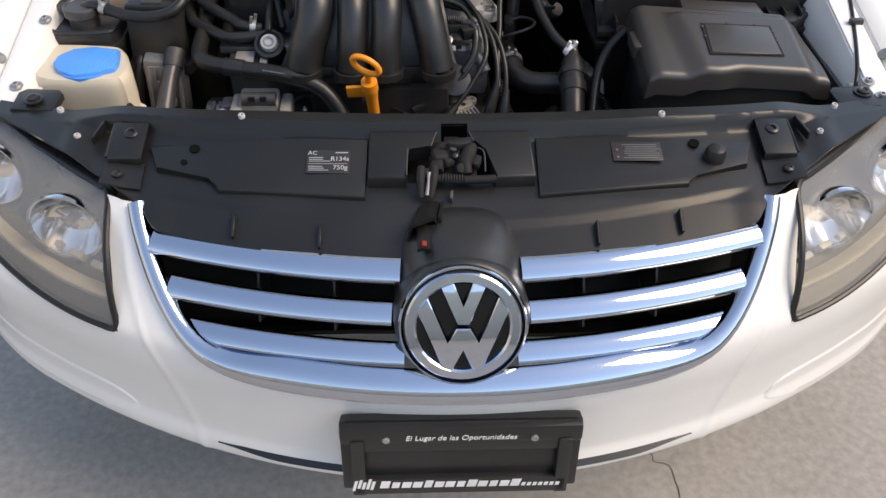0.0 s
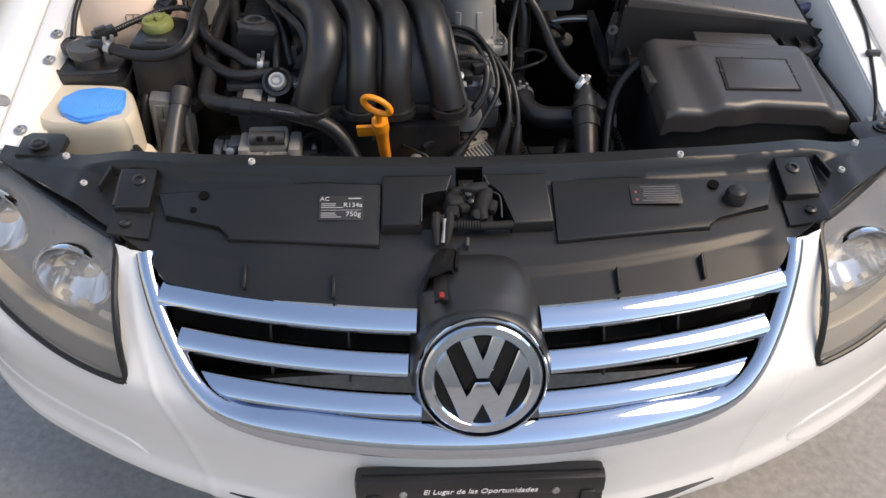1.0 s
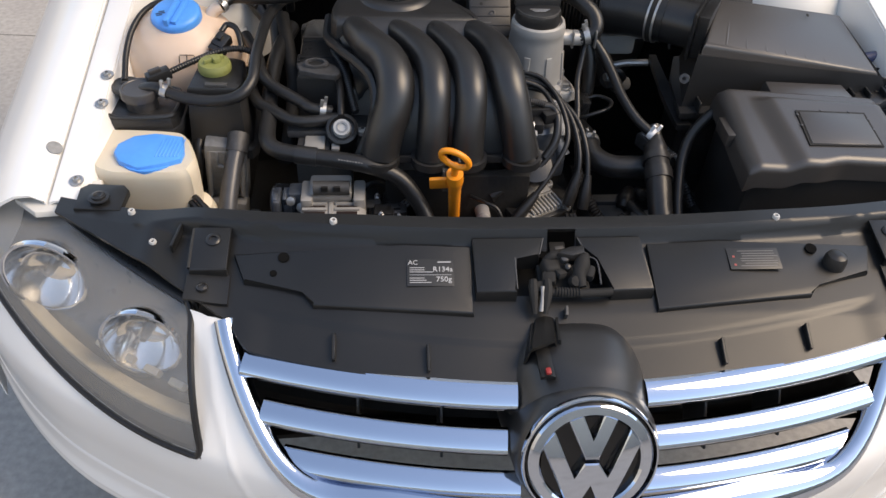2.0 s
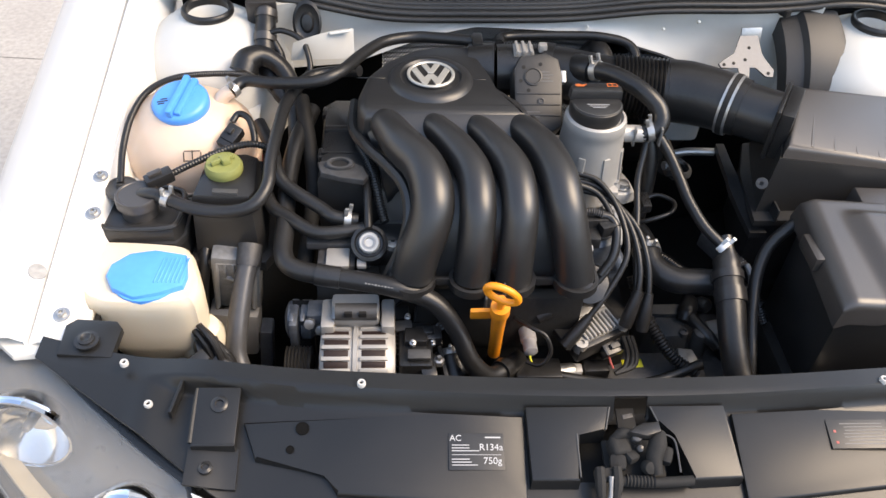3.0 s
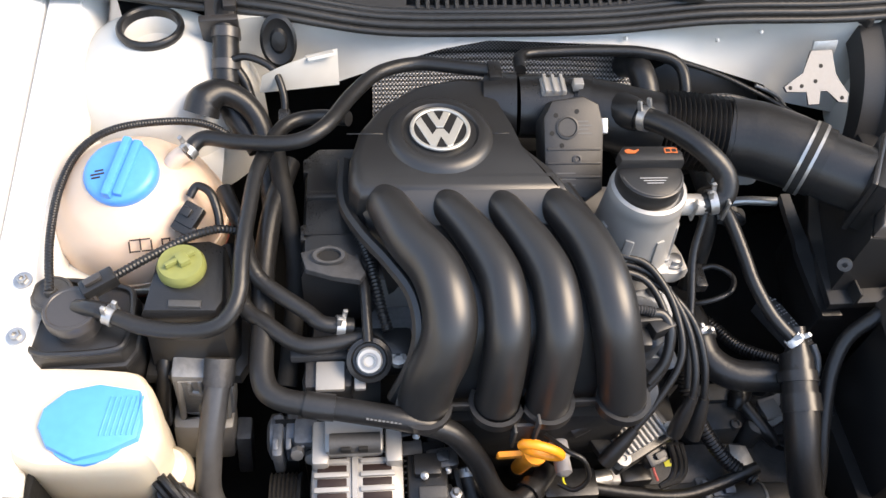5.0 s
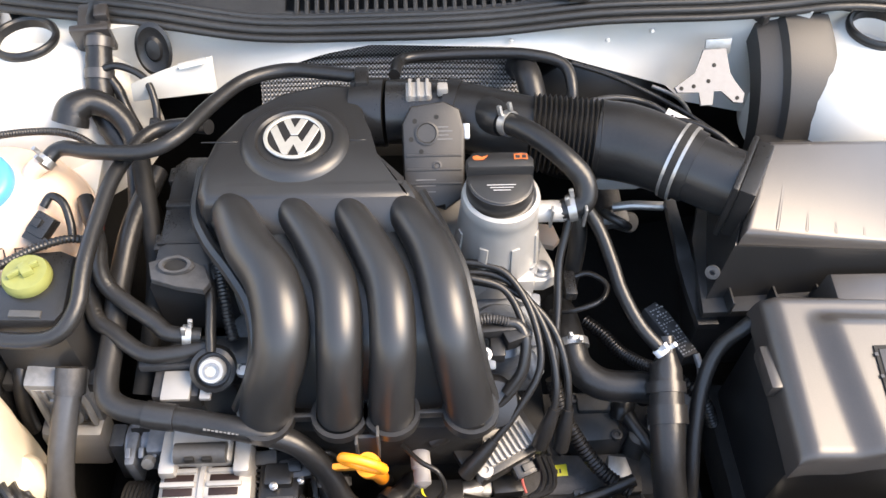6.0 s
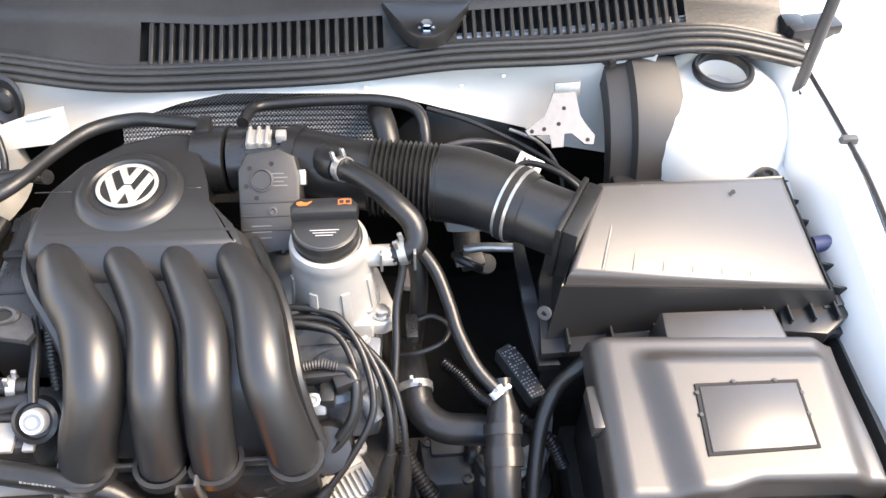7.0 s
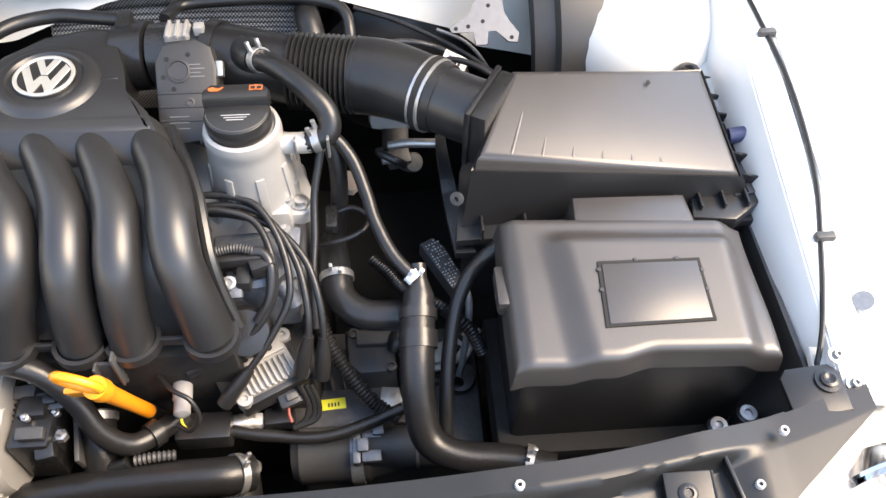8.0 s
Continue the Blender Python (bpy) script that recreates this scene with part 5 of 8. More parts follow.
def manifold():
    """Inlet manifold: flat head with emblem, four swept pipes, web and scalloped foot."""
    m = thing("inlet_manifold", "satin black plastic inlet manifold with four curved pipes", "inlet manifold")
    out = [(-0.303, 1.262), (-0.304, 1.300), (-0.294, 1.345), (-0.268, 1.388), (-0.225, 1.424), (-0.17, 1.440), (-0.128, 1.436), (-0.120, 1.41), (-0.123, 1.345), (-0.104, 1.312), (-0.076, 1.275), (-0.062, 1.255), (-0.070, 1.245), (-0.294, 1.245)]
    own = prism(out, 0.79, 0.850, 0.012, seg=3, inset=0.006)
    part("head", own, SATIN, m, "flat manifold head")

    def shoulder(u, y):
        k = 1.274 - y
        x = -0.300 + 0.52 * k + (0.238 - 0.06 * k) * u
        edge = ease(0.84, 1.0, abs(2 * u - 1))
        return (x, y, smooth1([(1.196, 0.770), (1.206, 0.790), (1.218, 0.812), (1.228, 0.826), (1.238, 0.8370), (1.248, 0.8445), (1.258, 0.8488), (1.274, 0.8503)], y) - 0.024 * edge)

    part("shoulder", sheet(shoulder, span(0, 1, 41), span(1.196, 1.274, 27), 0.006), SATIN, m, "rounded shoulder above the pipes")
    for x0, x1 in ((-0.302, -0.262), (-0.142, -0.122)):
        part("parting_line", block((x1 - x0, 0.0016, 0.0012), pose((x0 + x1) / 2, 1.335, 0.8502), 0.0004, seg=1), BLACK, m)
    crown = lathe([(0.062, 0.846), (0.058, 0.8525), (0.053, 0.8565), (0.047, 0.8575), (0.043, 0.8575), (0.0405, 0.8545), (0.002, 0.8545)], Matrix.Translation((-0.1995, 1.333, 0)), 48)
    part("emblem_boss", crown, SATIN, m)
    mm = pose(-0.1995, 1.334, 0.856, 0, 0, 0)
    disc = part("emblem_disc", lathe([(0.0335, -0.002), (0.0335, 0.001), (0.0325, 0.002), (0.001, 0.002)], mm, 40), BLACK, m, "round silver engine emblem")
    part("emblem_ring", lathe([(0.0290, 0.0015), (0.0335, 0.0015), (0.0335, 0.0032), (0.0325, 0.004), (0.0300, 0.004), (0.0290, 0.003), (0.0290, 0.0015)], mm, 48), SILVER, disc)
    emblem_bars(disc, mm, 0.0305, SILVER, 0.004)
    pipes = []
    rows = [
        ((-0.282, 1.290), (-0.260, 1.245), (-0.240, 1.202), (-0.217, 1.167), (-0.206, 1.136), (-0.203, 1.110), (-0.208, 1.094), (-0.219, 1.083), (-0.227, 1.074)),
        ((-0.217, 1.288), (-0.195, 1.242), (-0.172, 1.202), (-0.154, 1.161), (-0.148, 1.131), (-0.147, 1.104), (-0.148, 1.088), (-0.150, 1.076), (-0.152, 1.068)),
        ((-0.157, 1.288), (-0.136, 1.238), (-0.115, 1.193), (-0.101, 1.157), (-0.096, 1.127), (-0.095, 1.100), (-0.096, 1.085), (-0.098, 1.074), (-0.099, 1.066)),
        ((-0.098, 1.290), (-0.077, 1.238), (-0.057, 1.196), (-0.047, 1.159), (-0.042, 1.129), (-0.038, 1.106), (-0.032, 1.091), (-0.025, 1.079), (-0.018, 1.068)),
    ]
    girth = (1.20, 1.0, 1.0, 1.08)
    feet = [r[-1][0] for r in rows]
    for r, g in zip(rows, girth):
        pts = [(x, y, z) for (x, y), z in zip(r, (0.822, 0.8335, 0.8350, 0.8330, 0.8265, 0.8120, 0.788, 0.758, 0.724))]
        pipes.append(pts)
        part("pipe", tube(pts, [q * g for q in (0.008, 0.0185, 0.0215, 0.0225, 0.0228, 0.0228, 0.0228, 0.0230, 0.0232)], 28, 8), SATIN, m, "curved manifold pipe")

    def web(u, v):
        k = min(int(u * 2.9999), 2)
        t = u * 3 - k
        c0, c1 = spline(pipes[k], 8), spline(pipes[k + 1], 8)
        i = min(int(v * (len(c0) - 1)), len(c0) - 1)
        p = c0[i].lerp(c1[i], t)
        return p + Vector((0, 0.010, -0.012))

    part("web", sheet(web, span(0, 1, 13), span(0.06, 1, 40), 0.006, (0, 0.6, -0.8)), SATIN, m, "web between the pipes")
    side = [(-0.306, 1.330, 0.812), (-0.306, 1.27, 0.810), (-0.288, 1.225, 0.814), (-0.260, 1.184, 0.814), (-0.238, 1.148, 0.808), (-0.232, 1.118, 0.788), (-0.240, 1.098, 0.754), (-0.258, 1.082, 0.715)]
    part("edge_rail", tube(side, 0.0075, 8, 6), SATIN, m)
    side = [(-0.062, 1.278, 0.824), (-0.040, 1.226, 0.822), (-0.025, 1.185, 0.818), (-0.017, 1.150, 0.808), (-0.011, 1.120, 0.788), (-0.003, 1.100, 0.752), (0.008, 1.084, 0.715)]
    part("edge_rail", tube(side, 0.0065, 8, 6), SATIN, m)
    for c in feet:
        arc = [(c + 0.0268 * math.cos(a), 1.067 - 0.0262 * math.sin(a), 0.722) for a in span(math.radians(-35), math.radians(215), 18)]
        part("foot_flange", sweep(arc, [(-0.0025, -0.006), (-0.0025, 0.006), (0.0025, 0.006), (0.0025, -0.006)], lambda i: (0, 0, 1)), SATIN, m, "scalloped pipe flange")
    for a, b in zip(feet, feet[1:]):
        part("flange_link", block((max(0.004, b - a - 0.056), 0.005, 0.012), pose((a + b) / 2, 1.066, 0.722), 0.001), SATIN, m)
    tab = block((0.024, 0.004, 0.040), pose(-0.124, 1.044, 0.700), 0.001)
    block((0.003, 0.012, 0.052), pose(-0.113, 1.040, 0.714), 0.001, tab)
    block((0.003, 0.012, 0.036), pose(-0.135, 1.040, 0.704), 0.001, tab)
    part("stay", tab, GREYPLASTIC, m)
    part("rear_collar", tube([(-0.135, 1.415, 0.815), (-0.118, 1.413, 0.818), (-0.10, 1.411, 0.82)], 0.041, 28, 2), BLACK, m)
    clip = block((0.016, 0.03, 0.05), pose(-0.128, 1.43, 0.838), 0.003)
    part("hose_clip", clip, BLACK, m)


manifold()


def throttle():
    t = thing("throttle_body", "grey throttle body with moulded actuator cover", "throttle body")
    part("bore", tube([(-0.098, 1.411, 0.82), (-0.06, 1.409, 0.822), (-0.03, 1.406, 0.822)], 0.038, 28, 3), BLACK, t, "black throttle bore")
    own = block((0.030, 0.026, 0.040), pose(-0.062, 1.404, 0.842), 0.003)
    for k in range(3):
        block((0.004, 0.030, 0.006), pose(-0.072 + 0.010 * k, 1.404, 0.862), 0.001, own)
    block((0.012, 0.012, 0.012), pose(-0.035, 1.398, 0.866), 0.002, own)
    part("bright_lug", own, ALU, t, "bright machined lug")
    m = pose(-0.048, 1.332, 0.832, 40, 0, 0) @ Matrix.Diagonal((1.1, 1.12, 1, 1))
    cov = prism([(-0.031, 0.028), (-0.022, 0.045), (0.012, 0.050), (0.028, 0.042), (0.033, 0.02), (0.031, -0.045), (0.012, -0.058), (-0.008, -0.05), (-0.024, -0.056), (-0.030, -0.04)], -0.032, 0.010, 0.005, m)
    c = part("actuator_cover", cov, ACTUATOR, t, "grey moulded actuator cover")
    part("cover_screw", lathe([(0.005, 0.01), (0.005, 0.0115), (0.003, 0.012), (0.002, 0.0105)], m @ Matrix.Translation((0.004, -0.014, 0)), 12), DULLCAST, c)
    part("cover_boss", lathe([(0.012, 0.009), (0.012, 0.0116), (0.010, 0.0122), (0.009, 0.0108), (0.002, 0.0108)], m @ Matrix.Translation((-0.006, 0.018, 0)), 24), ACTUATOR, c)
    for k in range(3):
        part("cover_step", block((0.056, 0.0025, 0.003), m @ Matrix.Translation((0.001, -0.004 - 0.014 * k, 0.0098)), 0.001), ACTUATOR, c)
    for x, y in ((-0.018, 0.03), (-0.022, 0.012), (0.004, 0.034), (-0.006, 0.018), (-0.012, 0.0)):
        part("cover_hole", lathe([(0.0025, 0.01), (0.0025, 0.0104), (0.001, 0.0104)], m @ Matrix.Translation((x, y, 0)), 8), DARK, c)
    for x, y in [(0.006 + 0.004 * (k % 2), 0.024 - 0.004 * k) for k in range(4)] + [(-0.008, -0.028 - 0.006 * k) for k in range(3)]:
        part("print", block((0.020, 0.0010, 0.0004), m @ Matrix.Translation((x, y, 0.0102)), 0), INK_DIM, c)
    part("cover_clip", block((0.008, 0.016, 0.012), m @ Matrix.Translation((0.034, 0.02, 0.0)), 0.002), STEEL, c)


throttle()


def oil_filler():
    o = thing("oil_filler_neck", "silver cast oil filler neck with black screw cap", "oil filler")
    neck = lathe([(0.054, 0.730), (0.0505, 0.742), (0.0485, 0.752), (0.0455, 0.785), (0.0430, 0.820), (0.0415, 0.830), (0.0425, 0.833), (0.0425, 0.842), (0.041, 0.848), (0.037, 0.850), (0.034, 0.846)], Matrix.Translation((0.021, 1.254, 0)), 40)
    for a in (200, 245, 290, 335):
        part("neck_rib", block((0.004, 0.010, 0.060), Matrix.Translation((0.021, 1.254, 0.775)) @ pose(0, 0, 0, 0, 0, a) @ pose(0.0465, 0, 0, 0, -5, 0), 0.0015), ALU, o)
    part("neck", neck, ALU, o)
    foot = prism([(-0.055, 1.216), (0.075, 1.214), (0.090, 1.222), (0.088, 1.245), (0.07, 1.30), (-0.04, 1.30), (-0.06, 1.25)], 0.725, 0.742, 0.005)
    part("neck_foot", foot, ALU, o)
    part("foot_bolt", lathe([(0.011, 0.74), (0.011, 0.745), (0.0075, 0.7455), (0.0075, 0.752), (0.004, 0.753)], Matrix.Translation((0.073, 1.230, 0)), 12), STEEL, o)
    for dz in (0.058, 0.094):
        part("neck_clip", block((0.003, 0.008, 0.028), pose(0.018 + dz, 1.242, 0.822), 0.001), STEEL, o, "bright spring clip")
    port = tube([(0.05, 1.250, 0.822), (0.075, 1.252, 0.820), (0.092, 1.253, 0.819)], 0.012, 16, 3)
    part("breather_port", port, ALU, o)
    cap = lathe([(0.0345, 0.846), (0.0355, 0.850), (0.0355, 0.862), (0.0345, 0.866), (0.031, 0.868), (0.002, 0.869)], Matrix.Translation((0.019, 1.256, 0)), 40)
    c = part("filler_cap", cap, SATIN, o, "black oil filler cap with orange symbols")
    grip = prism([(-0.0155, 1.262), (0.0535, 1.262), (0.0545, 1.274), (0.047, 1.284), (-0.009, 1.284), (-0.0165, 1.274)], 0.866, 0.881, 0.004)
    part("grip", grip, SATIN, c)
    m = pose(0.019, 1.272, 0.8815)
    can = prism([(-0.0285, 0.001), (-0.0285, 0.004), (-0.024, 0.0055), (-0.019, 0.003), (-0.0125, 0.0055), (-0.0135, 0.0035), (-0.018, -0.001), (-0.0265, -0.001)], 0.0, 0.0004, 0, m)
    part("symbol", can, INK_ORANGE, c, "orange oil can symbol")
    book = prism([(0.0145, -0.001), (0.0145, 0.0065), (0.0215, 0.0075), (0.0285, 0.0065), (0.0285, -0.001), (0.0215, 0.0)], 0.0, 0.0004, 0, m)
    part("symbol", book, INK_ORANGE, c, "orange open book symbol")
    for k in range(2):
        part("symbol_page", block((0.0048, 0.0045, 0.0003), m @ Matrix.Translation((0.0183 + 0.0066 * k, 0.003, 0.0005)), 0), SATIN, c)
    for k in range(3):
        part("print", block((0.030 - 0.006 * k, 0.0009, 0.0004), pose(0.019, 1.247 - 0.0036 * k, 0.8695), 0), INK_GREY, c)
    part("cap_rim", tube([(0.019 + 0.0325 * math.cos(a), 1.256 + 0.0325 * math.sin(a), 0.8675) for a in span(math.radians(-170), math.radians(-10), 24)], 0.0010, 6, 1), GREYPLASTIC, c, "grey rim along the front half of the cap")


oil_filler()


def intake_hose():
    h = thing("air_intake_hose", "black ribbed air intake hose from filter to throttle", "intake hose")
    part("front_section", tube([(-0.034, 1.405, 0.822), (0.0, 1.395, 0.822), (0.035, 1.382, 0.822), (0.07, 1.372, 0.821)], [0.040, 0.041, 0.041, 0.041], 28, 5), RUBBER, h)
    part("cuff", ring((-0.024, 1.402, 0.822), (0.0, 1.395, 0.822), 0.041, 0.014, 0.003), RUBBER, h)
    part("bellows", tube([(0.068, 1.372, 0.821), (0.105, 1.366, 0.821), (0.148, 1.358, 0.822)], 0.0465, 28, 6, ribs=0.0045, pitch=0.0060), RUBBER, h, "ribbed rubber bellows")
    part("rear_section", tube([(0.146, 1.358, 0.822), (0.175, 1.348, 0.825), (0.205, 1.330, 0.828), (0.244, 1.303, 0.829)], [0.0455, 0.0455, 0.0435, 0.041], 28, 6), RUBBER, h)
    part("spigot", tube([(0.230, 1.312, 0.829), (0.26, 1.291, 0.829), (0.286, 1.275, 0.829)], 0.0385, 28, 4), BLACK, h)
    ax = ((0.229, 1.313, 0.8285), (0.257, 1.293, 0.829))
    band = part("hose_clamp", ring(ax[0], ax[1], 0.0428, 0.015, 0.0016), STEEL, h, "bright slotted steel hose clamp")
    part("clamp_slot", ring(ax[0], ax[1], 0.0446, 0.008, 0.0004), DARK, band)
    part("clamp_screw", block((0.03, 0.014, 0.012), along(*ax) @ Matrix.Translation((0.03, -0.036, 0)) @ pose(0, 0, 0, 0, 0, 45), 0.002), STEEL, band)
    part("branch", tube([(0.018, 1.378, 0.842), (0.026, 1.364, 0.851), (0.033, 1.354, 0.855)], [0.024, 0.02, 0.017], 18, 3), RUBBER, h, "breather branch stub")
    b = block((0.007, 0.090, 0.078), pose(0.284, 1.275, 0.829, 0, 0, -30), 0.003)
    block((0.018, 0.084, 0.072), pose(0.295, 1.269, 0.829, 0, 0, -30), 0.003, b)
    part("box_flange", b, BLACK, h)


intake_hose()

hose("breather_hose", "black rubber crankcase breather hose", [(0.022, 1.362, 0.850), (0.042, 1.342, 0.862), (0.064, 1.320, 0.866), (0.092, 1.291, 0.861), (0.112, 1.272, 0.846), (0.112, 1.256, 0.828), (0.088, 1.253, 0.819)], 0.0125, clamps=(0.14, 0.93))


def coolant_tank():
    """Round cream expansion tank with blue cap, level plug and printed symbols."""
    t = thing("coolant_expansion_tank", "round cream plastic coolant tank with blue cap", "coolant tank")
    c = Vector((-0.541, 1.312, 0.742))
    place = Matrix.Translation(c) @ pose(0, 0, 0, 8, -4, 0) @ Matrix.Diagonal((1.10, 1.0, 1.0, 1.0))
    prof = [(0.03, -0.088), (0.065, -0.070), (0.085, -0.034), (0.0905, -0.004), (0.092, -0.003), (0.092, 0.003), (0.0905, 0.004), (0.086, 0.032), (0.072, 0.058), (0.054, 0.074), (0.038, 0.082), (0.033, 0.087), (0.01, 0.088)]
    part("tank", lathe(prof, place, 56), CREAM, t)
    low = lathe([(0.05, -0.073), (0.079, -0.048), (0.0865, -0.034), (0.075, -0.036), (0.02, -0.04)], place, 40)
    part("coolant_level", low, PINKRED, t, "pink coolant showing low in the tank")
    m = pose(-0.540, 1.299, 0.829, 12, -3, 0)
    cap = lathe([(0.036, -0.010), (0.0385, -0.006), (0.0385, 0.004), (0.036, 0.008), (0.031, 0.010), (0.002, 0.0105)], m, 36)
    k = part("cap", cap, BLUE, t, "blue screw cap")
    part("cap_grip", block((0.009, 0.072, 0.015), m @ pose(0.0, 0, 0.012, 0, 0, -14), 0.003), BLUE, k)
    part("cap_grip", block((0.010, 0.068, 0.010), m @ pose(0.010, 0, 0.010, 0, 0, -14), 0.003), BLUE, k)
    bars([(0, 0, 0.014, 0.002), (0.002, 0.004, 0.009, 0.002), (-0.002, -0.004, 0.009, 0.002)], m @ pose(-0.021, -0.006, 0.0106, 0, 0, 10), INK_BLACK, k, "warning_symbol")
    nip = tube([(-0.500, 1.316, 0.806), (-0.488, 1.323, 0.824), (-0.475, 1.327, 0.832)], 0.010, 14, 3)
    part("nipple", nip, CREAM, t)
    plug = block((0.022, 0.026, 0.018), pose(-0.468, 1.258, 0.806, 24, 14, -28), 0.003)
    block((0.026, 0.012, 0.014), pose(-0.474, 1.246, 0.799, 24, 14, -28), 0.002, plug)
    block((0.010, 0.010, 0.006), pose(-0.470, 1.255, 0.817, 24, 14, -28), 0.0015, plug)
    part("level_plug", plug, BLACK, t, "black level sensor plug")
    bm = along(c, Vector((-0.520, 1.240, 0.781))) @ Matrix.Translation((0, 0, 0.0962)) @ pose(0, 0, 0, 0, 0, -8) @ Matrix.Diagonal((1.1, 1.1, 1, 1))
    bars([(-0.012, 0.003, 0.0015, 0.012), (-0.002, 0.005, 0.0015, 0.012), (0.008, 0.003, 0.0015, 0.012), (-0.007, 0.010, 0.009, 0.0014), (0.003, 0.010, 0.009, 0.0014), (-0.007, -0.002, 0.009, 0.0014), (0.003, -0.002, 0.009, 0.0014)], bm, INK_BLACK, t, "book_symbol")
    bars([(0.018, 0.002, 0.0016, 0.014), (0.025, 0.002, 0.0016, 0.014), (0.0215, 0.002, 0.006, 0.0016), (0.0215, 0.008, 0.006, 0.0016), (0.0215, -0.004, 0.006, 0.0016)], bm @ Matrix.Translation((0, 0, -0.0004)), INK_BLACK, t, "grade_print")


coolant_tank()


def washer_tank():
    t = thing("washer_fluid_tank", "milky plastic washer tank with flat blue flip cap", "washer tank")
    base = [(-0.632, 1.120), (-0.510, 1.111), (-0.491, 1.075), (-0.478, 1.024), (-0.500, 1.008), (-0.598, 1.008), (-0.632, 1.032)]
    cx, cy = -0.557, 1.06
    levels = [(0.50, 0.62, 0.014, 0.012), (0.56, 0.70, 0.012, 0.010), (0.60, 0.78, 0.010, 0.008), (0.635, 0.88, 0.006, 0.004), (0.652, 0.945, 0.003, 0.0), (0.664, 0.985, 0.0, -0.001), (0.685, 0.997, 0.0, 0.0), (0.715, 1.0, 0.0, 0.0), (0.730, 0.992, 0.0, 0.0), (0.738, 0.965, 0.0, 0.0), (0.7425, 0.915, 0.0, 0.0)]
    round_path = []
    for i, q in enumerate(base):
        q, before, after = Vector(q), Vector(base[i - 1]), Vector(base[(i + 1) % len(base)])
        for other in (before, after):
            d = (other - q).length
            p = q.lerp(other, min(0.4, 0.014 / d))
            round_path.append((p.x, p.y, 0))
    bm = bmesh.new()
    smooth = spline(round_path + round_path[:1], 4)[:-1]
    rings = [[bm.verts.new((cx + (p.x - cx) * k + dx, cy + (p.y - cy) * k + dy, z)) for p in smooth] for z, k, dx, dy in levels]
    n = len(smooth)
    for a, b in zip(rings, rings[1:]):
        for i in range(n):
            bm.faces.new((a[i], a[(i + 1) % n], b[(i + 1) % n], b[i]))
    bm.faces.new(rings[0][::-1])
    bm.faces.new(rings[-1])
    part("tank", bm, MILKY, t)
    lobe = lathe([(0.004, -0.052), (0.022, -0.045), (0.030, -0.02), (0.030, 0.02), (0.022, 0.040), (0.004, 0.048)], pose(-0.497, 1.040, 0.632, 8, 6, 0), 24)
    part("side_lobe", lobe, MILKY, t)
    cap = prism([(-0.596, 1.048), (-0.585, 1.028), (-0.557, 1.013), (-0.528, 1.020), (-0.502, 1.032), (-0.500, 1.050), (-0.506, 1.082), (-0.545, 1.090), (-0.575, 1.084), (-0.594, 1.066)], 0.741, 0.752, 0.004)
    for v in cap.verts:
        v.co.z += 0.06 * (v.co.y - 1.05)
    c = part("flip_cap", cap, BLUE, t, "flat blue flip cap")
    for k in range(7):
        part("cap_rib", block((0.0016, 0.040, 0.0016), pose(-0.534 + 0.005 * k, 1.055, 0.7525, 3.4, 0, -8), 0.0004, seg=1), BLUE, c)
    part("neck", tube([(-0.548, 1.05, 0.735), (-0.548, 1.05, 0.742), (-0.548, 1.05, 0.745)], 0.04, 24, 1), BLUE, t)


washer_tank()


def steering_reservoir():
    r = thing("steering_fluid_reservoir", "black fluid box with olive green filler cap", "fluid reservoir")
    body = prism([(-0.512, 1.140), (-0.428, 1.136), (-0.420, 1.150), (-0.425, 1.235), (-0.445, 1.245), (-0.497, 1.240), (-0.508, 1.22)], 0.69, 0.794, 0.006, inset=0.010)
    part("body", body, BLACK, r)
    part("foot_rim", prism([(-0.520, 1.128), (-0.420, 1.124), (-0.412, 1.14), (-0.416, 1.25), (-0.505, 1.25), (-0.518, 1.22)], 0.682, 0.698, 0.005), SATIN, r)
    cap = lathe([(0.022, 0.790), (0.0245, 0.796), (0.0245, 0.803), (0.022, 0.808), (0.002, 0.809)], Matrix.Translation((-0.471, 1.196, 0)), 28)
    c = part("filler_cap", cap, OLIVE, r, "olive green filler cap")
    k = bmesh.new()
    block((0.032, 0.005, 0.007), pose(-0.471, 1.196, 0.812, 0, 0, 35), 0.002, k)
    block((0.012, 0.016, 0.009), pose(-0.468, 1.196, 0.812, 0, 0, 35), 0.003, k)
    part("cap_grip", k, OLIVE, c)
    part("front_label", prism([(-0.480, 1.150), (-0.448, 1.148), (-0.448, 1.156), (-0.480, 1.158)], 0.792, 0.7965, 0.001), GREYPLASTIC, r)


steering_reservoir()


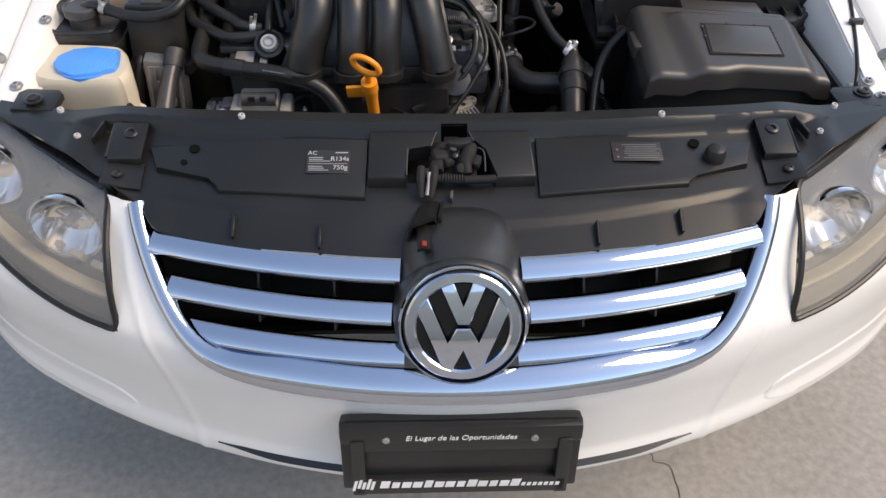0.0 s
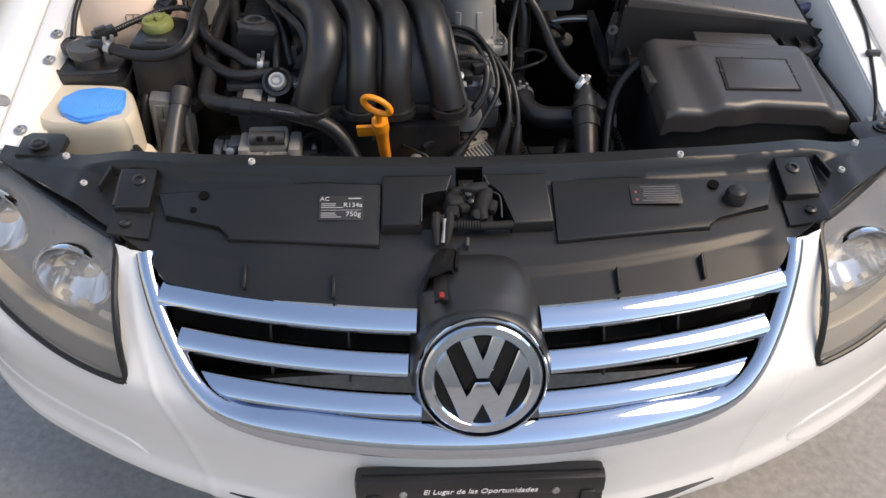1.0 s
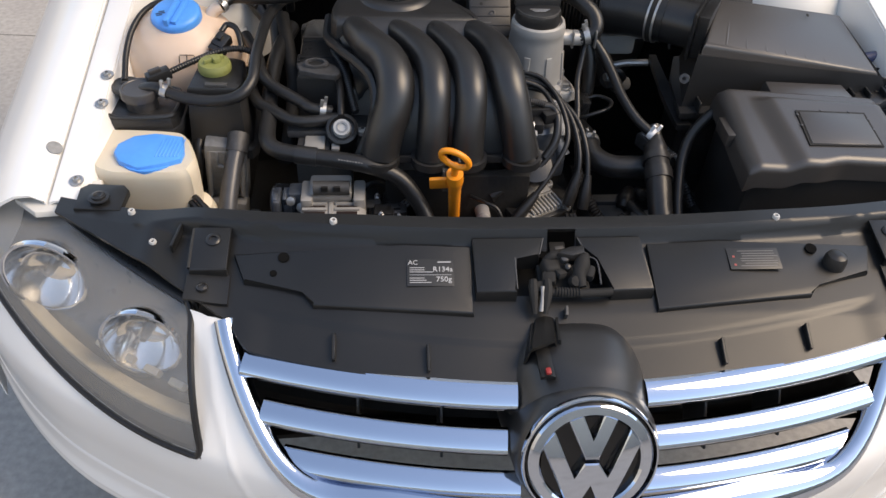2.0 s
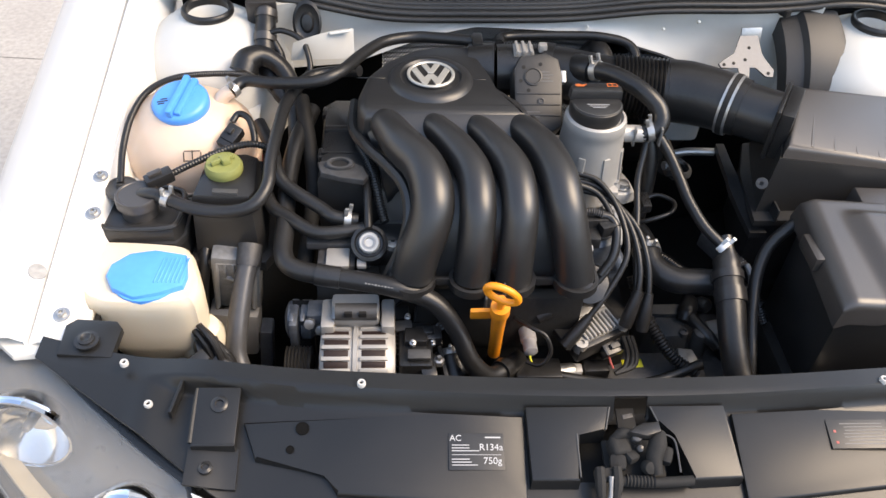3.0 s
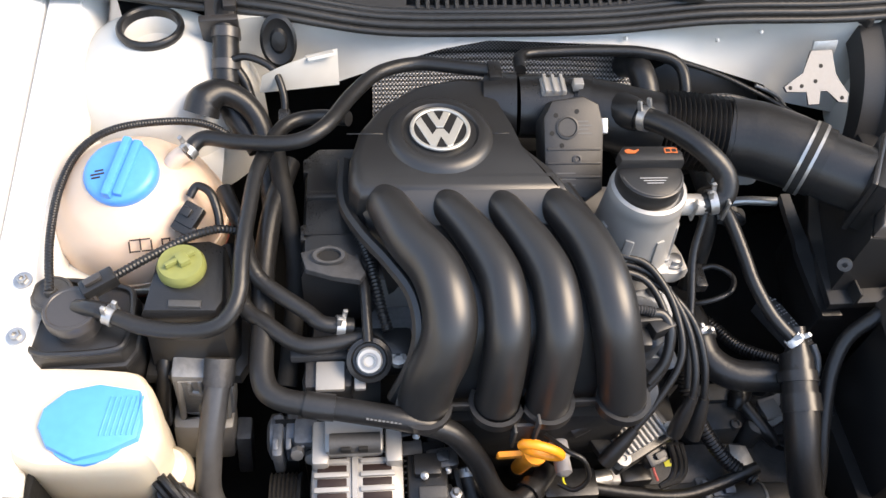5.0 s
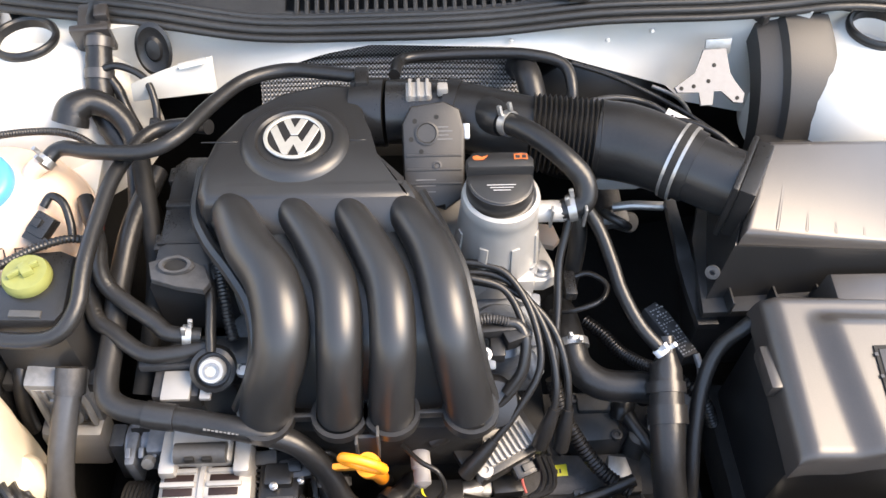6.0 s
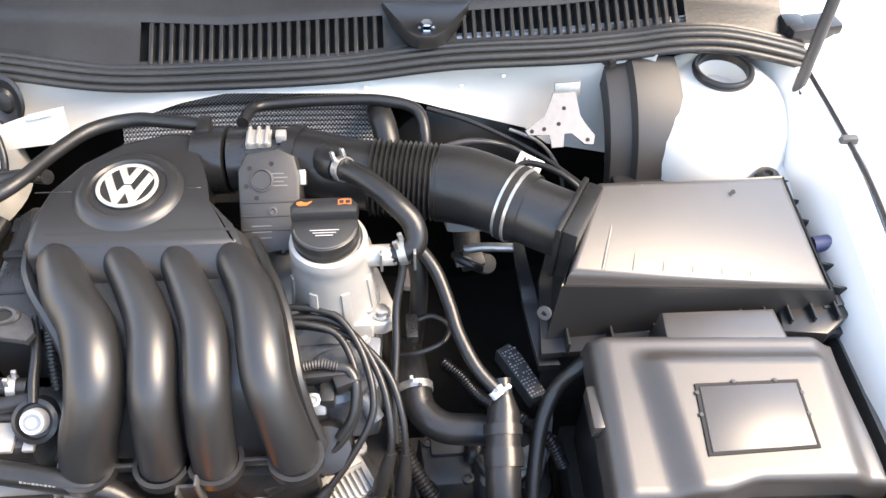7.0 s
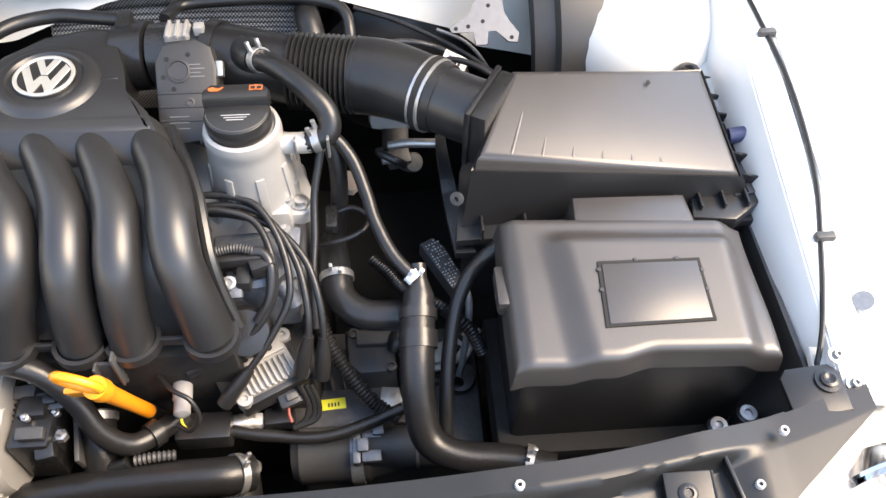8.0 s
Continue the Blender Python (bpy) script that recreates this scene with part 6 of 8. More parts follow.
def canister():
    b = thing("fuel_vapour_canister", "black vapour canister with purge valve", "vapour canister")
    part("body", prism([(-0.628, 1.128), (-0.612, 1.118), (-0.53, 1.122), (-0.522, 1.136), (-0.522, 1.190), (-0.54, 1.206), (-0.605, 1.215), (-0.626, 1.205)], 0.62, 0.758, 0.008), BLACK, b)
    part("lid_rim", prism([(-0.632, 1.128), (-0.612, 1.114), (-0.528, 1.117), (-0.518, 1.136), (-0.518, 1.192), (-0.54, 1.21), (-0.607, 1.219), (-0.630, 1.207)], 0.728, 0.738, 0.004), SATIN, b)
    part("valve", lathe([(0.023, 0.755), (0.023, 0.772), (0.0275, 0.775), (0.0275, 0.786), (0.0262, 0.7885), (0.0235, 0.7885), (0.0225, 0.7875), (0.002, 0.7875)], Matrix.Translation((-0.576, 1.156, 0)), 32), COVER, b, "round purge valve")
    part("valve_port", lathe([(0.014, 0.755), (0.014, 0.768), (0.0215, 0.770), (0.0215, 0.776), (0.0200, 0.7785), (0.0180, 0.7785), (0.0172, 0.7772), (0.007, 0.7772), (0.006, 0.784), (0.002, 0.785)], Matrix.Translation((-0.603, 1.183, 0)), 28), GREYPLASTIC, b, "flat grey port disc")
    part("valve_outlet", tube([(-0.572, 1.16, 0.782), (-0.557, 1.155, 0.788), (-0.54, 1.150, 0.788)], 0.009, 12, 3), BLACK, b)
    vp = part("valve_plug", block((0.036, 0.018, 0.016), pose(-0.552, 1.182, 0.792, 0, -6, 32), 0.003), BLACK, b, "black electrical plug")
    part("plug_latch", block((0.018, 0.008, 0.005), pose(-0.556, 1.180, 0.802, 0, -6, 32), 0.0015), COVER, vp)
    part("lid_bead", tube([(-0.622, 1.130, 0.758), (-0.60, 1.121, 0.7585), (-0.54, 1.124, 0.7585), (-0.526, 1.138, 0.7585), (-0.526, 1.186, 0.7585), (-0.542, 1.202, 0.7585), (-0.604, 1.211, 0.7585), (-0.622, 1.202, 0.758), (-0.623, 1.135, 0.758)], 0.0034, 8, 4), SATIN, b)


canister()

# hoses on the tank side
hose("vent_hose", "black coolant vent hose along the bulkhead", [(-0.476, 1.326, 0.831), (-0.458, 1.342, 0.838), (-0.420, 1.332, 0.842), (-0.361, 1.322, 0.851), (-0.326, 1.340, 0.856), (-0.296, 1.396, 0.852), (-0.264, 1.440, 0.848), (-0.219, 1.460, 0.845), (-0.178, 1.452, 0.848), (-0.126, 1.438, 0.852)], 0.0086, clamps=(0.03,))
hose("purge_hose", "black fuel vapour hose from the purge valve", [(-0.549, 1.152, 0.789), (-0.505, 1.136, 0.782), (-0.461, 1.129, 0.782), (-0.428, 1.131, 0.790), (-0.411, 1.155, 0.802), (-0.409, 1.198, 0.815), (-0.405, 1.252, 0.822), (-0.397, 1.312, 0.827), (-0.374, 1.372, 0.826), (-0.340, 1.388, 0.826), (-0.300, 1.37, 0.84)], 0.0086, clamps=(0.03,))
hose("heater_hose", "black heater hose running to the water neck", [(-0.440, 1.31, 0.79), (-0.415, 1.25, 0.785), (-0.407, 1.216, 0.780), (-0.392, 1.194, 0.771), (-0.347, 1.163, 0.760), (-0.329, 1.150, 0.756), (-0.298, 1.150, 0.750)], 0.0092, ribs=0.0004, pitch=0.0024, clamps=(0.95,))
hose("heater_hose", "black heater hose running to the water neck", [(-0.435, 1.25, 0.76), (-0.414, 1.180, 0.752), (-0.391, 1.158, 0.750), (-0.357, 1.133, 0.746), (-0.330, 1.131, 0.745), (-0.290, 1.139, 0.745)], 0.0092, ribs=0.0004, pitch=0.0024)
ch = hose("coolant_hose", "long black coolant hose with white print", [(-0.37, 1.36, 0.78), (-0.388, 1.29, 0.770), (-0.395, 1.22, 0.752), (-0.393, 1.150, 0.740), (-0.391, 1.100, 0.734), (-0.374, 1.079, 0.730), (-0.325, 1.069, 0.726), (-0.252, 1.055, 0.722), (-0.200, 1.047, 0.703), (-0.170, 1.030, 0.668), (-0.150, 1.008, 0.632), (-0.125, 1.006, 0.604), (-0.098, 1.026, 0.594), (-0.078, 1.050, 0.584)], 0.0125)
part("hose_fitting", ring((-0.104, 1.021, 0.596), (-0.088, 1.038, 0.589), 0.0128, 0.014, 0.003), BLACK, ch, "black hose fitting")
part("sleeve", tube([(-0.348, 1.0725, 0.7278), (-0.335, 1.070, 0.7268), (-0.318, 1.068, 0.7255)], 0.0142, 14, 2), BLACK, ch, "black protective sleeve")
bars([(0.0048 * k, 0, 0.0034, 0.005 - 0.001 * (k % 3)) for k in range(9)], pose(-0.285, 1.0505, 0.7335, 40, 5, -9) @ Matrix.Diagonal((0.85, 0.42, 1, 1)), INK_DIM, ch)
bpipe = hose("steering_pipe", "dull grey metal-jacketed pipe below the reservoir", [(-0.4385, 1.134, 0.720), (-0.4395, 1.12, 0.710), (-0.446, 1.090, 0.688), (-0.452, 1.050, 0.655), (-0.452, 1.020, 0.625), (-0.43, 0.992, 0.595), (-0.40, 0.975, 0.57)], 0.0138, JACKET)
part("pipe_collar", tube([(-0.4385, 1.134, 0.720), (-0.4395, 1.122, 0.7115), (-0.441, 1.112, 0.703)], 0.0162, 14, 2), DULLCAST, bpipe, "crimped steel collar")
wp = thing("wiring_plug", "black wiring plugs and leads below the washer tank", "plug")
part("plug_body", block((0.03, 0.026, 0.022), pose(-0.482, 1.005, 0.662, 20, 10, 25), 0.004), BLACK, wp)
part("plug_lead", tube([(-0.51, 1.035, 0.675), (-0.498, 1.02, 0.682), (-0.478, 1.012, 0.672), (-0.455, 1.0, 0.645), (-0.45, 0.98, 0.61)], 0.007, 10, 5), RUBBER, wp)
part("plug_lead", tube([(-0.50, 0.995, 0.655), (-0.475, 0.988, 0.665), (-0.458, 0.995, 0.66), (-0.445, 0.985, 0.63)], 0.0055, 10, 5), RUBBER, wp)
part("plug_body", block((0.024, 0.02, 0.034), pose(-0.463, 0.988, 0.652, 35, 20, -20), 0.004), BLACK, wp)
part("plug_body", block((0.034, 0.018, 0.016), pose(-0.49, 0.978, 0.668, 10, -15, 40), 0.003), SATIN, wp)
for x0, z0 in ((-0.508, 0.682), (-0.50, 0.690), (-0.492, 0.676)):
    part("plug_lead", tube([(x0, 1.03, z0), (x0 + 0.018, 1.008, z0 + 0.006), (x0 + 0.035, 0.99, z0 - 0.012), (x0 + 0.045, 0.972, z0 - 0.05)], 0.0042, 8, 5), RUBBER, wp)
part("pump_body", lathe([(0.012, -0.02), (0.013, 0.02), (0.009, 0.026), (0.004, 0.027)], pose(-0.505, 0.985, 0.648, 60, 0, 40), 16), DULLCAST, wp, "small washer pump")
hose("wiring_conduit", "black corrugated wiring conduit over the coolant tank", [(-0.602, 1.180, 0.785), (-0.606, 1.23, 0.805), (-0.606, 1.29, 0.815), (-0.594, 1.342, 0.820), (-0.562, 1.374, 0.822), (-0.505, 1.386, 0.822), (-0.46, 1.380, 0.822), (-0.425, 1.36, 0.815)], 0.0048, ribs=0.0007, pitch=0.0032, category="conduit")
hose("tank_cable", "thin black cable from the level sensor", [(-0.470, 1.278, 0.814), (-0.462, 1.288, 0.820), (-0.448, 1.280, 0.818), (-0.440, 1.262, 0.806), (-0.438, 1.248, 0.796)], 0.0046, category="cable")
hose("plug_cable", "black cable to the purge valve plug", [(-0.54, 1.19, 0.792), (-0.51, 1.205, 0.80), (-0.47, 1.225, 0.808), (-0.44, 1.24, 0.805), (-0.42, 1.246, 0.795)], 0.005, ribs=0.0008, category="cable")
hose("thick_hose", "thick black hose bending behind the tank", [(-0.472, 1.408, 0.812), (-0.466, 1.420, 0.824), (-0.446, 1.430, 0.826), (-0.420, 1.424, 0.812), (-0.402, 1.400, 0.792), (-0.394, 1.350, 0.770), (-0.390, 1.31, 0.755)], [0.021, 0.0195, 0.0155, 0.0135, 0.0125, 0.012, 0.012])
lm = hose("wiring_loom", "taped black wiring loom on the bulkhead", [(-0.455, 1.56, 0.868), (-0.450, 1.525, 0.864), (-0.446, 1.495, 0.846), (-0.447, 1.465, 0.822), (-0.440, 1.435, 0.795), (-0.41, 1.39, 0.77)], [0.014, 0.0155, 0.0165, 0.0165, 0.0155, 0.012], RUBBER, category="loom", ribs=0.0009, pitch=0.016)
for y, z in ((1.505, 0.853), (1.474, 0.830)):
    part("tape_wrap", ring((-0.446, y, z), (-0.4465, y - 0.02, z - 0.016), 0.0160, 0.012, 0.0014), COVER, lm, "grey tape wrap")
part("split_lead", tube([(-0.438, 1.475, 0.832), (-0.425, 1.462, 0.815), (-0.418, 1.448, 0.798), (-0.405, 1.43, 0.775)], 0.0065, 10, 5), RUBBER, lm)
boot = block((0.036, 0.040, 0.034), pose(-0.453, 1.532, 0.860, 14, 0, 6), 0.006)
block((0.046, 0.010, 0.042), pose(-0.453, 1.512, 0.855, 14, 0, 6), 0.003, boot)
block((0.016, 0.018, 0.012), pose(-0.440, 1.528, 0.880, 14, 0, 6), 0.003, boot)
solo("connector_boot", boot, COVER, "angular dark grey connector boot on the bulkhead loom", "connector")
hose("sensor_cable", "thin black cable with a plug on the bulkhead", [(-0.445, 1.47, 0.838), (-0.42, 1.472, 0.845), (-0.390, 1.462, 0.835), (-0.378, 1.44, 0.815), (-0.377, 1.42, 0.795)], 0.0045, category="cable")
solo("cable_plug", block((0.014, 0.016, 0.028), pose(-0.377, 1.42, 0.792, 20, 0, 0), 0.003), BLACK, "small black cable plug hanging by the bulkhead", "plug")
gr = thing("grommet", "oval black rubber grommet in the bulkhead", "grommet")
mg = along((-0.385, 1.512, 0.838), (-0.385, 1.0, 1.05)) @ Matrix.Diagonal((0.9, 1.35, 1, 1))
part("grommet_body", lathe([(0.024, 0.0), (0.025, 0.004), (0.021, 0.006), (0.017, 0.003), (0.012, 0.002), (0.009, 0.006), (0.002, 0.007)], mg, 30), RUBBER, gr)
hose("loom_run", "black taped loom beside the timing cover", [(-0.385, 1.36, 0.80), (-0.372, 1.30, 0.77), (-0.362, 1.24, 0.74), (-0.365, 1.18, 0.71), (-0.372, 1.12, 0.68)], 0.011, DARK, category="loom")
hose("injector_loom", "black corrugated loom beside the manifold", [(-0.298, 1.26, 0.79), (-0.285, 1.225, 0.787), (-0.275, 1.19, 0.778), (-0.268, 1.16, 0.765), (-0.262, 1.14, 0.755)], 0.0065, ribs=0.0012, category="loom")
hose("sensor_lead", "black sensor lead to the water neck", [(-0.292, 1.215, 0.785), (-0.286, 1.18, 0.778), (-0.284, 1.145, 0.768), (-0.283, 1.125, 0.758)], 0.0055, category="cable")


def water_neck():
    w = thing("water_temperature_sensor", "white round sensor in a black water neck", "sensor")
    m = pose(-0.282, 1.119, 0.735, 38, 0, 0)
    part("housing", lathe([(0.024, -0.03), (0.024, 0.008), (0.0235, 0.014), (0.019, 0.016), (0.017, 0.010), (0.004, 0.009)], m, 32), BLACK, w)
    part("sensor_cap", lathe([(0.0135, 0.008), (0.0135, 0.018), (0.0120, 0.021), (0.006, 0.021), (0.005, 0.019), (0.001, 0.019)], m, 28), SENSORWHITE, w, "white sensor cap")
    part("cap_ring", lathe([(0.0062, 0.020), (0.0088, 0.020), (0.0088, 0.0222), (0.0062, 0.0222), (0.0062, 0.020)], m, 22), GREYCAST, w)
    part("neck_body", block((0.05, 0.035, 0.05), pose(-0.26, 1.135, 0.72), 0.008), BLACK, w)
    part("neck_bolt", lathe([(0.009, 0.735), (0.009, 0.742), (0.005, 0.7425), (0.004, 0.74)], Matrix.Translation((-0.252, 1.115, 0)), 12), STEEL, w)


water_neck()


def alternator():
    a = thing("alternator", "cast aluminium alternator with slotted end covers", "alternator")
    m = along((-0.346, 1.022, 0.602), (-0.25, 1.022, 0.602))
    body = lathe([(0.020, -0.002), (0.054, 0.002), (0.0605, 0.010), (0.0615, 0.040), (0.0615, 0.043), (0.058, 0.0435), (0.058, 0.0495), (0.0615, 0.050), (0.0615, 0.088), (0.055, 0.097), (0.02, 0.099)], m, 56)
    part("casing", body, ALU, a)
    # Slot blocks: copper windings, darkened for the shade inside the slots.
    slot = block((0.0035, 0.0086, 0.031), None, 0.0015, seg=2)
    first = part("slot", slot, COPPER, a)
    k = 0
    for z in (0.023, 0.070):
        for i in range(26):
            ang = 360 * i / 26
            ob = first if k == 0 else new("slot", first.data)
            k += 1
            ob.parent = a
            ob.matrix_basis = m @ pose(0, 0, 0, 0, 0, ang) @ Matrix.Translation((0.0602, 0, z))
    fin = part("cooling_rib", block((0.0056, 0.0056, 0.036), None, 0.0014, seg=2), ALU, a)
    for k in range(52):
        ob = fin if k == 0 else new("cooling_rib", fin.data)
        ob.parent = a
        ob.matrix_basis = m @ pose(0, 0, 0, 0, 0, 360 * (k % 26 + 0.5) / 26) @ Matrix.Translation((0.0622, 0, 0.0225 if k < 26 else 0.0705))
    rings = bmesh.new()
    lathe([(0.0625, 0.0435), (0.064, 0.044), (0.064, 0.0495), (0.0625, 0.05)], m, 48, rings)
    part("clamping_seam", rings, ALU, a)
    own = block((0.062, 0.040, 0.030), pose(-0.300, 1.062, 0.668, 8, 0, 0), 0.006)
    block((0.018, 0.05, 0.03), pose(-0.335, 1.055, 0.66), 0.005, own)
    block((0.018, 0.05, 0.03), pose(-0.258, 1.055, 0.66), 0.005, own)
    part("mounting_lug", own, ALU, a)
    bush = tube([(-0.325, 1.048, 0.684), (-0.30, 1.048, 0.684), (-0.272, 1.048, 0.684)], 0.011, 14, 2)
    b = part("mount_bush", bush, GREYPLASTIC, a)
    sq = bmesh.new()
    for x in (-0.308, -0.290):
        block((0.010, 0.004, 0.008), pose(x, 1.038, 0.690), 0.001, sq)
    part("bush_window", sq, DARK, b)
    pul = [(0.012, -0.046)]
    for i in range(7):
        pul += [(0.030, -0.045 + 0.0045 * i), (0.027, -0.0432 + 0.0045 * i)]
    pul += [(0.030, -0.012), (0.012, -0.011)]
    part("pulley", lathe(pul, m, 36), RUBBER, a, "ribbed black pulley")
    rc = block((0.044, 0.075, 0.08), pose(-0.222, 1.028, 0.605), 0.006)
    block((0.03, 0.025, 0.02), pose(-0.222, 1.035, 0.645), 0.004, rc)
    block((0.02, 0.02, 0.03), pose(-0.205, 1.01, 0.62), 0.004, rc)
    part("rear_cover", rc, BLACK, a, "black regulator cover")
    fin = bmesh.new()
    for i in range(8):
        block((0.012, 0.0025, 0.006), pose(-0.242, 1.045 - 0.006 * i, 0.638 - 0.0014 * i * i * 0.4), 0.0005, fin)
    part("regulator_fins", fin, BLACK, a)


alternator()

rg = thing("regulator_wiring", "black plugs and wires behind the alternator", "wiring")
part("plug_body", block((0.034, 0.022, 0.02), pose(-0.205, 1.045, 0.640, 12, 0, 6), 0.004), COVER, rg)
part("plug_latch", block((0.014, 0.012, 0.006), pose(-0.205, 1.043, 0.653, 12, 0, 6), 0.002), BLACK, rg)
part("terminal_nut", lathe([(0.007, 0), (0.007, 0.008), (0.004, 0.009), (0.003, 0.014)], pose(-0.192, 1.008, 0.628), 6), STEEL, rg)
for k in range(3):
    part("wire", tube([(-0.20 + 0.006 * k, 1.05, 0.645), (-0.186 + 0.006 * k, 1.058, 0.652), (-0.170 + 0.005 * k, 1.06, 0.63), (-0.16, 1.07, 0.59)], 0.0026, 7, 4), RUBBER, rg)
for x, y, z, dx, dy, dz, rz in ((-0.245, 1.085, 0.636, 0.030, 0.022, 0.018, 8), (-0.212, 1.088, 0.628, 0.022, 0.026, 0.016, -10), (-0.238, 1.058, 0.642, 0.024, 0.016, 0.012, 4), (-0.196, 1.066, 0.610, 0.018, 0.030, 0.018, 15), (-0.218, 1.004, 0.650, 0.030, 0.014, 0.010, 0), (-0.206, 0.992, 0.628, 0.020, 0.018, 0.020, 12)):
    part("plug_body", block((dx, dy, dz), pose(x, y, z, 14, 0, rz), 0.003), BLACK if dz > 0.015 else GREYPLASTIC, rg)
for x, y, z in ((-0.232, 1.070, 0.648), (-0.226, 1.022, 0.652), (-0.200, 1.032, 0.640)):
    part("terminal_stud", lathe([(0.0045, -0.004), (0.0045, 0.003), (0.0025, 0.004), (0.0025, 0.008), (0.001, 0.0085)], pose(x, y, z, 15, 0, 0), 8), STEEL, rg)
part("wire", tube([(-0.255, 1.09, 0.645), (-0.236, 1.098, 0.655), (-0.208, 1.096, 0.640), (-0.19, 1.08, 0.600)], 0.004, 8, 5), RUBBER, rg)
part("bracket_strip", block((0.006, 0.06, 0.05), pose(-0.185, 1.02, 0.59, 8, 0, 10), 0.002), GREYPLASTIC, rg)

sp = thing("steering_pump", "blue-grey cast power steering pump", "steering pump")
own = lathe([(0.016, -0.02), (0.025, -0.016), (0.026, -0.006), (0.022, -0.004), (0.022, 0.0), (0.027, 0.002), (0.027, 0.014), (0.022, 0.018), (0.020, 0.03), (0.01, 0.032)], along((-0.375, 1.085, 0.628), (-0.33, 1.085, 0.628)), 24)
for k in range(3):
    block((0.006, 0.012, 0.034), pose(-0.384 + 0.014 * k, 1.068, 0.642, 20, 0, 0), 0.002, own)
block((0.025, 0.03, 0.03), pose(-0.352, 1.075, 0.648), 0.005, own)
block((0.012, 0.05, 0.05), pose(-0.382, 1.075, 0.63), 0.005, own)
part("pump_casing", own, BLUEGREY, sp)
bl = bmesh.new()
for i in range(3):
    lathe([(0.007, 0), (0.007, 0.008), (0.003, 0.009)], pose(-0.36 + 0.014 * i, 1.055, 0.655 - 0.012 * i, 60, 0, 0), 8, bl)
part("pump_bolt", bl, STEEL, sp)

eb = thing("engine_mount", "grey cast engine mounting arm beside the reservoir", "engine mount")
part("mount_arm", block((0.064, 0.034, 0.112), pose(-0.464, 1.140, 0.655, 6, 6, 0), 0.006), GREYCAST, eb)
rimp = [(-0.484, 1.122, 0.700), (-0.436, 1.122, 0.698), (-0.444, 1.122, 0.612), (-0.494, 1.122, 0.612), (-0.484, 1.122, 0.700)]
part("mount_rim", tube(rimp, 0.0042, 8, 1), ALU, eb, "raised cast rim")
part("mount_web", tube([(-0.478, 1.122, 0.672), (-0.458, 1.120, 0.668), (-0.440, 1.122, 0.672)], 0.0036, 8, 3), GREYCAST, eb)
for k in range(4):
    part("mount_rib", block((0.004, 0.008, 0.024), pose(-0.474 + 0.011 * k, 1.121, 0.686, 0, 6, 0), 0.0015), GREYCAST, eb)
part("mount_bolt", lathe([(0.012, 0), (0.012, 0.004), (0.008, 0.005), (0.008, 0.010), (0.003, 0.011)], along((-0.462, 1.122, 0.632), (-0.462, 1.0, 0.68)), 12), STEEL, eb)
part("mount_foot", block((0.070, 0.040, 0.086), pose(-0.476, 1.128, 0.566, 0, 6, 0), 0.010), ALU, eb, "pale grey cast foot")
part("mount_spacer", block((0.018, 0.030, 0.10), pose(-0.436, 1.126, 0.52, 0, 5, 0), 0.004), BLUEGREY, eb)
hose("return_hose", "thin black hose beside the washer tank", [(-0.500, 1.150, 0.705), (-0.502, 1.132, 0.690), (-0.508, 1.122, 0.655), (-0.514, 1.118, 0.61)], 0.0085)
belt = sheet(lambda u, v: (-0.385 + 0.022 * v, 1.09 - 0.11 * u, 0.66 - 0.25 * u), span(0, 1, 8), span(0, 1, 6), 0.004)
solo("drive_belt", belt, RUBBER, "black ribbed drive belt", "belt")


def dipstick():
    d = thing("oil_dipstick", "orange plastic oil dipstick with ring handle", "dipstick")
    base = Vector((-0.114, 1.050, 0.597))
    ax = (Vector((-0.122, 1.005, 0.740)) - base).normalized()
    part("funnel", tube([base, base + ax * 0.06, base + ax * 0.115, base + ax * 0.135, base + ax * 0.152], [0.0085, 0.0085, 0.0095, 0.0125, 0.0120], 18, 3), ORANGE, d)
    part("side_tab", block((0.028, 0.006, 0.022), along(base + ax * 0.130, base + ax) @ pose(-0.022, -0.003, 0, 0, 0, 10), 0.002), ORANGE, d)
    top = Vector((-0.1245, 0.9905, 0.777))
    loop = [top + Vector((0.019 * math.cos(t), -0.0026 * math.sin(t) - 0.003 * math.cos(t), 0.0130 * math.sin(t) - 0.007 * math.cos(t))) for t in span(0, 2 * math.pi, 25)]
    part("ring_handle", tube(loop, 0.0046, 10, 1), ORANGE, d, "orange ring handle")
    part("stem", tube([base + ax * 0.145, base + ax * 0.160, base + ax * 0.172], 0.0055, 10, 2), ORANGE, d)
    part("guide_tube", tube([base, base - ax * 0.05, base - ax * 0.12 + Vector((0, 0.02, 0))], 0.009, 12, 3), DARK, d)


dipstick()


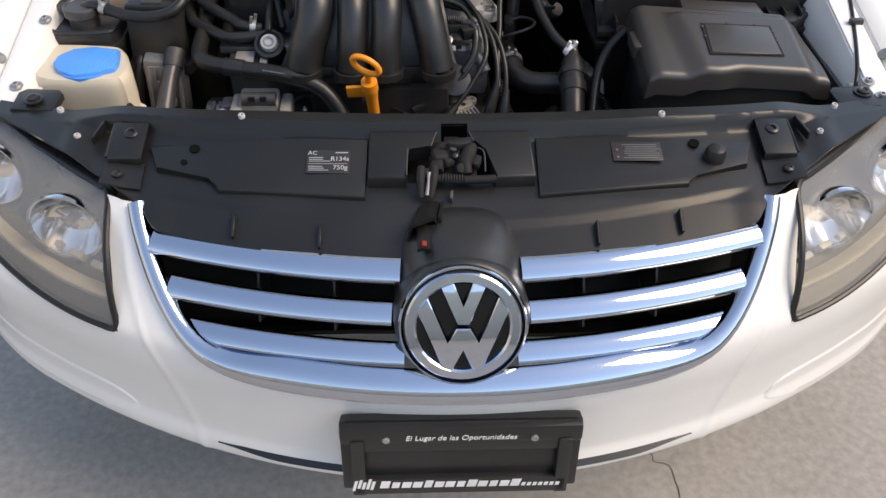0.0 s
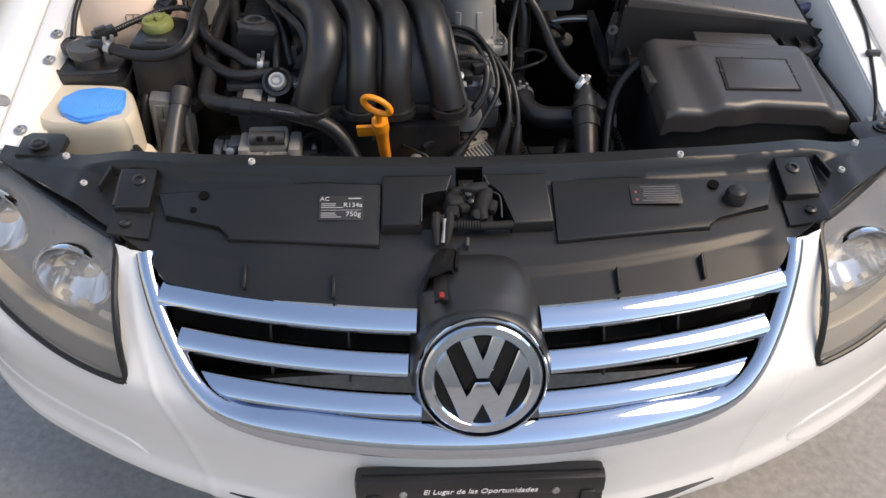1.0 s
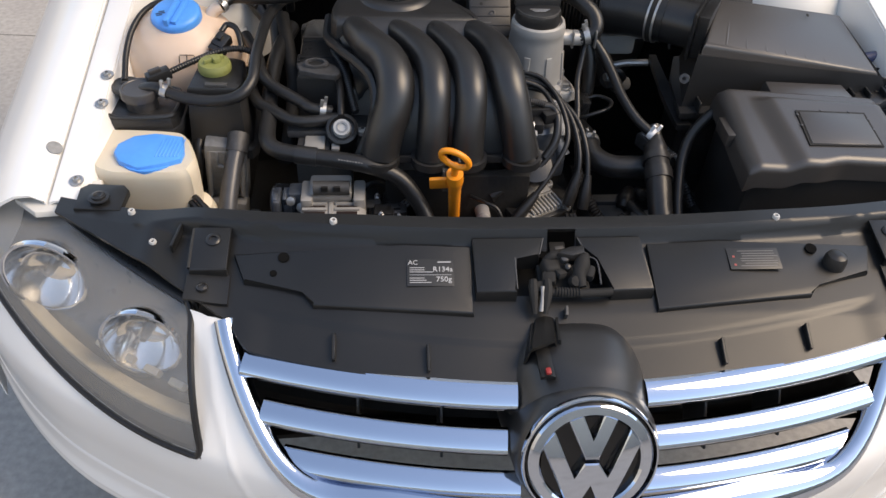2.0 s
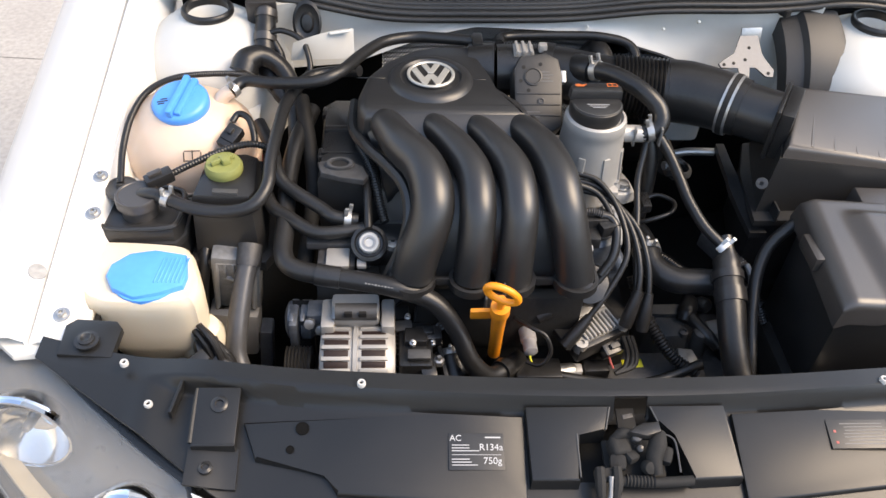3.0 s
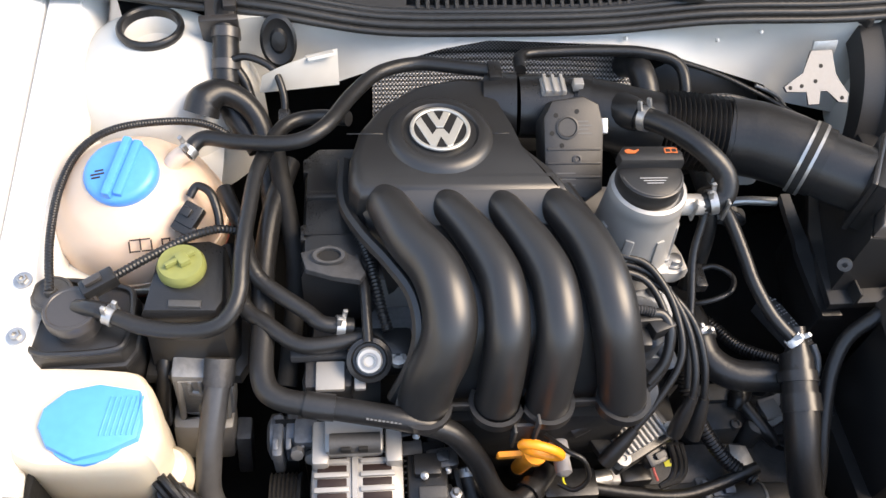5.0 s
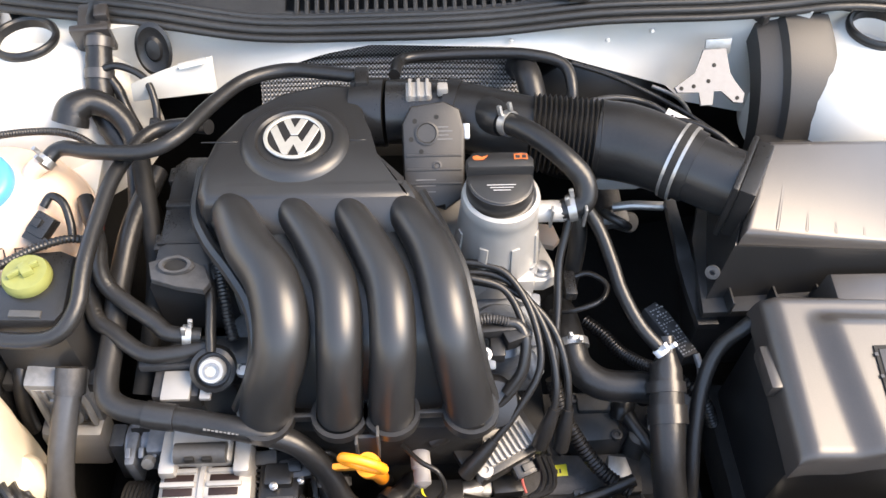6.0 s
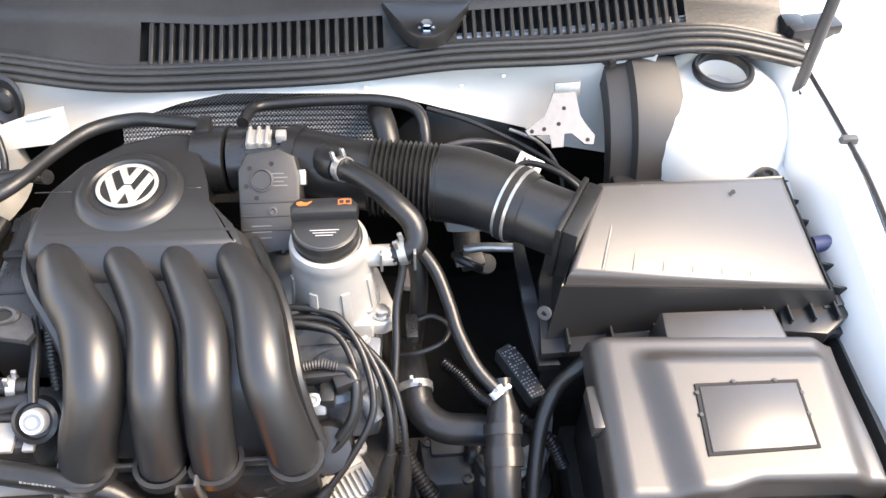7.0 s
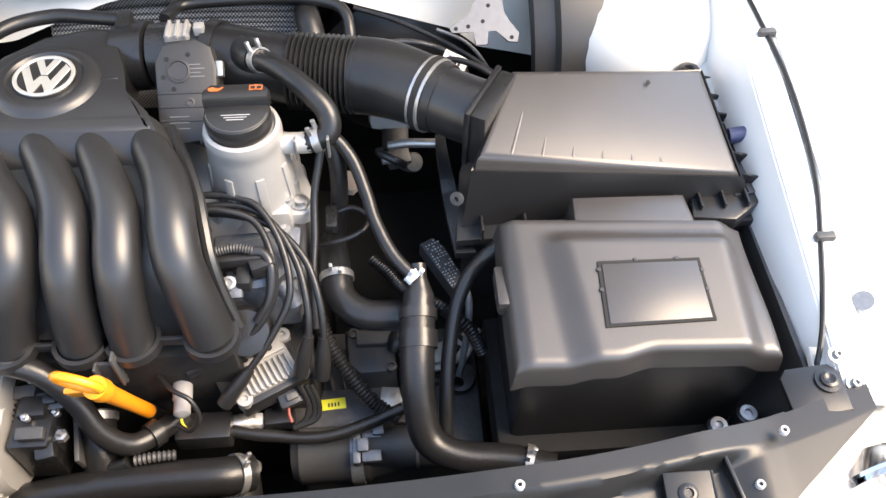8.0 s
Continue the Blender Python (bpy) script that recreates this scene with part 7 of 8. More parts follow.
def coil_pack():
    c = thing("ignition_coil", "finned aluminium ignition coil with four leads", "ignition coil")
    m = pose(0.021, 1.082, 0.626, 6, 0, 28)
    part("body", block((0.085, 0.07, 0.03), m @ Matrix.Translation((0, 0, -0.016)), 0.005), BLACK, c)
    part("heat_sink", block((0.066, 0.054, 0.008), m, 0.003), ALU, c, "finned aluminium plate")
    for k in range(9):
        part("fin", block((0.0034, 0.030, 0.007), m @ Matrix.Translation((-0.027 + 0.0067 * k, -0.012, 0.006)), 0.0008, seg=1), ALU, c)
    part("upper_step", block((0.060, 0.018, 0.006), m @ Matrix.Translation((0, 0.017, 0.005)), 0.002), ALU, c)
    for x in (-0.016, 0.014):
        part("step_hole", lathe([(0.0045, 0), (0.0045, 0.0006), (0.001, 0.0006)], m @ Matrix.Translation((x, 0.017, 0.0081)), 12), DARK, c)
    part("coil_socket", block((0.020, 0.034, 0.012), m @ Matrix.Translation((-0.046, -0.004, -0.004)), 0.003), BLACK, c)
    for x, y in ((-0.036, 0.026), (0.036, 0.026), (-0.036, -0.026), (0.036, -0.026)):
        part("mount_lug", lathe([(0.009, -0.012), (0.009, 0.005), (0.004, 0.0055), (0.004, 0.003)], m @ Matrix.Translation((x, y, 0)), 14), ALU, c)


coil_pack()
leads = [
    [(-0.075, 1.215, 0.781), (-0.04, 1.215, 0.782), (0.0, 1.212, 0.781), (0.030, 1.200, 0.774), (0.054, 1.163, 0.752), (0.061, 1.118, 0.720), (0.036, 1.084, 0.684), (0.008, 1.060, 0.655), (-0.012, 1.045, 0.635)],
    [(-0.075, 1.196, 0.776), (-0.04, 1.196, 0.777), (-0.008, 1.196, 0.776), (0.026, 1.186, 0.766), (0.044, 1.150, 0.747), (0.044, 1.114, 0.722), (0.018, 1.090, 0.690), (-0.020, 1.080, 0.668), (-0.045, 1.072, 0.655)],
    [(-0.065, 1.21, 0.771), (-0.03, 1.208, 0.771), (0.012, 1.206, 0.770), (0.046, 1.186, 0.760), (0.070, 1.148, 0.736), (0.079, 1.110, 0.706), (0.077, 1.086, 0.676), (0.068, 1.072, 0.648)],
    [(-0.055, 1.205, 0.764), (0.0, 1.200, 0.763), (0.045, 1.186, 0.755), (0.078, 1.155, 0.735), (0.092, 1.118, 0.705), (0.094, 1.088, 0.668), (0.090, 1.072, 0.640)],
]
for pts in leads:
    ld = thing("ignition_lead", "black rubber ignition lead with boot", "ignition lead", "ignition leads")
    part("cable", tube(pts, 0.0042, 10, 7), RUBBER, ld)
    e0, e1 = Vector(pts[-2]), Vector(pts[-1])
    part("boot", tube([e0.lerp(e1, -0.15), e0.lerp(e1, 0.5), e1, e1 + (e1 - e0) * 0.5], [0.006, 0.0085, 0.0095, 0.009], 14, 3), RUBBER, ld, "thick rubber boot")

# hoses and cables on the gearbox side
hose("brake_vacuum_hose", "black vacuum hose down the gearbox side", [(0.100, 1.262, 0.812), (0.116, 1.272, 0.806), (0.136, 1.256, 0.784), (0.150, 1.222, 0.762), (0.158, 1.195, 0.748), (0.176, 1.160, 0.730), (0.202, 1.132, 0.715)], 0.0077, clamps=(0.98,), clamp_mat=INK)
hose("coolant_elbow", "thick black coolant elbow hose", [(0.100, 1.235, 0.660), (0.104, 1.21, 0.672), (0.108, 1.175, 0.675), (0.114, 1.145, 0.668), (0.140, 1.124, 0.664), (0.180, 1.118, 0.666), (0.208, 1.112, 0.668)], 0.0185, clamps=(0.36,))
hose("radiator_hose", "thick black radiator hose to the front panel", [(0.202, 1.128, 0.700), (0.201, 1.094, 0.690), (0.198, 1.055, 0.672), (0.198, 1.018, 0.645), (0.207, 0.985, 0.615), (0.240, 0.968, 0.603), (0.295, 0.962, 0.598), (0.345, 0.948, 0.596)], [0.016, 0.0195, 0.0195, 0.0185, 0.0185, 0.0185, 0.0185, 0.0185], clamps=(0.93,))
ct = thing("coolant_junction", "black plastic coolant junction with ribbed collar", "pipe junction")
part("junction_body", tube([(0.205, 1.138, 0.716), (0.204, 1.122, 0.702), (0.202, 1.104, 0.692)], [0.008, 0.017, 0.019], 18, 3), BLACK, ct)
part("collar", ring((0.2015, 1.102, 0.6915), (0.201, 1.09, 0.687), 0.0192, 0.012, 0.0026), BLACK, ct)
part("stub", tube([(0.204, 1.150, 0.722), (0.2045, 1.136, 0.714), (0.204, 1.124, 0.705)], 0.0095, 14, 2), BLACK, ct)
part("collar", ring((0.2005, 1.075, 0.681), (0.200, 1.06, 0.675), 0.0195, 0.02, 0.0022), BLACK, ct)
hose("battery_cable", "thick black battery cable", [(0.300, 1.155, 0.745), (0.285, 1.146, 0.742), (0.262, 1.136, 0.715), (0.245, 1.108, 0.688), (0.234, 1.064, 0.655), (0.229, 1.02, 0.62), (0.226, 0.985, 0.58)], 0.0085, category="cable")
hose("corrugated_loom", "black corrugated loom over the gearbox", [(0.085, 1.135, 0.66), (0.095, 1.11, 0.632), (0.118, 1.08, 0.600), (0.145, 1.055, 0.575), (0.175, 1.035, 0.565)], 0.0095, ribs=0.0018, pitch=0.005, category="loom")
hose("corrugated_loom", "black corrugated loom beside the junction", [(0.150, 1.252, 0.597), (0.169, 1.229, 0.600), (0.186, 1.199, 0.605), (0.204, 1.172, 0.622), (0.222, 1.150, 0.640), (0.242, 1.130, 0.645), (0.264, 1.116, 0.630), (0.280, 1.10, 0.60)], 0.0085, ribs=0.0015, pitch=0.0045, category="loom")
hose("gearbox_cable", "black cable along the gearbox", [(-0.04, 1.035, 0.570), (0.02, 1.025, 0.565), (0.08, 1.02, 0.562), (0.13, 1.03, 0.565), (0.18, 1.045, 0.575)], 0.0075, category="cable")
hose("sensor_loop", "thin black looped sensor cable", [(0.085, 1.20, 0.70), (0.11, 1.192, 0.715), (0.140, 1.20, 0.722), (0.150, 1.222, 0.722), (0.132, 1.238, 0.722), (0.112, 1.236, 0.718)], 0.0032, category="cable")
solo("sensor_plug", block((0.014, 0.034, 0.014), pose(0.107, 1.222, 0.722), 0.003), BLACK, "black sensor plug on a looped cable", "plug")
hose("heater_pipe", "black rubber pipe down behind the oil filler neck", [(0.108, 1.285, 0.806), (0.117, 1.266, 0.765), (0.115, 1.248, 0.715), (0.108, 1.235, 0.662)], 0.0105)
hose("head_loom", "black corrugated loom behind the silver casting", [(0.104, 1.268, 0.818), (0.098, 1.25, 0.79), (0.090, 1.225, 0.76), (0.088, 1.19, 0.73), (0.084, 1.15, 0.70), (0.084, 1.11, 0.66)], 0.0048, ribs=0.0004, pitch=0.003, category="loom")
hose("oxygen_sensor_lead", "thin black lead beside the connector", [(-0.09, 1.062, 0.655), (-0.07, 1.04, 0.66), (-0.052, 1.03, 0.655), (-0.045, 1.018, 0.635), (-0.058, 1.012, 0.618), (-0.074, 1.022, 0.612)], 0.0028, category="cable")
cn = thing("connector", "pale grey electrical connector in front of the engine", "connector")
mc = along((-0.068, 1.030, 0.623), (-0.072, 1.089, 0.628))
part("connector_body", lathe([(0.004, -0.004), (0.0095, 0.0), (0.0095, 0.016), (0.0112, 0.018), (0.0112, 0.036), (0.0085, 0.039), (0.0058, 0.042), (0.0058, 0.056), (0.003, 0.057)], mc, 14), material("pale_plastic", (0.27, 0.26, 0.26), 0.5, vary=0.1), cn)
part("connector_latch", block((0.008, 0.005, 0.018), mc @ Matrix.Translation((0, -0.011, 0.014)), 0.0015), SENSORWHITE, cn)
part("connector_wire", tube([(-0.068, 1.032, 0.622), (-0.069, 1.024, 0.617), (-0.064, 1.018, 0.608)], 0.0014, 6, 4), YELLOW, cn, "thin yellow wire")
part("connector_neck", lathe([(0.012, 0), (0.012, 0.016), (0.008, 0.02)], pose(-0.070, 1.086, 0.628, 80, 0, 0), 16), BLACK, cn)
part("connector_ring", lathe([(0.022, 0), (0.024, 0.003), (0.024, 0.007), (0.018, 0.008), (0.016, 0.003)], pose(-0.066, 1.098, 0.636, 30, 0, 0), 26), BLACK, cn)
bx = thing("sensor_box", "black sensor block beside the oil filter", "sensor")
part("box_body", block((0.064, 0.034, 0.03), pose(-0.053, 1.034, 0.570), 0.004), BLACK, bx)
part("alloy_fitting", lathe([(0.011, 0), (0.011, 0.022), (0.008, 0.026), (0.003, 0.026)], along((-0.022, 1.044, 0.562), (0.0, 1.046, 0.562)), 16), STEEL, bx)
part("white_plug", block((0.014, 0.016, 0.014), pose(0.006, 1.046, 0.562), 0.003), SENSORWHITE, bx, "small white plug")
part("black_plug", block((0.036, 0.022, 0.02), pose(0.032, 1.047, 0.563, 0, 0, 3), 0.004), BLACK, bx)
part("fitting_nut", lathe([(0.009, 0), (0.009, 0.014), (0.006, 0.015)], along((-0.026, 1.044, 0.562), (0.0, 1.045, 0.562)), 6), STEEL, bx)
hose("front_coolant_pipe", "thick dark radiator hose behind the front panel", [(-0.30, 0.955, 0.553), (-0.21, 0.967, 0.566), (-0.11, 0.973, 0.573), (-0.03, 0.975, 0.572), (0.0, 0.985, 0.555)], 0.022, clamps=(0.86,))
sc2 = thing("spring_clamp", "bright coiled steel spring clamp on a hose", "clamp")
part("clamp_coil", tube([(-0.122, 0.992, 0.592), (-0.10, 0.994, 0.594), (-0.078, 0.996, 0.592)], 0.0065, 12, 8, ribs=0.0018, pitch=0.005), DULLCAST, sc2)
part("coil_end", tube([(-0.13, 0.992, 0.590), (-0.138, 0.99, 0.586), (-0.15, 0.99, 0.58)], 0.008, 10, 3), RUBBER, sc2)
hose("front_elbow", "black hose elbow with steel clamp", [(-0.172, 1.052, 0.60), (-0.170, 1.028, 0.590), (-0.166, 1.00, 0.57), (-0.16, 0.98, 0.53)], 0.021, clamps=(0.12,))


# ---- battery, air filter, brackets ----
def battery_box():
    b = thing("battery_cover", "dark grey plastic battery cover with flush hatch", "battery cover")
    x0, x1, y0, y1 = 0.292, 0.573, 0.985, 1.158

    def top(x, y):
        z = 0.789 - 0.075 * (x - 0.30) - 0.15 * (1.15 - y)
        lean = 0.10 * (1.15 - y)
        z += 0.013 * ease(0.328 + lean, 0.362 + lean, x) * ease(1.140, 1.118, y) * ease(0.556, 0.530, x)
        z -= 0.020 * ease(0.535, 0.573, x) * ease(1.0, 1.16, y) + 0.008 * ease(0.31, 0.292, x)
        return z

    def f(u, v):
        x, y = x0 + (x1 - x0) * u, y0 + (y1 - y0) * v
        y += 0.010 * ease(0.35, 0.52, u) * (1 - v)
        dx, dy = min(u, 1 - u) * (x1 - x0), min(v, 1 - v) * (y1 - y0)
        d = min(dx, dy)
        z = top(x, y)
        r = 0.010
        if d < r:
            z -= r - math.sqrt(max(0, r * r - (r - d) ** 2))
        return (x, y, z)

    us = [0, 0.004, 0.012, 0.022, 0.035] + span(0.05, 0.95, 60) + [0.965, 0.978, 0.988, 0.996, 1]
    vs = [0, 0.006, 0.018, 0.035, 0.058] + span(0.075, 0.925, 40) + [0.942, 0.965, 0.982, 0.994, 1]
    part("top_shell", sheet(f, us, vs, 0.01), COVER, b)
    ring_pts = [(u, 0) for u in us] + [(1, v) for v in vs[1:]] + [(u, 1) for u in us[::-1][1:]] + [(0, v) for v in vs[::-1][1:-1]]
    bm = bmesh.new()
    cx, cy = (x0 + x1) / 2, (y0 + y1) / 2
    rows = []
    for drop, grow in ((0, 0.0), (0.020, 0.002), (0.024, 0.002), (0.024, -0.006)):
        row = []
        for u, v in ring_pts:
            x, y, z = f(u, v)
            k = 1 + grow / 0.1
            row.append(bm.verts.new((cx + (x - cx) * k, cy + (y - cy) * k, z - drop)))
        rows.append(row)
    n = len(ring_pts)
    for a, c in zip(rows, rows[1:]):
        for i in range(n):
            bm.faces.new((a[i], a[(i + 1) % n], c[(i + 1) % n], c[i]))
    part("side_shell", bm, COVER, b)
    hatch = prism([(0.390, 1.0215), (0.4985, 1.0272), (0.4965, 1.0925), (0.3925, 1.0888)], 0.0, 0.0020, 0.0008)
    for v in hatch.verts:
        v.co.z += top(v.co.x, v.co.y) + 0.001
    part("hatch", hatch, COVER, b, "square flush hatch")
    gap = prism([(0.3858, 1.0188), (0.5024, 1.0250), (0.5002, 1.0966), (0.3885, 1.0926)], 0.0, 0.0014, 0.0)
    for v in gap.verts:
        v.co.z += top(v.co.x, v.co.y) + 0.0004
    part("hatch_gap", gap, DARK, b)
    for x, y in ((0.43, 1.0945), (0.475, 1.0958), (0.3878, 1.06), (0.3885, 1.083), (0.5005, 1.06), (0.5, 1.082)):
        part("hatch_bridge", block((0.004, 0.004, 0.0012), pose(x, y, top(x, y) + 0.0022), 0.0003, seg=1), COVER, b)
    tab = prism([(0.372, 1.135), (0.520, 1.138), (0.514, 1.196), (0.376, 1.190)], 0.72, 0.776, 0.006, inset=0.003)
    for v in tab.verts:
        if v.co.z > 0.75:
            v.co.z += top(v.co.x, min(v.co.y, 1.145)) - 0.7765
    part("rear_tab", tab, COVER, b, "raised tab at the cover's back")
    part("side_handle", block((0.014, 0.05, 0.022), pose(0.290, 1.085, 0.755), 0.004), COVER, b)
    case = block((x1 - x0 - 0.022, y1 - y0 - 0.018, 0.20), pose((x0 + x1) / 2, (y0 + y1) / 2 + 0.004, 0.640), 0.008)
    for v in case.verts:
        if v.co.z > 0.7:
            v.co.z += top(v.co.x, v.co.y) - 0.020 - 0.74
    part("battery_case", case, SATIN, b, "black battery case below the cover")
    tray = block((0.29, 0.19, 0.06), pose(0.432, 1.07, 0.55), 0.008)
    part("tray", tray, DARK, b, "black battery tray")
    own = bmesh.new()
    for x, y in ((0.525, 0.968), (0.562, 0.98)):
        lathe([(0.013, 0.60), (0.013, 0.632), (0.012, 0.640), (0.007, 0.642), (0.006, 0.63)], Matrix.Translation((x, y, 0)), 20, own)
    part("terminal_post", own, BLACK, b)
    for x, y in ((0.525, 0.968), (0.562, 0.98)):
        part("post_washer", lathe([(0.0065, 0.641), (0.0095, 0.642), (0.0095, 0.644), (0.0045, 0.6445), (0.004, 0.64)], Matrix.Translation((x, y, 0)), 18), STEEL, b)


battery_box()


def air_box():
    a = thing("air_filter_box", "grey-black plastic air filter box", "air filter box")
    top = [(0.322, 1.312, 0.862), (0.567, 1.364, 0.807), (0.578, 1.216, 0.780), (0.272, 1.204, 0.836)]
    low = [(0.300, 1.345, 0.735), (0.590, 1.405, 0.745), (0.600, 1.212, 0.742), (0.262, 1.196, 0.722)]
    bm = bmesh.new()
    vt = [bm.verts.new(p) for p in top]
    vl = [bm.verts.new(p) for p in low]
    ft = bm.faces.new(vt)
    bm.faces.new(vl[::-1])
    for i in range(4):
        bm.faces.new((vl[i], vl[(i + 1) % 4], vt[(i + 1) % 4], vt[i]))
    bmesh.ops.bevel(bm, geom=list(ft.edges), offset=0.007, segments=3, profile=0.5, affect="EDGES")
    lid = part("lid", bm, COVER, a, "sloping lid of the filter box")
    # Darker walls laid over the lid's sides: shade put into the colour.
    skirt = bmesh.new()
    mid = sum((Vector(p) for p in top + low), Vector()) / 8
    outer = lambda p, k: mid + (Vector(p) - mid) * k
    for i in range(4):
        p, q, r, t = (outer(low[i], 1.012), outer(low[(i + 1) % 4], 1.012), outer(Vector(top[(i + 1) % 4]).lerp(Vector(low[(i + 1) % 4]), 0.16), 1.012), outer(Vector(top[i]).lerp(Vector(low[i]), 0.16), 1.012))
        skirt.faces.new([skirt.verts.new(v) for v in (p, q, r, t)])
    bmesh.ops.remove_doubles(skirt, verts=skirt.verts, dist=0.0002)
    bmesh.ops.solidify(skirt, geom=skirt.faces[:], thickness=0.002)
    part("lid_side_shade", skirt, SATIN, lid, "lid side walls darkened for shade")
    nrm = (Vector(top[1]) - Vector(top[0])).cross(Vector(top[3]) - Vector(top[0])).normalized()
    if nrm.z < 0:
        nrm = -nrm
    for k in range(6):
        u = 0.10 + 0.115 * k
        p = Vector(top[3]).lerp(Vector(top[2]), u + 0.02)
        q = Vector(top[0]).lerp(Vector(top[1]), u - 0.10 + 0.10)
        part("lid_rib", tube([p.lerp(q, 0.05) - nrm * 0.0036, p.lerp(q, 0.12) - nrm * 0.0032, p.lerp(q, 0.50) - nrm * 0.0032, p.lerp(q, 0.62 + 0.33 * (k % 2)) - nrm * 0.0040], 0.0040, 14, 3), COVER, lid)
    at = Vector((0.392, 1.273, 0.8255))
    part("lid_eye", lathe([(0.006, -0.001), (0.006, 0.0012), (0.003, 0.0016), (0.002, -0.001)], along(at + nrm * 0.0012, at + nrm), 14), BLACK, lid)
    part("lid_washer", lathe([(0.0065, -0.001), (0.0075, 0.0006), (0.004, 0.0010)], along(at + nrm * 0.0004 + Vector((-0.006, 0.001, 0.001)), at + nrm + Vector((-0.006, 0.001, 0.001))), 14), INK, lid)
    at = Vector((0.488, 1.325, 0.823))
    part("lid_hole", lathe([(0.003, 0), (0.003, 0.0008), (0.001, 0.0008)], along(at + nrm * 0.001, at + nrm), 10), DARK, lid)
    part("base", prism([(0.258, 1.182), (0.612, 1.192), (0.600, 1.415), (0.295, 1.35)], 0.60, 0.722, 0.006), BLACK, a, "black filter box base")
    fl = prism([(0.250, 1.174), (0.620, 1.184), (0.625, 1.235), (0.606, 1.420), (0.290, 1.356), (0.262, 1.28)], 0.720, 0.730, 0.002)
    part("joint_flange", fl, BLACK, a)
    rib = block((0.003, 0.022, 0.022), None, 0.0006, seg=1)
    first = part("flange_rib", rib, BLACK, a)
    pts = [(0.28 + 0.05 * i, 1.184 + 0.001 * i, 0.738, 0) for i in range(3)] + [(0.48 + 0.028 * i, 1.196 + 0.001 * i, 0.746, 0) for i in range(5)] + [(0.606, 1.23 + 0.045 * i, 0.738, 90) for i in range(4)]
    for k, (x, y, z, r) in enumerate(pts):
        ob = first if k == 0 else new("flange_rib", first.data)
        ob.parent = a
        ob.matrix_basis = pose(x, y, z, 0, 0, r)
    part("side_flange", prism([(0.582, 1.205), (0.620, 1.212), (0.618, 1.30), (0.604, 1.425), (0.570, 1.418)], 0.740, 0.750, 0.002), BLACK, a, "black joint flange with ribs")
    for i in range(6):
        part("side_rib", block((0.026, 0.003, 0.016), pose(0.602 - 0.0012 * i, 1.225 + 0.035 * i, 0.756, 0, 14, -4), 0.0008, seg=1), BLACK, a)
    part("side_bead", tube([(0.617, 1.216, 0.752), (0.6165, 1.30, 0.752), (0.602, 1.42, 0.752)], 0.003, 8, 3), BLACK, a)
    br = prism([(0.524, 1.178), (0.574, 1.172), (0.622, 1.206), (0.620, 1.222), (0.530, 1.212)], 0.728, 0.748, 0.003)
    part("corner_bracket", br, BLACK, a)
    part("side_screw", lathe([(0.008, 0), (0.008, 0.003), (0.003, 0.0032), (0.003, 0.0)], along((0.2515, 1.194, 0.781), (0.22, 1.15, 0.81)), 14), DULLCAST, a)
    sn = lathe([(0.014, -0.03), (0.014, 0.006), (0.010, 0.008), (0.006, 0.008), (0.004, 0.004)], pose(0.566, 1.392, 0.778), 20)
    part("rear_mount", sn, BLACK, a)
    lug = lathe([(0.010, -0.01), (0.010, 0.012), (0.004, 0.013)], along((0.604, 1.29, 0.765), (0.66, 1.29, 0.775)), 16)
    part("side_plug", lug, NAVY, a, "navy plug on the box side")


air_box()


def bracket():
    b = thing("mounting_bracket", "pressed bright steel bracket on the bulkhead", "bracket")
    m = pose(0.318, 1.474, 0.806, 38, 0, 4) @ Matrix.Diagonal((0.9, 0.9, 1, 1))
    out = [(-0.016, 0.045), (0.018, 0.045), (0.020, 0.010), (0.026, -0.002), (0.040, -0.020), (0.036, -0.034), (0.022, -0.032), (0.006, -0.014), (-0.006, -0.014), (-0.008, -0.034), (-0.026, -0.034), (-0.026, -0.014), (-0.058, -0.014), (-0.062, -0.006), (-0.045, 0.004), (-0.030, 0.012)]
    part("plate", prism(out, 0.0, 0.003, 0.0008, m, seg=1), material("bright_zinc", (0.15, 0.155, 0.165), 0.5, 0.4, grain=120), b)
    for x, y in ((-0.052, -0.008), (-0.034, -0.006), (0.028, -0.026), (-0.002, 0.022), (-0.012, 0.0)):
        part("bracket_hole", lathe([(0.003, 0.003), (0.003, 0.0035), (0.001, 0.0035)], m @ Matrix.Translation((x, y, 0)), 10), DARK, b)
    part("foot", block((0.034, 0.02, 0.004), pose(0.321, 1.508, 0.834, 70, 0, 4), 0.001), STEEL, b)


bracket()


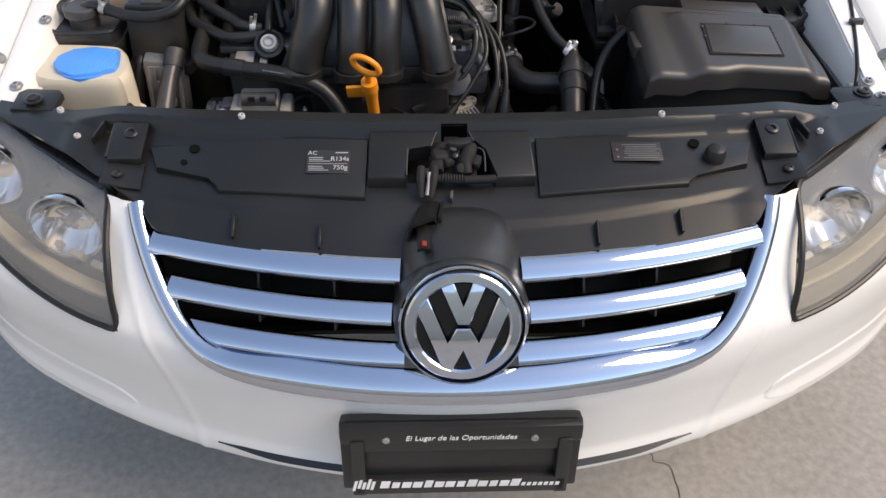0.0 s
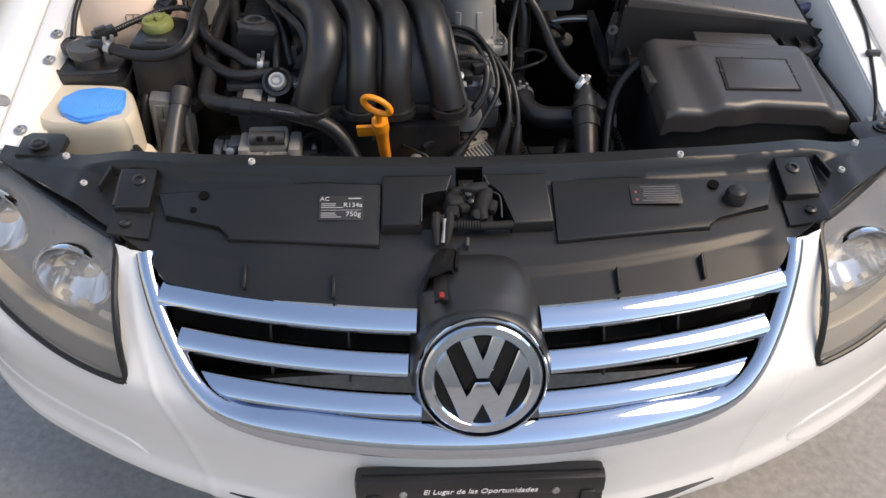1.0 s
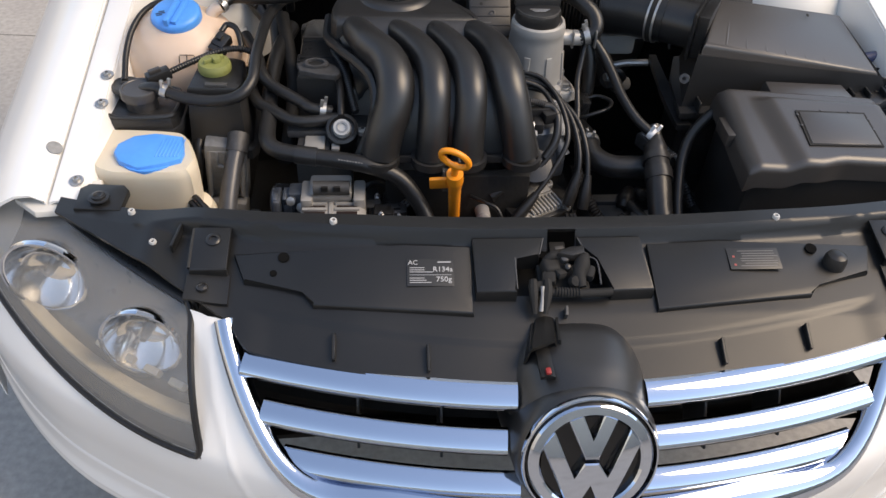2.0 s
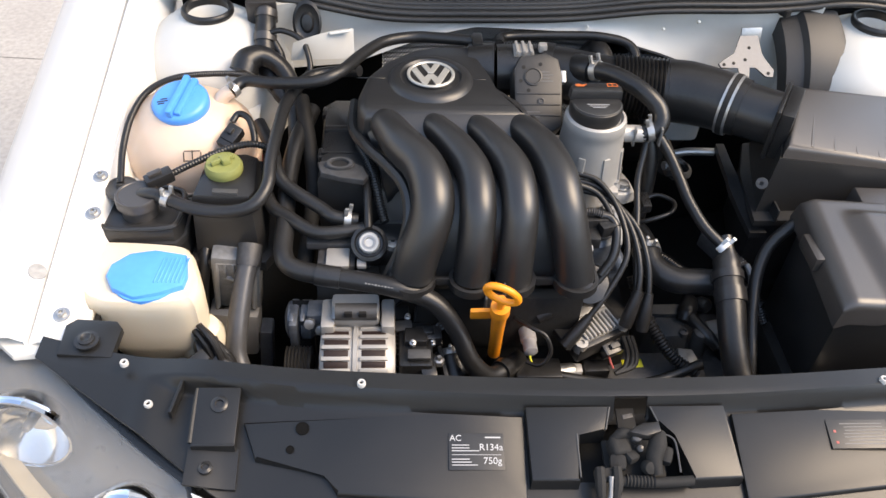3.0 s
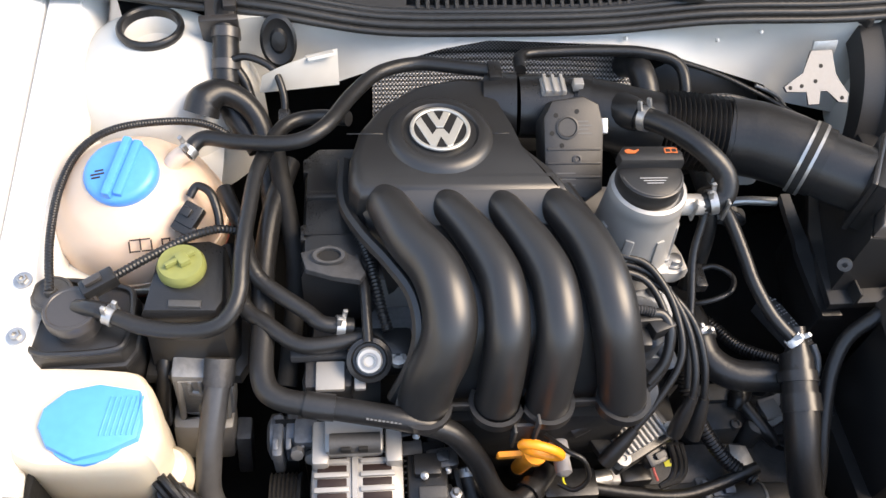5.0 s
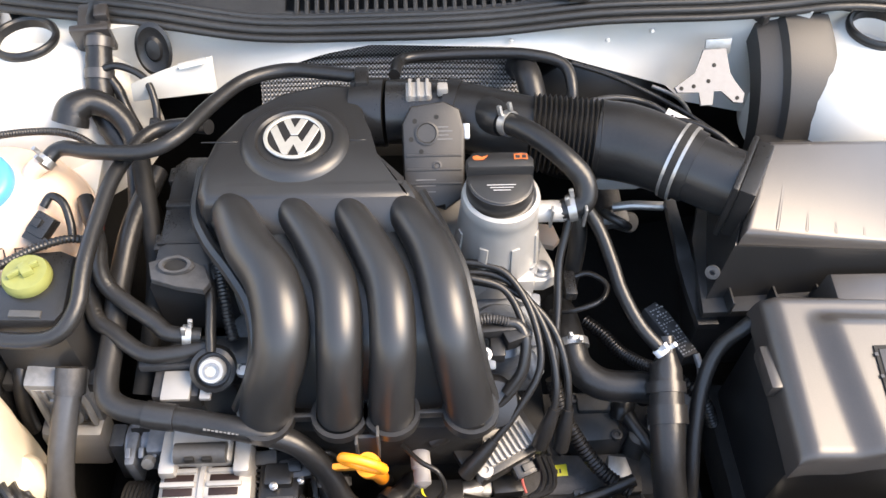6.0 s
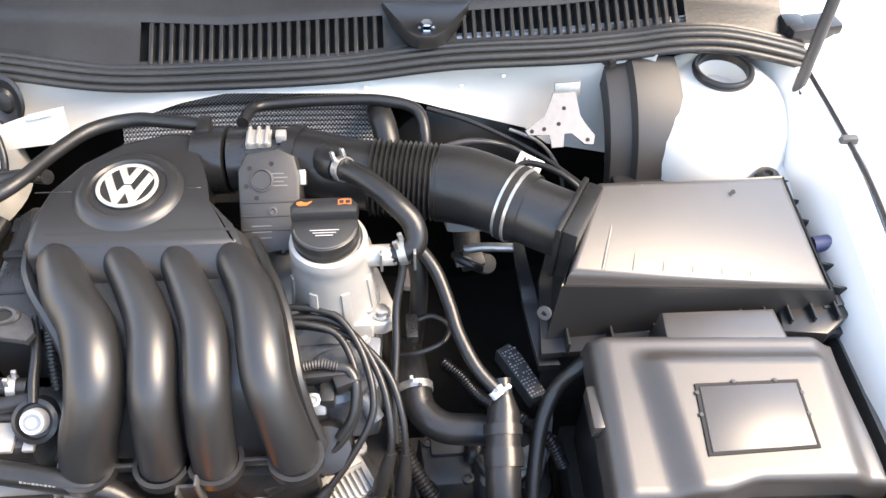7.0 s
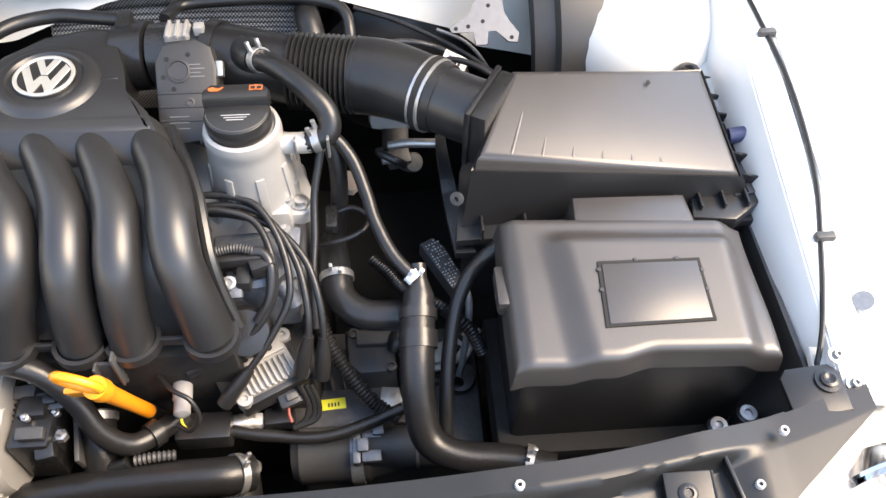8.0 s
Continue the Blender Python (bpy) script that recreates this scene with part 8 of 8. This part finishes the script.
def air_duct():
    d = thing("air_inlet_duct", "black plastic air duct rising to the scuttle", "air duct")
    own = bmesh.new()
    rows = []
    for t in span(0, 1, 14):
        a = radians(6 + 84 * t)
        cy, cz = 1.545 - 0.128 * math.sin(a) , 0.866 - 0.13 * (1 - math.cos(a)) - 0.03 * t
        w = 0.047 + 0.005 * t
        cx = 0.419 + 0.012 * t
        n = Vector((0, -math.cos(a) * 0.2 - 0.3, 1 - 0.6 * t)).normalized()
        row = []
        for x, k in ((-w, 0.05), (-w, 0.016), (-w + 0.026, 0.010), (-w + 0.032, 0.0), (w - 0.012, 0.0), (w - 0.004, 0.003), (w, 0.012), (w, 0.05)):
            row.append(own.verts.new(Vector((cx + x, cy, cz)) - n * k))
        rows.append(row)
    for p, q in zip(rows, rows[1:]):
        for i in range(8):
            own.faces.new((p[i], p[(i + 1) % 8], q[(i + 1) % 8], q[i]))
    own.faces.new(rows[0][::-1])
    own.faces.new(rows[-1])
    part("duct_shell", own, ACTUATOR, d)
    part("duct_foot", block((0.09, 0.06, 0.10), pose(0.424, 1.425, 0.70), 0.008), BLACK, d)
    part("duct_clip", block((0.012, 0.03, 0.012), pose(0.372, 1.535, 0.862, 0, 0, 30), 0.002), BLACK, d)


air_duct()

bo = thing("brake_servo", "black round brake servo against the bulkhead", "brake servo")
part("servo_drum", lathe([(0.115, 0.0), (0.118, 0.02), (0.112, 0.04), (0.08, 0.062), (0.03, 0.07), (0.02, 0.09)], along((0.19, 1.59, 0.66), (0.19, 1.2, 0.70)), 40), SATIN, bo)
part("master_cylinder", tube([(0.19, 1.50, 0.67), (0.188, 1.43, 0.675), (0.186, 1.36, 0.68)], 0.018, 16, 2), DULLCAST, bo, "alloy master cylinder")
part("fluid_bottle", block((0.064, 0.070, 0.040), pose(0.186, 1.392, 0.750), 0.010), FROSTED, bo, "frosted grey brake fluid bottle")
part("bottle_step", block((0.078, 0.080, 0.005), pose(0.190, 1.390, 0.768), 0.002), FROSTED, bo)
bars([(-0.004, 0, 0.012, 0.003), (0.007, 0.001, 0.004, 0.004)], pose(0.205, 1.362, 0.7708), INK_BLACK, bo)
part("bottle_cap", lathe([(0.022, 0.755), (0.022, 0.772), (0.018, 0.776), (0.004, 0.777)], Matrix.Translation((0.16, 1.41, 0)), 24), YELLOW, bo)
va = thing("vacuum_valve", "small grey valve with steel pipe stubs", "valve")
part("valve_body", lathe([(0.006, -0.024), (0.012, -0.018), (0.0135, 0.0), (0.0135, 0.010), (0.0115, 0.0125), (0.006, 0.013)], along((0.206, 1.354, 0.674), (0.222, 1.325, 0.702)), 22), GREYPLASTIC, va)
part("valve_block", block((0.030, 0.022, 0.020), pose(0.190, 1.350, 0.686, 20, 0, 12), 0.004), GREYPLASTIC, va)
part("valve_elbow", tube([(0.184, 1.345, 0.690), (0.176, 1.340, 0.697), (0.168, 1.338, 0.698)], 0.007, 10, 3), GREYCAST, va)
part("valve_stub", tube([(0.178, 1.340, 0.720), (0.200, 1.338, 0.726), (0.222, 1.334, 0.729), (0.238, 1.332, 0.730)], 0.006, 10, 3), STEEL, va)
part("valve_lead", tube([(0.172, 1.338, 0.712), (0.165, 1.330, 0.722), (0.170, 1.318, 0.728), (0.186, 1.312, 0.722), (0.196, 1.318, 0.708)], 0.0055, 10, 5), RUBBER, va)
hose("bulkhead_pipe", "black rubber vacuum pipe along the bulkhead", [(-0.09, 1.46, 0.835), (-0.08, 1.505, 0.822), (-0.03, 1.515, 0.820), (0.03, 1.516, 0.821), (0.08, 1.512, 0.822), (0.125, 1.500, 0.815), (0.135, 1.47, 0.795), (0.13, 1.44, 0.76)], 0.0075)
hose("bulkhead_hose", "thick black hose behind the intake pipe", [(0.075, 1.55, 0.77), (0.078, 1.51, 0.80), (0.085, 1.48, 0.79), (0.09, 1.45, 0.76)], 0.017)
hose("clutch_pipe", "thin pale cable under the bulkhead", [(0.14, 1.52, 0.80), (0.20, 1.50, 0.79), (0.28, 1.46, 0.77), (0.34, 1.40, 0.76)], 0.003, category="cable")
hose("booster_cable", "black cable looping behind the hose", [(0.235, 1.41, 0.775), (0.26, 1.42, 0.79), (0.30, 1.40, 0.79), (0.335, 1.37, 0.775)], 0.004, category="cable")
tg = tagged(link_mesh("paper_tag", block((0.034, 0.020, 0.0008), pose(0.269, 1.44, 0.77, 50, 10, -30), 0.0002), INK), "white paper tag on a cable", "tag")
bars([(-0.008 + 0.005 * k, 0.001, 0.003, 0.008) for k in range(4)], pose(0.269, 1.44, 0.77, 50, 10, -30) @ Matrix.Translation((0, 0, 0.0006)), INK_BLACK, tg)
# Arc added as a cable where the servo rim catches a pale highlight.
hose("servo_rim_arc", "added cable arc standing for the servo rim's highlight", [(0.134, 1.49, 0.70), (0.137, 1.49, 0.733), (0.152, 1.49, 0.753), (0.198, 1.495, 0.762), (0.247, 1.495, 0.751), (0.280, 1.490, 0.729), (0.296, 1.480, 0.698)], 0.0042, JACKET, category="cable")
hose("brake_line", "thin grey brake line bending down behind the duct", [(0.250, 1.505, 0.772), (0.268, 1.50, 0.767), (0.289, 1.50, 0.754), (0.308, 1.50, 0.732), (0.327, 1.50, 0.698), (0.336, 1.50, 0.665)], 0.0026, GREYCAST, category="cable")
rl = thing("data_plate", "pale ribbed plastic lever with pierced plate", "lever")
lm2 = pose(0.2375, 1.203, 0.648, 2, 0, 25)
part("lever_plate", prism([(-0.009, -0.040), (0.012, -0.042), (0.014, 0.02), (0.008, 0.040), (-0.012, 0.038)], -0.020, 0.004, 0.003, lm2), DULLCAST, rl)
part("lever_edge", tube([(0.262, 1.168, 0.650), (0.266, 1.150, 0.640), (0.264, 1.130, 0.615), (0.258, 1.11, 0.575), (0.252, 1.10, 0.540)], 0.0045, 8, 4), GREYCAST, rl)
hl = bmesh.new()
spot = random.Random(12)
for i in range(17):
    for j in range(5):
        if spot.random() < 0.72:
            block((spot.uniform(0.0010, 0.0030), spot.uniform(0.0008, 0.0022), 0.0008), lm2 @ pose(-0.007 + 0.0042 * j, -0.036 + 0.0044 * i, 0.0042, 0, 0, spot.uniform(-25, 25)), 0, hl)
part("lever_speck", hl, INK_GREY, rl, "pale printed specks")
mt = thing("gearbox_mount", "bright steel lug beside the radiator hose", "bracket")
own = prism([(0.150, 1.05), (0.168, 1.04), (0.18, 1.055), (0.176, 1.075), (0.155, 1.078)], 0.56, 0.572, 0.002)
part("lug_plate", own, STEEL, mt)
lg = prism([(0.222, 1.147), (0.214, 1.110), (0.222, 1.107), (0.236, 1.110), (0.264, 1.126), (0.281, 1.160), (0.274, 1.176), (0.262, 1.158), (0.246, 1.150)], 0.5445, 0.5505, 0.0015)
block((0.006, 0.046, 0.020), pose(0.274, 1.146, 0.542, 0, 12, -28), 0.002, lg)
block((0.028, 0.024, 0.008), pose(0.232, 1.130, 0.553, 6, 8, 20), 0.002, lg)
part("slotted_plate", lg, ALU, mt, "bright pressed plate with slots")
for x, y, r in ((0.252, 1.135, -35), (0.262, 1.150, 40)):
    part("plate_slot", block((0.007, 0.016, 0.0014), pose(x, y, 0.551, 0, 0, r), 0.0006), DARK, mt)
part("mount_rubber", lathe([(0.020, -0.02), (0.022, 0.0), (0.020, 0.006), (0.010, 0.008)], pose(0.254, 1.106, 0.530, 10, 0, 0), 22), RUBBER, mt, "black rubber bush")
up = Vector((0.006, -0.012, 0.026))
sel = thing("gear_selector_lever", "black gear selector lever with rounded weights on the gearbox", "lever")
part("selector_weight", tube([up + Vector(p) for p in ((0.186, 1.176, 0.555), (0.182, 1.160, 0.562), (0.172, 1.142, 0.562), (0.166, 1.130, 0.556))], [0.008, 0.013, 0.014, 0.009], 16, 4), RUBBER, sel)
part("selector_knob", lathe([(0.008, -0.012), (0.0115, -0.006), (0.0115, 0.006), (0.008, 0.011), (0.003, 0.012)], Matrix.Translation(up) @ pose(0.201, 1.158, 0.562, 60, 0, 20), 18), BLACK, sel)
part("selector_arm", tube([up + Vector(p) for p in ((0.174, 1.140, 0.560), (0.184, 1.118, 0.560), (0.196, 1.098, 0.556), (0.206, 1.086, 0.548))], [0.011, 0.009, 0.010, 0.007], 12, 4), BLACK, sel)
part("selector_pivot", lathe([(0.013, -0.06), (0.013, 0.004), (0.009, 0.007), (0.003, 0.008)], Matrix.Translation(up) @ pose(0.188, 1.108, 0.556), 18), GREYPLASTIC, sel)
part("selector_cable", tube([up + Vector(p) for p in ((0.204, 1.09, 0.55), (0.222, 1.094, 0.545), (0.24, 1.10, 0.53), (0.256, 1.12, 0.48))], 0.006, 10, 5), RUBBER, sel)
solo("cream_piece", prism([(0.100, 1.380), (0.124, 1.374), (0.134, 1.386), (0.128, 1.412), (0.108, 1.416), (0.098, 1.402)], 0.590, 0.600, 0.002), CREAM, "small cream piece deep in the engine bay", "clip")

# bonnet cable, wing bolts, stay
cb = thing("bonnet_release_cable", "black bonnet release cable clipped along the wing", "cable")
part("cable", tube([(0.607, 0.985, 0.730), (0.612, 1.00, 0.742), (0.622, 1.03, 0.752), (0.640, 1.10, 0.768), (0.660, 1.20, 0.79), (0.664, 1.32, 0.814), (0.652, 1.42, 0.834), (0.640, 1.50, 0.848), (0.636, 1.53, 0.852)], 0.0031, 8, 6), RUBBER, cb)
for x, y, z in ((0.648, 1.12, 0.775), (0.655, 1.40, 0.831)):
    part("cable_clip", block((0.022, 0.010, 0.010), pose(x, y, z), 0.003), GREYPLASTIC, cb, "grey cable clip")
for x, y in ((-0.629, 1.192), (-0.626, 1.133), (-0.631, 0.989), (0.624, 0.989), (0.634, 0.959)):
    bolt("wing_bolt", (x, y, 0.744 + 0.20 * (y - 0.98) + 0.0005), (0, -0.15, 1), 0.0055, STEEL, "small steel bolt in the wing flange", group="wing bolts")
for x, y in ((-0.671, 1.044), (0.668, 1.044)):
    part("wing_hole", lathe([(0.0105, 0), (0.0105, 0.0012), (0.001, 0.0012)], pose(x, y, 0.7482 + 0.20 * (y - 0.98), 11, 30 if x < 0 else -30, 0), 22), GREYCAST, car)
st = thing("bonnet_gas_strut", "grey bonnet stay rod rising from the wing", "bonnet stay")
part("rod", tube([(0.628, 1.500, 0.790), (0.618, 1.49, 0.90), (0.604, 1.472, 1.03), (0.590, 1.45, 1.20)], 0.0075, 14, 3), GREYPLASTIC, st)
part("rod_seat", block((0.022, 0.018, 0.03), pose(0.631, 1.488, 0.825), 0.004), BLACK, st)
part("hinge_block", block((0.075, 0.035, 0.025), pose(0.655, 1.575, 0.872, 0, 0, 10), 0.006), BLACK, car, "black bonnet hinge block")
part("hinge_cap", block((0.03, 0.03, 0.03), pose(0.63, 1.58, 0.87), 0.006), BLACK, car)

gus = [Vector(p) for p in ((-0.400, 1.442, 0.842), (-0.3135, 1.497, 0.8375), (-0.408, 1.452, 0.806), (-0.3125, 1.480, 0.795))]
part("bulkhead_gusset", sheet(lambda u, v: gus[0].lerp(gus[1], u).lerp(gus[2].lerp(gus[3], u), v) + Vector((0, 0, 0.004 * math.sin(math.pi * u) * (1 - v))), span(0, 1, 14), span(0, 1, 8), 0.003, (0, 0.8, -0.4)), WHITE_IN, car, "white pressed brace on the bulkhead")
part("bulkhead_tab", block((0.034, 0.004, 0.016), pose(-0.334, 1.481, 0.840, 66, 0, 20), 0.001), WHITE_IN, car, "small folded tab with a slot")
part("tab_slot", block((0.006, 0.002, 0.0018), pose(-0.336, 1.4775, 0.8405, 66, 0, 20), 0.0004), DARK, car)
for x, z in ((0.06, 0.838), (0.185, 0.836), (0.24, 0.850)):
    part("bulkhead_stud", lathe([(0.0030, -0.004), (0.0024, 0.0004), (0.0012, 0.0012), (0.0004, 0.0013)], along((x, 1.529, z - 0.008), (x, 1.2, z + 0.16)), 8), WHITE_IN, car)

wr = thing("coil_wiring", "thin black wires below the ignition coil", "wiring")
for k, (mat, dx) in enumerate(((RUBBER, 0.0), (RUBBER, 0.007), (RUBBER, 0.012))):
    part("wire", tube([(0.062 + dx, 1.060, 0.620), (0.070 + dx, 1.045, 0.600), (0.066 + dx, 1.032, 0.588), (0.052, 1.024, 0.583)], 0.0036, 8, 4), mat, wr)
part("coil_plug", block((0.034, 0.024, 0.020), pose(0.050, 1.058, 0.598, 20, 0, 24), 0.004), BLACK, wr, "black coil plug")
part("plug_latch", block((0.014, 0.008, 0.006), pose(0.052, 1.052, 0.609, 20, 0, 24), 0.0015), GREYPLASTIC, wr)
part("red_wire", tube([(0.046, 1.046, 0.592), (0.047, 1.038, 0.590), (0.050, 1.030, 0.586)], 0.0016, 6, 3), INK_RED, wr)
ar = thing("support_arm", "black pressed support arm beside the air filter box", "bracket")
part("arm_strip", sheet(lambda u, v: (0.236 + 0.014 * u * u + (0.012 + 0.012 * u) * v, 1.330 - 0.158 * u, 0.747 - 0.034 * u - 0.004 * ease(0.42, 0.48, u)), span(0, 1, 18), span(0, 1, 5), 0.010), BLACK, ar)
